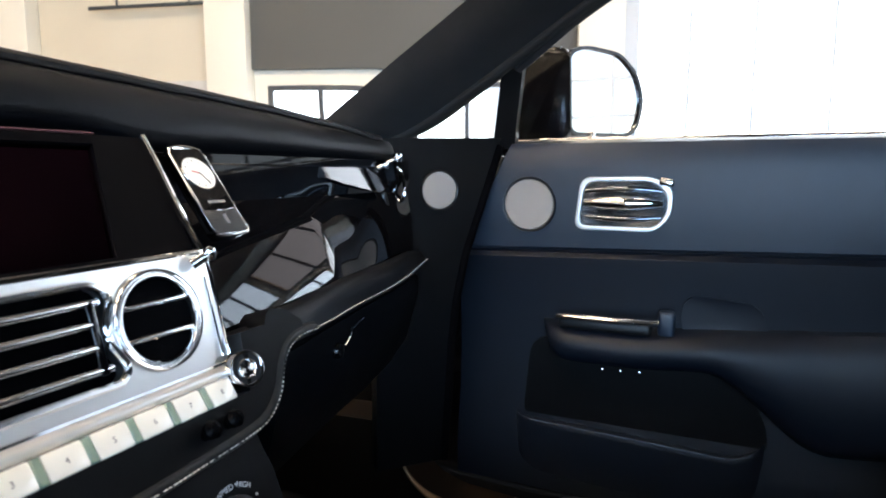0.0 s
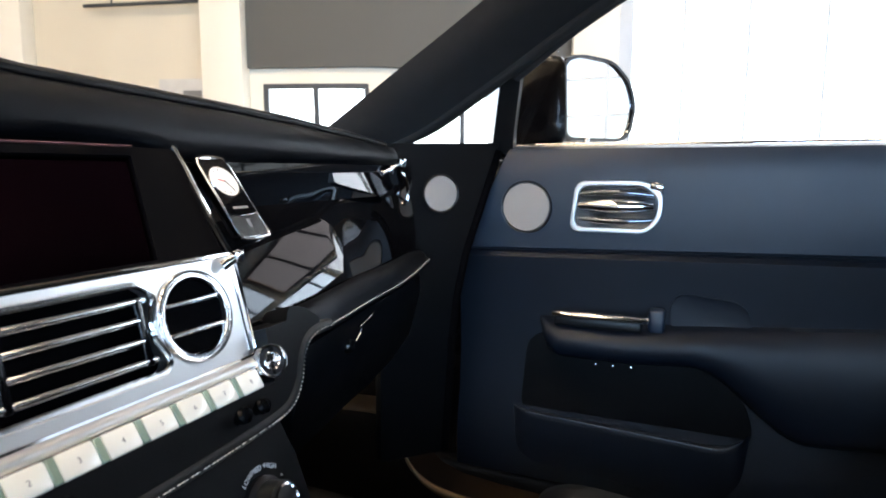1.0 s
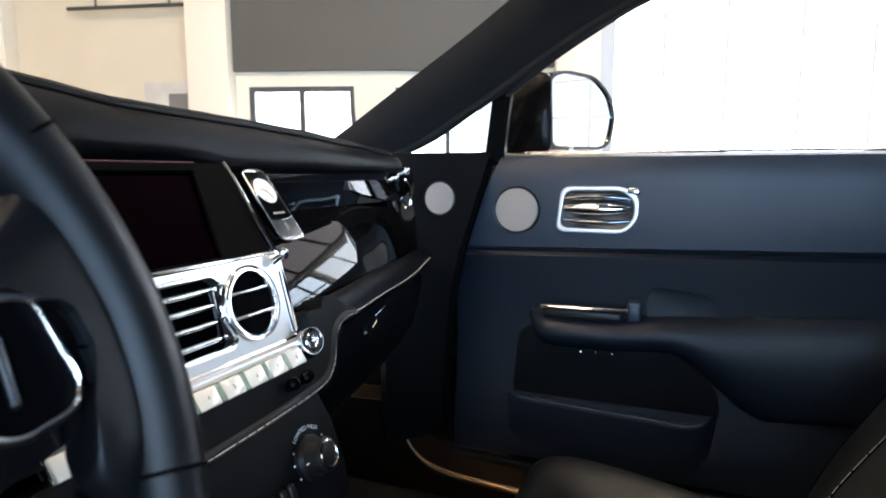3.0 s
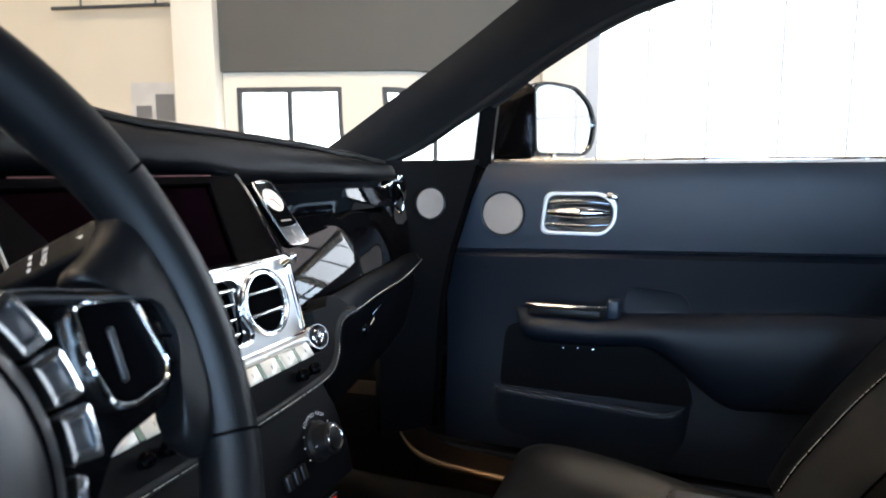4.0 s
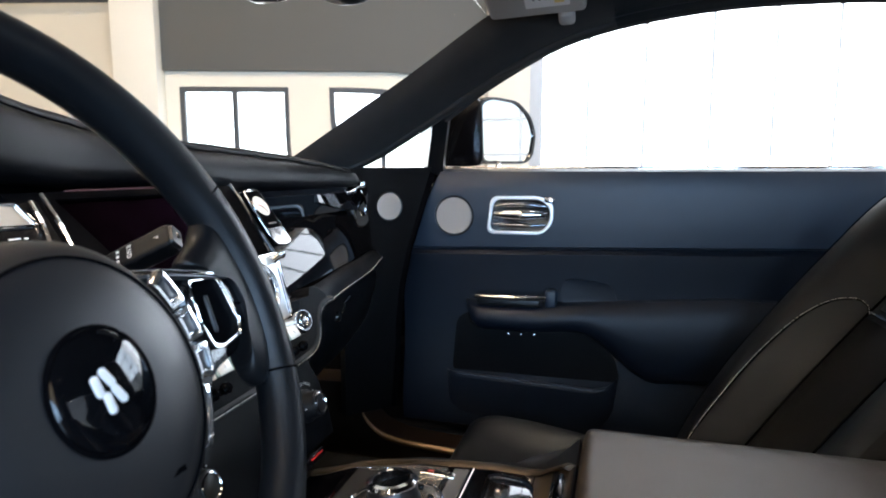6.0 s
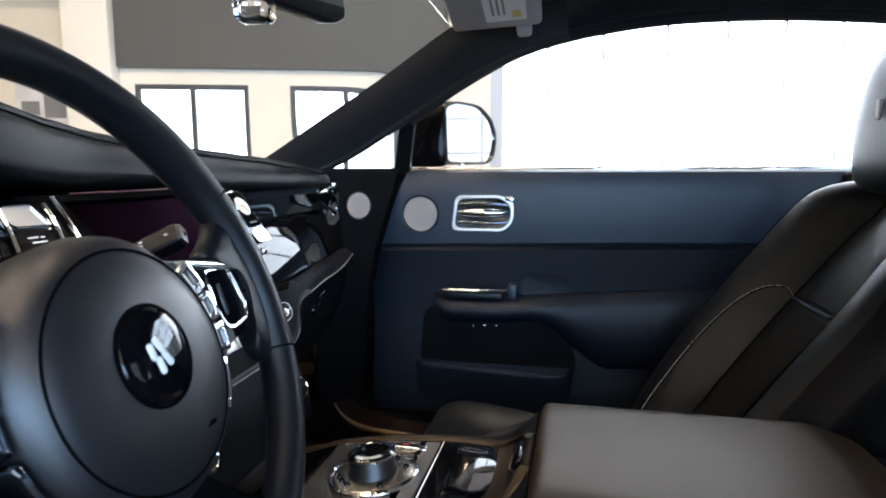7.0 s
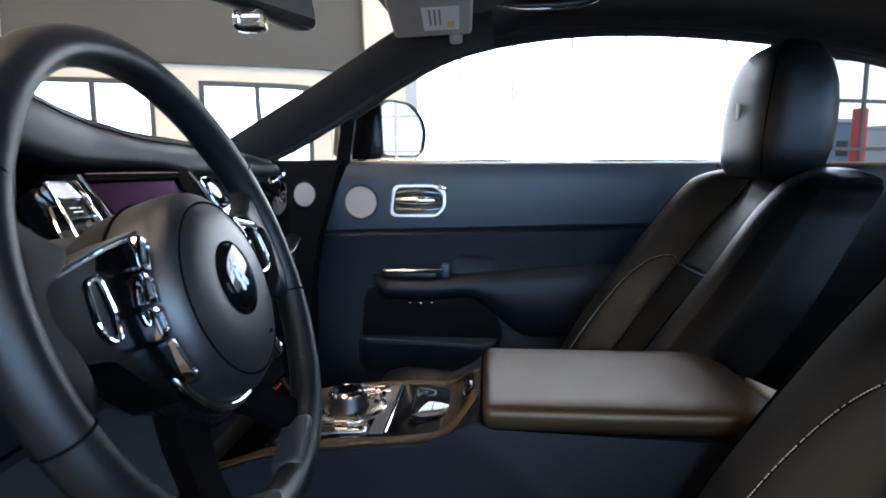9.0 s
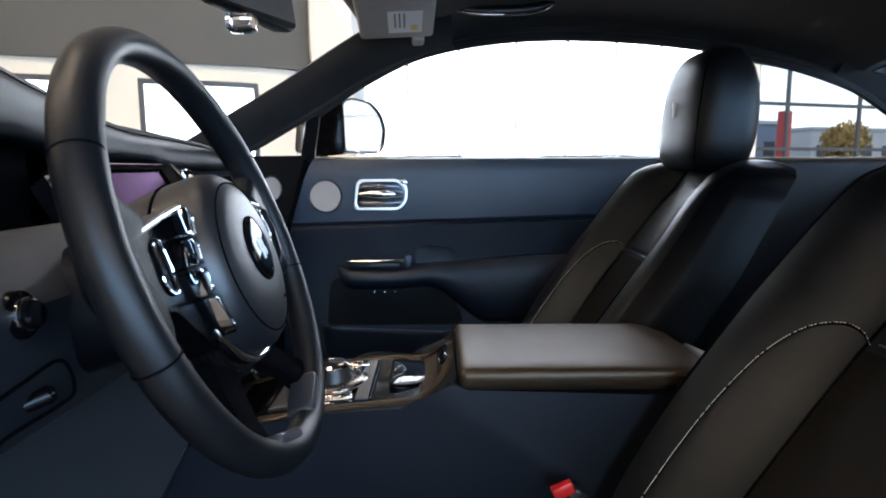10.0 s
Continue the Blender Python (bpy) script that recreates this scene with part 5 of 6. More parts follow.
for path in ([(-0.216, 0.050), (-0.221, 0.020), (-0.231, -0.016), (-0.236, -0.04)], [(-0.237, 0.018), (-0.246, 0.0), (-0.255, -0.024), (-0.259, -0.04)], [(-0.1515, 0.060), (-0.1525, 0.03), (-0.156, 0.0), (-0.160, -0.03)], [(-0.167, 0.052), (-0.169, 0.028), (-0.176, 0.0), (-0.180, -0.03)]):
    part("cluster_strut", tube(spline([CLU @ Vector((x, y, 0.002)) for x, y in path], 12), 0.0023, 8), CHROME, clu)
part("fan_rim", tube([CLU @ Vector((x, y, 0.001)) for x, y in fan], 0.0012, 6, closed=True), CHROME, clu)
part("cluster_shell", loft([[CLU @ Vector((x, y, h)) for x, y in ((-0.228, 0.050), (-0.150, 0.060), (-0.155, -0.05), (-0.250, -0.05))] for h in (-0.03, -0.008)]), PIANO, dash)


def knee_panel():
    """Padded panel left of and under the wheel."""
    rings = []
    for k in range(24):
        y = -0.74 + 0.55 * k / 23
        b = 0.015 * math.sin(math.pi * min(1, max(0, (y + 0.74) / 0.55)))
        prof = [(-0.44, 0.885), (-0.37, 0.897), (-0.325, 0.893), (-0.302, 0.878), (-0.296 + b, 0.85), (-0.300 + b, 0.80), (-0.312 + b, 0.755), (-0.335, 0.722), (-0.38, 0.705), (-0.46, 0.70), (-0.56, 0.72), (-0.56, 0.88)]
        rings.append([Vector((x, y, z)) for x, z in prof])
    return loft(rings)


part("knee_panel", knee_panel(), KNEE_LEATHER, dash, "black leather knee panel under the wheel")
hatch = spline([(-0.283, -0.52, 0.748, )] + [(-0.283, y, z) for y, z in ((-0.50, 0.757), (-0.435, 0.757), (-0.418, 0.762), (-0.43, 0.785), (-0.452, 0.800), (-0.49, 0.796), (-0.53, 0.790))], 40)
part("hatch_seam", tube([Vector((-0.296 + 0.0125 - 0.25 * max(0, 0.80 - p.z), p.y, p.z)) for p in hatch], 0.0015, 6), SEAM, dash)
kb = part("bonnet_release", lathe([(0, 0.010), (0.005, 0.0095), (0.0075, 0.005), (0.0065, -0.012), (0, -0.012)], 18, pose(-0.285, -0.472, 0.777, 0, 70, 30)), PIANO_DARK, dash, "small black release knob")
sw = part("light_switch", lathe([(0, 0.013), (0.009, 0.0125), (0.0115, 0.010), (0.0115, 0.003), (0.018, 0.001), (0.020, -0.01), (0, -0.01)], 28, pose(-0.284, -0.487, 0.846, 0, 82, 0)), PIANO_DARK, dash, "round black light switch")
part("switch_ring", lathe([(0.0117, 0.006), (0.0128, 0.0055), (0.0128, 0.003), (0.0117, 0.003)], 28, pose(-0.284, -0.487, 0.846, 0, 82, 0)), CHROME, sw)

# ---- steering wheel ----
WHEEL = frame_from((-0.174, -0.372, 0.881), (0, 1, 0), (-0.322, 0, 0.947))      # x to the passenger, y up, z to the driver
RIMF = frame_from((-0.1732, -0.3794, 0.878), (-0.0171, 0.937, 0), (-0.348, 0, 0.937))      # the rim leans a little more than its hub
wheel = thing("steering_wheel", (-0.174, -0.373, 0.883), "black leather steering wheel with chrome keys", "steering wheel")
RR = 0.1877


def rim():
    rings = []
    for k in range(120):
        q = 2 * math.pi * k / 120
        deg = (math.degrees(q) + 360) % 360
        grip = max(0, 1 - abs(((deg - 90 + 180) % 360 - 180 - 50) / 34)) + max(0, 1 - abs(((deg - 90 + 180) % 360 - 180 + 50) / 34))
        ra, rb = 0.0146 + 0.0030 * grip, 0.0158 + 0.001 * grip
        c = Vector((RR * math.cos(q), RR * math.sin(q), 0))
        e = Vector((math.cos(q), math.sin(q), 0))
        rings.append([RIMF @ (c + e * (ra * math.cos(a) - 0.002 * grip) + Vector((0, 0, rb * math.sin(a)))) for a in [2 * math.pi * j / 18 for j in range(18)]])
    return loft(rings, loop=True)


part("rim", rim(), RIM, wheel, "smooth black leather rim")
for deg in (28, 152, -15, 195):
    q = radians(deg)
    part("rim_seam", tube([RIMF @ (Vector((RR * math.cos(q), RR * math.sin(q), 0)) + Vector((math.cos(q), math.sin(q), 0)) * 0.0150 * math.cos(a) + Vector((0, 0, 0.0162 * math.sin(a)))) for a in [2 * math.pi * j / 24 for j in range(24)]], 0.0009, 5, closed=True), SEAM, wheel)

HUB = WHEEL @ Matrix.Translation((0.006, -0.017, -0.002)) @ Matrix.Diagonal((0.91, 0.96, 1, 1))
hub = part("hub", lathe([(0, 0.030), (0.040, 0.0295), (0.062, 0.027), (0.078, 0.0215), (0.086, 0.013), (0.0895, 0.002), (0.0895, -0.02), (0.087, -0.055), (0.080, -0.075), (0, -0.075)], 64, HUB), HUB_LEATHER, wheel, "domed black leather hub")
part("hub_seam", tube([HUB @ Vector((0.0745 * math.cos(q), 0.0745 * math.sin(q), 0.0229)) for q in [2 * math.pi * k / 64 for k in range(64)]], 0.0009, 6, closed=True), SEAM, hub)
part("hub_groove", tube([HUB @ Vector((0.0895 * math.cos(q), 0.0895 * math.sin(q), -0.028)) for q in [2 * math.pi * k / 64 for k in range(64)]], 0.0013, 6, closed=True), SEAM, hub)
BADGE = HUB @ Matrix.Translation((0, 0.006, 0)) @ Matrix.Diagonal((0.92, 0.92, 1, 1))
badge = part("hub_badge", lathe([(0, 0.0335), (0.022, 0.0330), (0.0310, 0.0318), (0.0325, 0.0306), (0.0325, 0.024), (0, 0.024)], 48, BADGE), PIANO, wheel, "gloss black round badge")
part("badge_rim", lathe([(0.0325, 0.028), (0.0330, 0.0312), (0.0350, 0.0306), (0.0355, 0.026)], 48, BADGE), SEAM, badge)
for dx, dy, turn in ((-0.0075, 0.003, 8), (0.000, 0.006, 30), (0.0045, -0.004, 30), (-0.003, -0.007, 8)):
    leaf = [Vector((x, y)) for x, y in rrect(-0.0026, -0.0060, 0.0026, 0.0060, 0.0024, 4)]
    part("badge_emblem", loft([[BADGE @ Vector((dx + (p.x * math.cos(radians(turn)) - p.y * math.sin(radians(turn))) * k, dy + (p.x * math.sin(radians(turn)) + p.y * math.cos(radians(turn))) * k, h)) for p in leaf] for k, h in ((1, 0.0320), (1, 0.0340), (0.7, 0.0346))]), WHITE_PRINT, badge, "pale plain emblem")
part("hub_print", rbox((0.012, 0.003, 0.0003), (0.030, -0.049, 0.0275)), SEAM, hub, "", HUB)
part("hub_print", rbox((0.004, 0.004, 0.0003), (0.026, -0.030, 0.0281)), SEAM, hub, "", HUB)

# chrome ring at the hub's foot, and the lower spokes
foot = [HUB @ Vector((0.0935 * math.cos(q), 0.0935 * math.sin(q), -0.004)) for q in [radians(205 + 130 * k / 30) for k in range(31)]]
part("hub_chrome", tube(foot, [0.001] + [0.0042] * 29 + [0.001], 10), CHROME, wheel, "chrome crescent under the hub")
foot2 = [HUB @ Vector((0.096 * math.cos(q), 0.096 * math.sin(q), -0.022)) for q in [radians(200 + 140 * k / 30) for k in range(31)]]
part("hub_base_ring", tube(foot2, [0.004] + [0.011] * 29 + [0.004], 10), PIANO, wheel)
for sx in (-1, 1):
    def leg(w, h, back, k):
        u = Vector((sx * (0.030 + 0.058 * k), -0.088 - 0.072 * k, back))
        a = Vector((1, -0.35 * sx * -1, 0)).normalized()
        return [WHEEL @ (u + a * dx * w + Vector((0, 0, dz * h))) for dx, dz in ((-1, -1), (1, -1), (1.0, 0.6), (0.6, 1), (-0.6, 1), (-1, 0.6))]
    part("lower_spoke", loft([leg(0.026, 0.012, -0.030, 0), leg(0.019, 0.010, -0.026, 0.35), leg(0.016, 0.009, -0.014, 0.7), leg(0.022, 0.010, -0.004, 1.0)]), SEAM, wheel, "gloss black lower spoke")
    cap = [(RR - 0.0165, -82), (RR - 0.004, -84), (RR - 0.004, -60), (RR - 0.0165, -62), (RR - 0.0185, -72)]
    cap = round_poly([(r * math.cos(radians(d)), r * math.sin(radians(d))) for r, d in cap], 0.006, 5)
    kx, ky = sum(p[0] for p in cap) / len(cap), sum(p[1] for p in cap) / len(cap)
    part("spoke_cap", loft([[RIMF @ Vector((sx * (kx + (x - kx) * f), ky + (y - ky) * f, h)) for x, y in cap] for f, h in ((0.95, -0.014), (1, -0.006), (1, 0.004), (0.97, 0.008), (0.88, 0.0110), (0.7, 0.0125))]), SATIN_GREY, wheel, "satin metal spoke end")

# side spokes: leather outside, gloss black inside with keys
for sx in (-1, 1):
    flare = round_poly([(0.172, 0.086), (0.157, 0.070), (0.145, 0.057), (0.122, 0.0440), (0.1600, 0.0300), (0.1665, 0.002), (0.158, -0.024), (0.151, -0.038), (0.163, -0.056), (0.181, -0.034), (0.185, 0.03), (0.168, 0.078)], 0.012, 5)
    fx, fy = 0.165, 0.018
    # left-hand copies get darker materials in place of shade and dimmer reflections
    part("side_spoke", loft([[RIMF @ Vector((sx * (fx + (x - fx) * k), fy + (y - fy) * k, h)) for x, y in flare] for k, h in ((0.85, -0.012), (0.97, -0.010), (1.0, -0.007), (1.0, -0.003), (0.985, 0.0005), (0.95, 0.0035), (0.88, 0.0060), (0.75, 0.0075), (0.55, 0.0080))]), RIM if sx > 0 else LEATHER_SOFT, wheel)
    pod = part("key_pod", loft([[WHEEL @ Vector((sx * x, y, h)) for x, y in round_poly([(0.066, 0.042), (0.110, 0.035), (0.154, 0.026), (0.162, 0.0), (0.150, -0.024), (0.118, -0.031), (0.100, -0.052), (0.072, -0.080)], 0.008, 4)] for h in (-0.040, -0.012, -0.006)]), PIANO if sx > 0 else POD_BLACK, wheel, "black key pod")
    if sx > 0:
        win_o = [(0.1130, 0.0315), (0.1440, 0.0290), (0.1525, -0.0060), (0.1480, -0.0150), (0.1280, -0.0190), (0.1180, -0.0165), (0.1130, 0.004)]
        win_i = [(0.1152, 0.0292), (0.1418, 0.0270), (0.1500, -0.0064), (0.1458, -0.0132), (0.1288, -0.0168), (0.1203, -0.0140), (0.1152, 0.004)]
        hh = 0.0
    else:
        win_o = [(0.1040, 0.0235), (0.1190, 0.0205), (0.1225, -0.0100), (0.1170, -0.0205), (0.1060, -0.0222), (0.1015, -0.0050)]
        win_i = [(0.1075, 0.0195), (0.1160, 0.0178), (0.1187, -0.0090), (0.1148, -0.0168), (0.1082, -0.0180), (0.1055, -0.0050)]
        hh = -0.0045
    part("pod_opening", loft([[WHEEL @ Vector((sx * x, y, h)) for x, y in round_poly(win_i, 0.005, 4)] for h in (hh - 0.0068, hh - 0.0050)]), SEAM, pod)
    wo, wi = round_poly(win_o, 0.006, 4), round_poly(win_i, 0.005, 4)
    def window_ring(k, h):
        return [WHEEL @ Vector((sx * (p[0] * (1 - k) + q[0] * k), p[1] * (1 - k) + q[1] * k, h)) for p, q in zip(wo, wi)]
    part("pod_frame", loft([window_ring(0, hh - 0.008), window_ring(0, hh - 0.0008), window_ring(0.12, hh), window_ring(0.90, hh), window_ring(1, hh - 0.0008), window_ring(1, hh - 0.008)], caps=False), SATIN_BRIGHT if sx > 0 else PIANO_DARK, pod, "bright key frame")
    part("frame_line", tube(window_ring(0.2, hh + 0.0002), 0.0009, 6, closed=True), CHROME, pod)
    part("pod_wheel", rbox((0.004, 0.026, 0.006), (sx * sum(p[0] for p in win_i) / len(win_i), 0.005, hh - 0.006), 0.002), PLASTIC, pod, "", WHEEL)
    if sx > 0:
        pad = round_poly([(0.1450, 0.0285), (0.1580, 0.0255), (0.1635, 0.0), (0.1600, -0.0100), (0.1535, -0.0070)], 0.004, 4)
        part("rocker_pad", loft([[WHEEL @ Vector((x, y, h)) for x, y in pad] for h in (-0.010, -0.001, 0.0)]), PIANO, pod)
        part("pad_gap", tube([WHEEL @ Vector((0.1495, 0.0075, 0.0005)), WHEEL @ Vector((0.1625, 0.0045, 0.0005))], 0.0007, 5), SEAM, pod)
    blade = [(0.062, 0.0445), (0.100, 0.0395), (0.158, 0.0275), (0.159, 0.0235), (0.100, 0.0350), (0.063, 0.0390)]
    part("pod_blade", loft([[WHEEL @ Vector((sx * x, y, h)) for x, y in blade] for h in (-0.034, -0.002, 0.003)]), SATIN_GREY, wheel, "dark satin blade over the keys")
    part("blade_edge", tube([WHEEL @ Vector((sx * x, y, 0.003)) for x, y in ((0.063, 0.0425), (0.100, 0.0375), (0.158, 0.0260))], 0.0012, 8), CHROME, wheel)
    for a0, a1 in ((35, 20.5), (19, 6.5), (5, -8), (-10, -34)):
        ri, ro = 0.0912, (0.1055 if a0 > 0 else 0.0965)
        steps = [a0 + (a1 - a0) * k / 5 for k in range(6)]
        arc = round_poly([(ri * math.cos(radians(a)), ri * math.sin(radians(a))) for a in steps] + [(ro * math.cos(radians(a)), ro * math.sin(radians(a))) for a in steps[::-1]], 0.0045, 3)
        mx, my = sum(p[0] for p in arc) / len(arc), sum(p[1] for p in arc) / len(arc)
        rings = [[HUB @ Vector((sx * (mx + (x - mx) * f), my + (y - my) * f, h)) for x, y in arc] for f, h in ((1, 0.0), (1, 0.0100), (0.94, 0.0118), (0.70, 0.0122), (0.60, 0.0096))]
        part("key_base", loft([[HUB @ Vector((sx * x, y, h)) for x, y in arc] for h in (-0.010, 0.001)]), PIANO_DARK, pod)
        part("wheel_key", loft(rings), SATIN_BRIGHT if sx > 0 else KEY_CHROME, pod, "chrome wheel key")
        part("key_inset", loft([[HUB @ Vector((sx * (mx + (x - mx) * f), my + (y - my) * f, h)) for x, y in arc] for f, h in ((0.56, 0.0094), (0.54, 0.0106), (0.44, 0.0110))]), SATIN_GREY, pod)

# column, shroud and gear stalk
col = thing("steering_column", (-0.30, -0.373, 0.84), "black leather steering column shroud", "steering column")
AX = frame_from((-0.174, -0.373, 0.873), (0, 1, 0), (-0.322, 0, 0.947))
part("shroud", loft([[AX @ Vector((w * math.cos(q), -0.004 + h * math.sin(q), d)) for q in [2 * math.pi * k / 28 for k in range(28)]] for w, h, d in ((0.056, 0.058, -0.076), (0.058, 0.060, -0.085), (0.060, 0.058, -0.14), (0.062, 0.056, -0.24), (0.062, 0.056, -0.34))]), DASH_LEATHER, col, "leather-covered shroud")
part("shaft", lathe([(0.03, -0.05), (0.03, -0.09), (0, -0.09)], 20, AX), PLASTIC, col)
SDIR = Vector((0.051, 0.018, 0.027)).normalized()
SUP = Vector((0.35, -0.55, 0.75))
SUP = (SUP - SDIR * SUP.dot(SDIR)).normalized()
SSIDE = SDIR.cross(SUP).normalized()
STIP = Vector((-0.262, -0.174, 0.926))


def stalk_ring(back, w, h, k=1.0):
    return [STIP - SDIR * back + SSIDE * x * w * k + SUP * y * h * k for x, y in rrect(-1, -1, 1, 1, 0.4, 5)]


stalk = part("gear_stalk", loft([stalk_ring(0.075, 0.007, 0.006), stalk_ring(0.066, 0.0085, 0.007), stalk_ring(0.060, 0.0105, 0.0080), stalk_ring(0.030, 0.0115, 0.0085), stalk_ring(0.004, 0.0118, 0.0085), stalk_ring(0.0, 0.0118, 0.0085, 0.9)]), STALK_BLACK, col, "black gear selector stalk")
part("stalk_arm", tube([(-0.33, -0.315, 0.878), (-0.325, -0.25, 0.888), tuple(STIP - SDIR * 0.072)], [0.008, 0.008, 0.007], 12), STALK_BLACK, stalk)
part("stalk_tip", loft([stalk_ring(0.0, 0.0118, 0.0085, 0.82), stalk_ring(-0.003, 0.0118, 0.0085, 0.75), stalk_ring(-0.0035, 0.0118, 0.0085, 0.5)]), PLASTIC, stalk)
part("tip_dimple", loft([stalk_ring(-0.0036, 0.0118, 0.0085, 0.22), stalk_ring(-0.0046, 0.0118, 0.0085, 0.15)]), CHROME, stalk)
GREY_PALE = material("pale_grey_print", (0.62, 0.62, 0.60), 0.5, vary=0.05)
LET = Matrix((SSIDE, SDIR, SUP)).transposed().to_4x4()
LET.translation = STIP + SUP * 0.0087
for k, ch in enumerate("RND"):
    lettering("stalk_lettering", ch, 0.0056, LET @ Matrix.Translation((-0.005 + 0.005 * k, -0.034, -0.0001)), GREY_PALE, stalk)
for k in range(3):
    part("stalk_mark", rbox((0.0026, 0.0022, 0.0003), (-0.005 + 0.005 * k, -0.044, -0.0003)), GREY_PALE, stalk, "", LET)
lettering("stalk_lettering", "P", 0.0056, LET @ Matrix.Translation((0.0, -0.010, 0.0)), GREY_PALE, stalk)

# ---- seats ----
SEAT_Y = 0.39
BACK = [(0.21, 0.47), (0.262, 0.555), (0.35, 0.688), (0.434, 0.805), (0.503, 0.900), (0.548, 0.942), (0.60, 0.966)]
WIDTH = [(0.0, 0.240), (0.15, 0.255), (0.45, 0.256), (0.70, 0.234), (0.85, 0.220), (0.94, 0.200), (1.0, 0.165)]
UP, OUT = Vector((0.565, 0, 0.825)), Vector((-0.825, 0, 0.565))


def back_point(u, h, lift=0.0):
    """A point on the front of the backrest: u across (-1 to 1), h up (0 to 1)."""
    f = h * (len(BACK) - 1)
    i = min(int(f), len(BACK) - 2)
    P = [Vector((BACK[max(0, min(len(BACK) - 1, k))][0], 0, BACK[max(0, min(len(BACK) - 1, k))][1])) for k in range(i - 1, i + 3)]
    q = f - i
    a, b, c, d = P
    p = 0.5 * ((2 * b) + (c - a) * q + (2 * a - 5 * b + 4 * c - d) * q * q + (3 * b - a - 3 * c + d) * q ** 3)
    w = at_y(WIDTH, h)
    s = abs(u)
    e = min(1.0, max(0.0, (s - 0.36) / 0.34))
    e = e * e * (3 - 2 * e)
    full = max(0.0, 1 - max(0, (h - 0.75) / 0.25) ** 1.5)
    recess = 0.052 * (1 - e) * full
    if u > 0:      # the outboard bolster stands further forward
        g = min(1.0, max(0.0, (s - 0.45) / 0.45))
        recess -= 0.024 * g * g * (3 - 2 * g) * full * min(1.0, 0.5 + 2 * h)
    edge = 0.055 * max(0.0, (s - (0.86 if u > 0 else 0.78)) / (0.14 if u > 0 else 0.22)) ** 2.2 * (1 - 0.75 * h ** 3)
    return Vector((p.x, SEAT_Y + w * u, p.z)) - OUT * (recess + edge - lift)


seat = thing("car_seat", (0.15, SEAT_Y, 0.28), "black leather front seat with pale stitched bolsters", "car seat", "front seats of the car")


DEEP = 0.085


def back_rings(us, grow=0.0):
    rings = []
    for k in range(49):
        h = k / 48
        s_ = max(0.0, (h - 0.84) / 0.16)
        shut = 0.5 * DEEP * (1 - math.sqrt(max(0.0, 1 - s_ * s_)))
        front = [back_point(u, h) + Vector((shut, grow * (1 if u > 0 else -1), 0)) for u in us]
        back = [Vector((p.x - 2 * shut + DEEP, p.y, p.z - 0.03 * (1 - h))) for p in front[::-1]]
        rings.append(front + back)
    return rings


def backrest():
    return loft(back_rings([-1 + 2 * j / 32 for j in range(33)]))


def side_panel(side):
    """The seat's flank, covered in a darker leather that carries its shade."""
    us = [side * u for u in (1.0, 0.985, 0.965, 0.945, 0.925, 0.905, 0.885)]
    return loft([[p + OUT * 0.0016 for p in r[:7]] + r[7:] for r in back_rings(us, 0.003)[2:44]])


for side in (-1, 1):
    part("side_panel", side_panel(side), DASH_LEATHER, seat, "leather flank panel, darkened for shade")
part("backrest", backrest(), SEAT_LEATHER, seat, "reclined leather backrest")


def back_patch(u0, u1, h0, h1, lift, n=10):
    hs = [h0 + (h1 - h0) * k / 16 for k in range(17)]
    rings = []
    for h in hs:
        r = [back_point(u0 + (u1 - u0) * j / n, h, lift * min(1, 4 * min(j, n - j) / n + 0.1)) for j in range(n + 1)]
        rings.append(r + [p - OUT * 0.012 for p in r[::-1]])
    return loft(rings)


part("backrest_insert", back_patch(-0.40, 0.40, 0.04, 0.462, 0.010), PERF, seat, "finely perforated leather insert")
part("shoulder_panel", back_patch(-0.36, 0.36, 0.488, 0.97, 0.010), SEAT_LEATHER, seat)
part("insert_bar", tube([back_point(u, 0.475, 0.012) for u in (-0.30, -0.1, 0.1, 0.30)], 0.0045, 8, 0.6), CHROME, seat, "slim chrome bar")
for sx in (-1, 1):
    part("insert_seam", tube([back_point(sx * 0.41, h, 0.001) for h in [0.03 + 0.047 * k for k in range(20)]], 0.0020, 6), SEAM, seat)
    path = spline([back_point(sx * u, h, 0.0012) for u, h in ((0.40, 0.470), (0.45, 0.482), (0.51, 0.480), (0.575, 0.452), (0.625, 0.400), (0.655, 0.330), (0.67, 0.25), (0.68, 0.12), (0.68, 0.03))], 60)
    part("bolster_seam", tube([p - OUT * 0.0006 for p in path], 0.0016, 6), SEAM, seat)
    if sx > 0:
        part("bolster_stitching", stitches([p + OUT * 0.0013 + Vector((0, -sx * 0.003, 0.001)) for p in path], 0.0036, 0.00062), SEAT_THREAD, seat)
    part("side_seam", tube([back_point(sx * 0.93, h, 0.0) for h in [0.05 + 0.045 * k for k in range(20)]], 0.0016, 6), SEAM, seat)


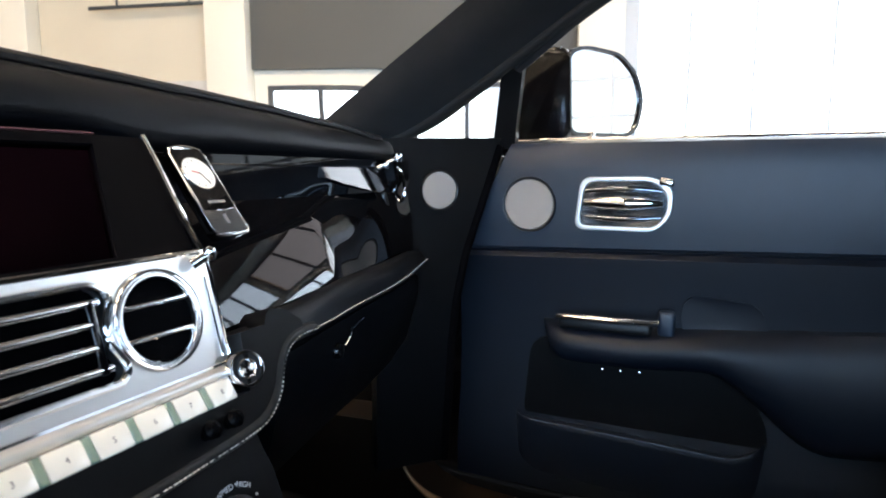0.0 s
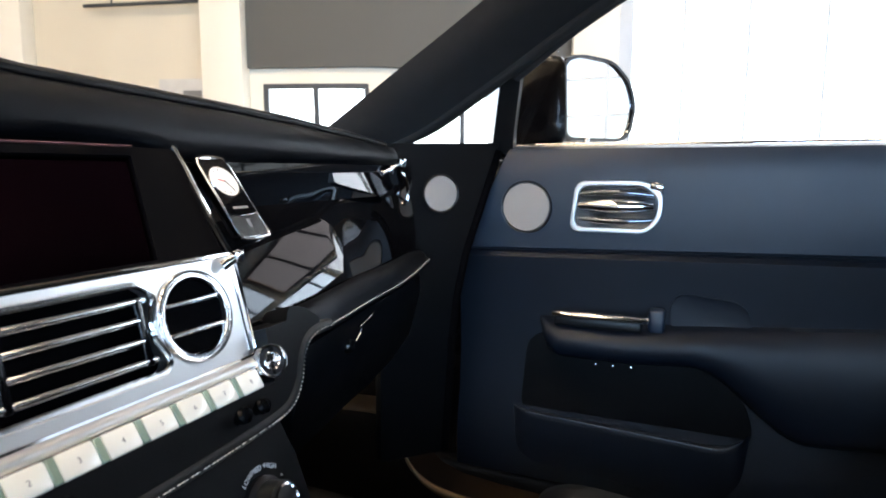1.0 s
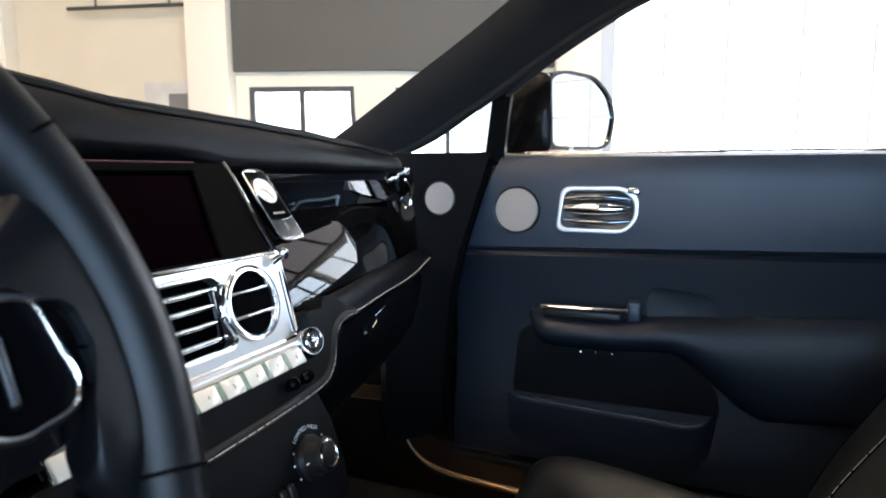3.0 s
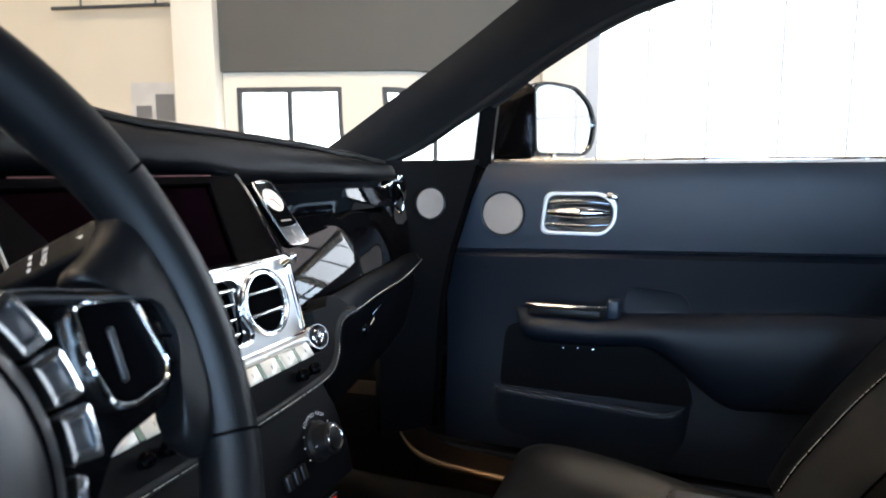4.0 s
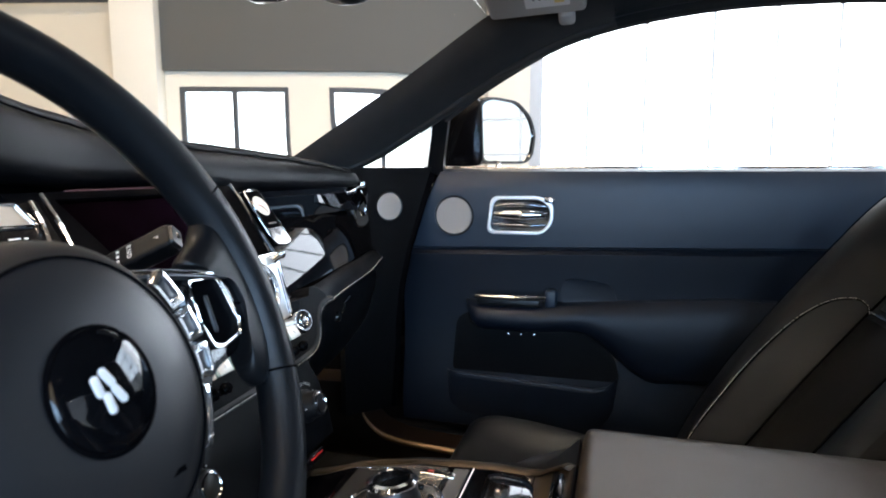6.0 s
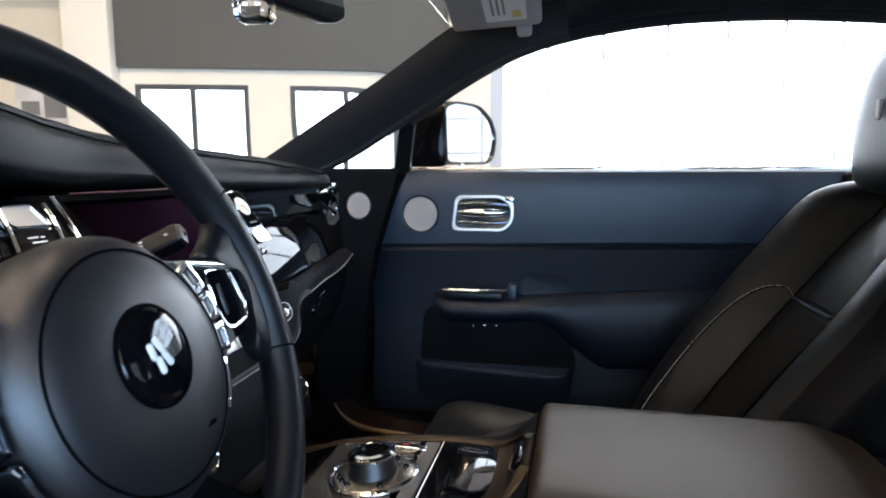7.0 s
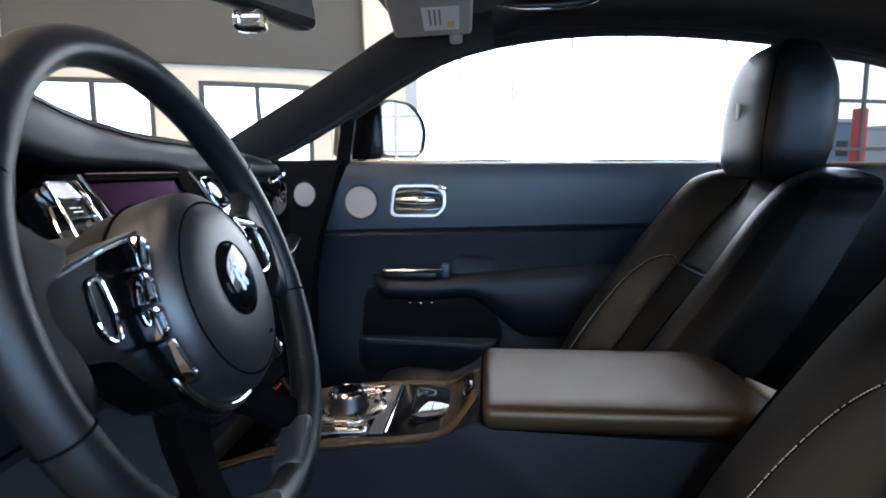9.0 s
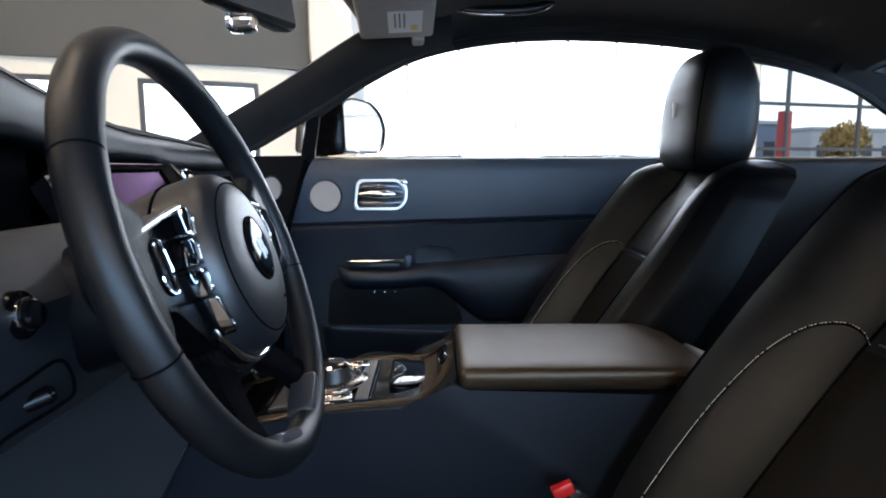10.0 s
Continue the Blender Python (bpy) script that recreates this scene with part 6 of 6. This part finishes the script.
def cushion():
    rings = []
    prof = [(-0.205, 0.38), (-0.205, 0.435), (-0.19, 0.472), (-0.13, 0.489), (0.0, 0.475), (0.12, 0.452), (0.25, 0.44), (0.33, 0.435)]
    for p in spline([(x, 0, z) for x, z in prof], 30):
        ring = []
        for j in range(25):
            u = -1 + 2 * j / 24
            e = min(1.0, max(0.0, (abs(u) - 0.5) / 0.3))
            e = e * e * (3 - 2 * e)
            z = p.z - 0.028 * (1 - e) * min(1, max(0, (p.x + 0.20) / 0.12)) - 0.06 * max(0, (abs(u) - 0.8) / 0.2) ** 2.2
            ring.append(Vector((p.x, SEAT_Y + 0.238 * u, z)))
        rings.append(ring + [Vector((q.x, q.y, 0.35)) for q in ring[::-1]])
    return loft(rings)


part("cushion", cushion(), SEAT_LEATHER, seat, "leather seat cushion")
part("cushion_insert", loft([[Vector((x, SEAT_Y + 0.118 * u, z + 0.004 * (1 - u * u))) for u in (-1, -0.5, 0, 0.5, 1)] + [Vector((x, SEAT_Y + 0.118 * u, z - 0.02)) for u in (1, 0, -1)] for x, z in ((-0.12, 0.438), (-0.05, 0.438), (0.03, 0.436), (0.12, 0.428), (0.24, 0.418))]), PERF, seat)
part("seat_base", rbox((0.40, 0.42, 0.10), (0.10, SEAT_Y, 0.325), 0.02), PLASTIC, seat)


HEADREST = ((0.944, 0.070, 0.036, 0.592), (0.950, 0.098, 0.054, 0.592), (0.968, 0.114, 0.066, 0.594), (1.00, 0.120, 0.072, 0.597), (1.04, 0.122, 0.074, 0.600), (1.08, 0.121, 0.072, 0.603), (1.115, 0.118, 0.068, 0.604), (1.145, 0.112, 0.060, 0.604), (1.168, 0.103, 0.050, 0.604), (1.184, 0.090, 0.038, 0.605), (1.193, 0.070, 0.025, 0.606), (1.197, 0.045, 0.012, 0.606))


def headrest():
    rings = []
    for z, hw, hd, cx in HEADREST:
        ring = []
        for k in range(40):
            q = 2 * math.pi * k / 40
            c, s = math.cos(q), math.sin(q)
            n = 0.55
            ring.append(Vector((cx + hd * math.copysign(abs(c) ** n, c), SEAT_Y + 0.012 + hw * math.copysign(abs(s) ** n, s), z)))
        rings.append(ring)
    return loft(rings)


hr = part("headrest", headrest(), SEAT_LEATHER, seat, "padded black leather headrest")
for sx in (-1, 1):
    part("headrest_post", tube([(0.607, SEAT_Y + 0.012 + sx * 0.045, 0.88), (0.602, SEAT_Y + 0.012 + sx * 0.045, 0.955)], 0.007, 10), CHROME, hr)
part("headrest_emblem", rbox((0.005, 0.012, 0.030), (0.5290, SEAT_Y + 0.008, 1.072), 0.0008, 1), WHITE_PRINT, hr, "small pale embossed emblem")
part("headrest_seam", tube([Vector((cx - 0.826 * hd, SEAT_Y + 0.012 - 0.826 * hw, z)) for z, hw, hd, cx in HEADREST[1:11]], 0.0014, 6), SEAM, hr)
copy_thing(seat, Matrix.Translation((0.180, SEAT_Y - 0.78, 0.28)))

rear = thing("rear_bench", (1.2, 0, 0.28), "dark leather rear bench seat", "car seat")
part("bench", rbox((0.48, 1.3, 0.22), (1.02, 0, 0.40), 0.05), LEATHER_SOFT, rear)
for y in (-0.34, 0.34):
    part("backrest", rbox((0.13, 0.58, 0.52), (1.36, y, 0.72), 0.045, 4, (0, 22, 0)), LEATHER_SOFT, rear)

# ---- centre console ----
con = thing("centre_console", (0.0, 0, 0.28), "black leather centre console with gloss black tray", "console")
TOPLINE = [(-0.95, 0.40), (-0.53, 0.505), (-0.40, 0.545), (-0.30, 0.578), (-0.22, 0.603), (-0.137, 0.617), (-0.037, 0.6230), (-0.006, 0.6250), (0.010, 0.6320), (0.022, 0.6420), (0.034, 0.6555), (0.044, 0.667)]


def top_z(x):
    return at_y(TOPLINE, x)


xs = [-0.95 + 0.02 * k for k in range(50)]
prof = [(x, top_z(x)) for x in xs if x < 0.04] + [(0.046, 0.669), (0.054, 0.640), (0.45, 0.645), (0.55, 0.60), (0.56, 0.27), (-0.95, 0.27)]
part("console_body", extrude_y(prof, -0.121, 0.125, 0.009, 4), CONSOLE_LEATHER, con, "leather-trimmed console sides")


TONGUE = [(-0.36, 0.118), (-0.146, 0.117), (-0.051, 0.113), (-0.009, 0.106), (0.016, 0.093), (0.034, 0.074), (0.044, 0.046)]


def tray_surface():
    """The sunk gloss tray, rounded where it runs in under the armrest's rise."""
    rings = []
    for k in range(37):
        x = -0.30 + 0.312 * k / 36
        w = 0.096 * math.sqrt(max(0.05, 1 - max(0.0, (x + 0.040) / 0.054) ** 2.4))
        z = min(top_z(x), 0.6250) + (0.0016 if x < 0.0 else 0.0016 + 0.12 * x)
        rings.append([Vector((x, 0.005 - w, z)), Vector((x, 0.005 + w, z)), Vector((x, 0.005 + w, z - 0.008)), Vector((x, 0.005 - w, z - 0.008))])
    return loft(rings)


def tongue_surface():
    """The leather border: a tongue that narrows as it climbs to the armrest."""
    rings = []
    for k in range(61):
        x = -0.36 + 0.404 * k / 60
        w, z = at_y(TONGUE, x), top_z(x)
        rings.append([Vector((x, 0.004 - w, z - 0.003)), Vector((x, 0.004 - w + 0.0012, z + 0.0002)), Vector((x, 0.004 - w + 0.004, z + 0.0012)), Vector((x, 0.004 + w - 0.004, z + 0.0012)), Vector((x, 0.004 + w - 0.0012, z + 0.0002)), Vector((x, 0.004 + w, z - 0.003))])
    return loft(rings)


def strip_surface(x0, x1, y0, y1, lift, thick, n=24):
    rings = []
    for k in range(n + 1):
        x = x0 + (x1 - x0) * k / n
        z = top_z(x) + lift
        rings.append([Vector((x, y0, z)), Vector((x, y1, z)), Vector((x, y1, z - thick)), Vector((x, y0, z - thick))])
    return loft(rings)


part("console_border", tongue_surface(), ARM_LEATHER, con, "smooth leather border round the tray, tinted for warm light")
part("console_tray", tray_surface(), PIANO_DARK, con, "gloss black tray")
for side in (-1, 1):
    part("tray_edge", tube([Vector((x, 0.004 + side * (at_y(TONGUE, x) - 0.009), top_z(x) + 0.0012)) for x in (-0.30, -0.2, -0.1, -0.05, -0.01, 0.006, 0.018, 0.028, 0.036, 0.042)], 0.0085, 12, 0.36), ARM_LEATHER, con, "padded leather edge of the tray")
part("shift_plate", strip_surface(-0.225, -0.107, -0.080, 0.090, 0.0045, 0.004), CHAMPAGNE, con, "champagne satin metal controller plate")
part("plate_band", strip_surface(-0.099, -0.081, -0.082, 0.092, 0.0040, 0.004, 4), GREY_BAND, con, "grey satin strip")
part("plate_strip", tube([Vector((-0.0765, y, top_z(-0.0765) + 0.0035)) for y in (-0.084, 0.0, 0.094)], 0.0016, 8), CHROME, con)
for y in (-0.080, 0.090):
    part("plate_border", tube([Vector((x, y, top_z(x) + 0.004)) for x in (-0.225, -0.15, -0.107)], 0.0016, 8), CHROME, con)
cup = round_poly([(-0.052, -0.058), (-0.056, 0.086), (-0.008, 0.082), (0.006, 0.050), (0.006, -0.010), (-0.012, -0.050)], 0.018, 6)
part("cup_lid", loft([[Vector((-0.026 + (x + 0.026) * k, 0.014 + (y - 0.014) * k, 0.6262 + h - 0.035 * (x + 0.026) * k)) for x, y in cup] for k, h in ((1, 0.0), (1, 0.0022), (0.97, 0.0032), (0.8, 0.0042), (0.5, 0.0052), (0.1, 0.0056))]), PIANO, con, "gloss black cup holder lid")
KNOB = frame_from((-0.143, 0.0, top_z(-0.143) + 0.004), (1, 0, 0.08), (0, 1, 0))
kb = part("rotary_controller", lathe([(0, 0.029), (0.022, 0.029), (0.0255, 0.0285), (0.0275, 0.026), (0.0275, 0.010), (0.030, 0.007), (0.030, 0.0), (0, 0.0)], 44, KNOB), PLASTIC, con, "black rotary controller with chrome top")
part("controller_ring", lathe([(0.0195, 0.0292), (0.0205, 0.0312), (0.0255, 0.0305), (0.0282, 0.0275), (0.0278, 0.0245), (0.02, 0.027)], 44, KNOB), CHROME, kb)
part("controller_glass", lathe([(0, 0.0306), (0.0195, 0.0303), (0.0195, 0.0285), (0, 0.0285)], 40, KNOB), PIANO, kb)
part("controller_base", lathe([(0.030, 0.004), (0.046, 0.0035), (0.051, 0.0015), (0.0525, -0.001), (0.030, -0.001)], 52, KNOB), CHAMPAGNE, kb)
part("controller_skirt", lathe([(0.0510, 0.0018), (0.0520, 0.0032), (0.0545, 0.0020), (0.0550, -0.001)], 52, KNOB), CHROME, kb)
for a in (205, 222, 240, 300, 20, 60):
    part("controller_key", lathe([(0, 0.0062), (0.003, 0.0060), (0.0038, 0.0045), (0.0038, 0.002), (0, 0.002)], 12, KNOB @ Matrix.Translation((0.040 * math.cos(radians(a)), 0.040 * math.sin(radians(a)), 0))), PIANO, kb)
for x, y in ((-0.125, -0.072), (-0.115, 0.072)):
    z = top_z(x) + 0.005
    b = part("tray_switch", rbox((0.044, 0.012, 0.006), (x, y, z), 0.0025), CHROME, con, "small chrome-framed switch")
    part("switch_face", rbox((0.037, 0.008, 0.0066), (x, y, z + 0.0002), 0.002), PIANO, b)
    part("switch_mark", rbox((0.007, 0.004, 0.0008), (x - 0.008, y, z + 0.0037)), RED, b)
m = frame_from((0.030, 0.010, 0.6575), (0.0, 1, 0), (0.52, 0, 0.85))
s_ = part("window_switch", rbox((0.05, 0.016, 0.008), (0, 0, 0.0), 0.003), PIANO, con, "gloss black window switch", m)
for dx in (-0.012, 0.012):
    part("switch_rocker", rbox((0.016, 0.009, 0.007), (dx, 0, 0.004), 0.003), CHROME, s_, "", m)
part("switch_trim", rbox((0.05, 0.002, 0.0086), (0, -0.0088, 0.0), 0.0006, 1), CHROME, s_, "", m)


def arm_lid():
    """The padded lid: soft edges, rounded at its back end."""
    rings = []
    side = [(0.1245, 0.6690, 0.6655), (0.1232, 0.6735, 0.6570), (0.1190, 0.6770, 0.6500), (0.1120, 0.6788, 0.6445), (0.1030, 0.6800, 0.6410), (0.0900, 0.6808, 0.6390), (0.0500, 0.6814, 0.6380), (0.0, 0.6816, 0.6380)]
    for y, top, low in [(-y, t, b) for y, t, b in side] + [(y * 1.08, t, b) for y, t, b in side[-2::-1]]:
        e = 0.030 * ((0.6816 - top) / 0.0126) ** 1.5
        rings.append([Vector((x, y, z)) for x, z in round_poly([(0.050 + e * 0.4, low), (0.048 + e * 0.4, top), (0.375 - e, top), (0.425 - e, max(low + 0.002, top - 0.018)), (0.432 - e, low)], min(0.016, (top - low) * 0.45), 6)])
    return loft(rings)


arm = thing("armrest_lid", (0.24, 0, 0.64), "padded leather armrest lid on the console", "armrest")
part("lid", arm_lid(), ARM_LEATHER, arm)
part("lid_seam", tube([Vector((x, -0.1150, 0.6440)) for x in (0.06, 0.2, 0.40)], 0.0014, 6), SEAM, arm)
part("rear_trim", rbox((0.10, 0.16, 0.008), (0.485, -0.0, 0.632), 0.003, 2, (0, 24, 0)), ALU, con, "satin metal trim behind the armrest")
part("rear_trim_switch", rbox((0.03, 0.04, 0.006), (0.515, 0.02, 0.630), 0.002, 2, (0, 24, 0)), PIANO, con)

buckle = thing("seat_belt_buckle", (0.185, -0.158, 0.45), "black seat belt buckle with a red button", "seat belt buckle")
part("buckle_case", rbox((0.028, 0.018, 0.075), (0.196, -0.160, 0.492), 0.005, 3, (0, 25, 0)), PLASTIC, buckle)
part("release_button", rbox((0.030, 0.014, 0.018), (0.187, -0.164, 0.526), 0.003, 2, (0, -25, 0)), RED, buckle, "red release button")
part("buckle_stem", tube([(0.21, -0.158, 0.46), (0.235, -0.155, 0.38), (0.24, -0.150, 0.285)], 0.008, 8, 0.5), PLASTIC, buckle)

# ---- overhead: mirror, visor, grab handle ----
mir = thing("rear_view_mirror", (-0.25, 0, 1.2), "black rear-view mirror on the windscreen", "rear-view mirror")
MV = frame_from((-0.242, -0.003, 1.203), (0.06, 0.207, 0), (-0.10, 0, 1))
shape = round_poly([(-0.112, 0.030), (0.108, 0.034), (0.114, -0.028), (0.095, -0.036), (-0.105, -0.034)], 0.016, 5)
part("mirror_case", loft([[MV @ Vector((x * k, y * k, h)) for x, y in shape] for k, h in ((0.75, -0.035), (0.95, -0.022), (1.0, -0.006), (1.0, 0.002), (0.97, 0.004))]), PLASTIC, mir)
part("mirror_glass", loft([[MV @ Vector((x * 0.95, y * 0.90, h)) for x, y in shape] for h in (0.003, 0.0055)]), MIRROR, mir, "dark mirror glass")
part("sensor_pod", rbox((0.040, 0.030, 0.026), (-0.245, -0.055, 1.150), 0.008), LENS, mir, "clear sensor pod under the mirror")
part("mirror_arm", tube([MV @ Vector((0, 0.0, -0.03)), (-0.30, 0.0, 1.27), (-0.33, 0.0, 1.30)], 0.012, 10), PLASTIC, mir)
part("wiring_cover", tube([(-0.31, -0.10, 1.20), (-0.33, -0.07, 1.235), (-0.35, -0.02, 1.28)], 0.012, 8, 0.6), PLASTIC, mir)

visor = thing("sun_visor", (-0.06, 0.4, 1.29), "folded pale grey sun visor with a white label", "sun visor")
VM = frame_from((-0.062, 0.36, 1.292), (0.97, 0.05, 0.05), (0, 1, -0.14))
part("visor_board", rbox((0.17, 0.40, 0.022), (0, 0, 0), 0.009, 4), VISOR_CLOTH, visor, "", VM)
part("warning_label", rbox((0.075, 0.12, 0.0008), (0.02, 0.10, -0.0115)), WHITE_PRINT, visor, "pale printed label", VM)
part("label_mark", rbox((0.016, 0.03, 0.0006), (0.04, 0.13, -0.0122)), material("yellow_print", (0.7, 0.55, 0.15), 0.6), visor, "", VM)
for k in range(3):
    part("label_line", rbox((0.004, 0.08, 0.0005), (-0.002 + 0.010 * k, 0.09, -0.0122)), GREY_PRINT, visor, "", VM)
part("visor_clip", rbox((0.03, 0.05, 0.03), (0.05, 0.225, 0.0), 0.008), VISOR_CLOTH, visor, "", VM)
part("visor_rod", tube([(-0.13, 0.56, 1.285), (-0.125, 0.40, 1.305), (-0.12, 0.16, 1.325)], 0.006, 8), PLASTIC, visor)

grip = thing("roof_grab_handle", (0.17, 0.56, 1.33), "curved black and chrome roof grab handle", "grab handle")
gp = spline([(0.045, 0.565, 1.345), (0.065, 0.553, 1.326), (0.11, 0.548, 1.315), (0.18, 0.546, 1.313), (0.245, 0.548, 1.318), (0.285, 0.553, 1.330), (0.30, 0.565, 1.348)], 30)
part("grip", tube(gp, 0.0095, 10, 1.3), PLASTIC, grip)
part("grip_trim", tube([p + Vector((0, -0.006, -0.009)) for p in gp[3:-3]], 0.0028, 8), CHROME, grip, "thin chrome line")
for p in (gp[0], gp[-1]):
    part("handle_mount", rbox((0.03, 0.03, 0.03), (p.x, p.y, p.z + 0.008), 0.008), PLASTIC, grip)
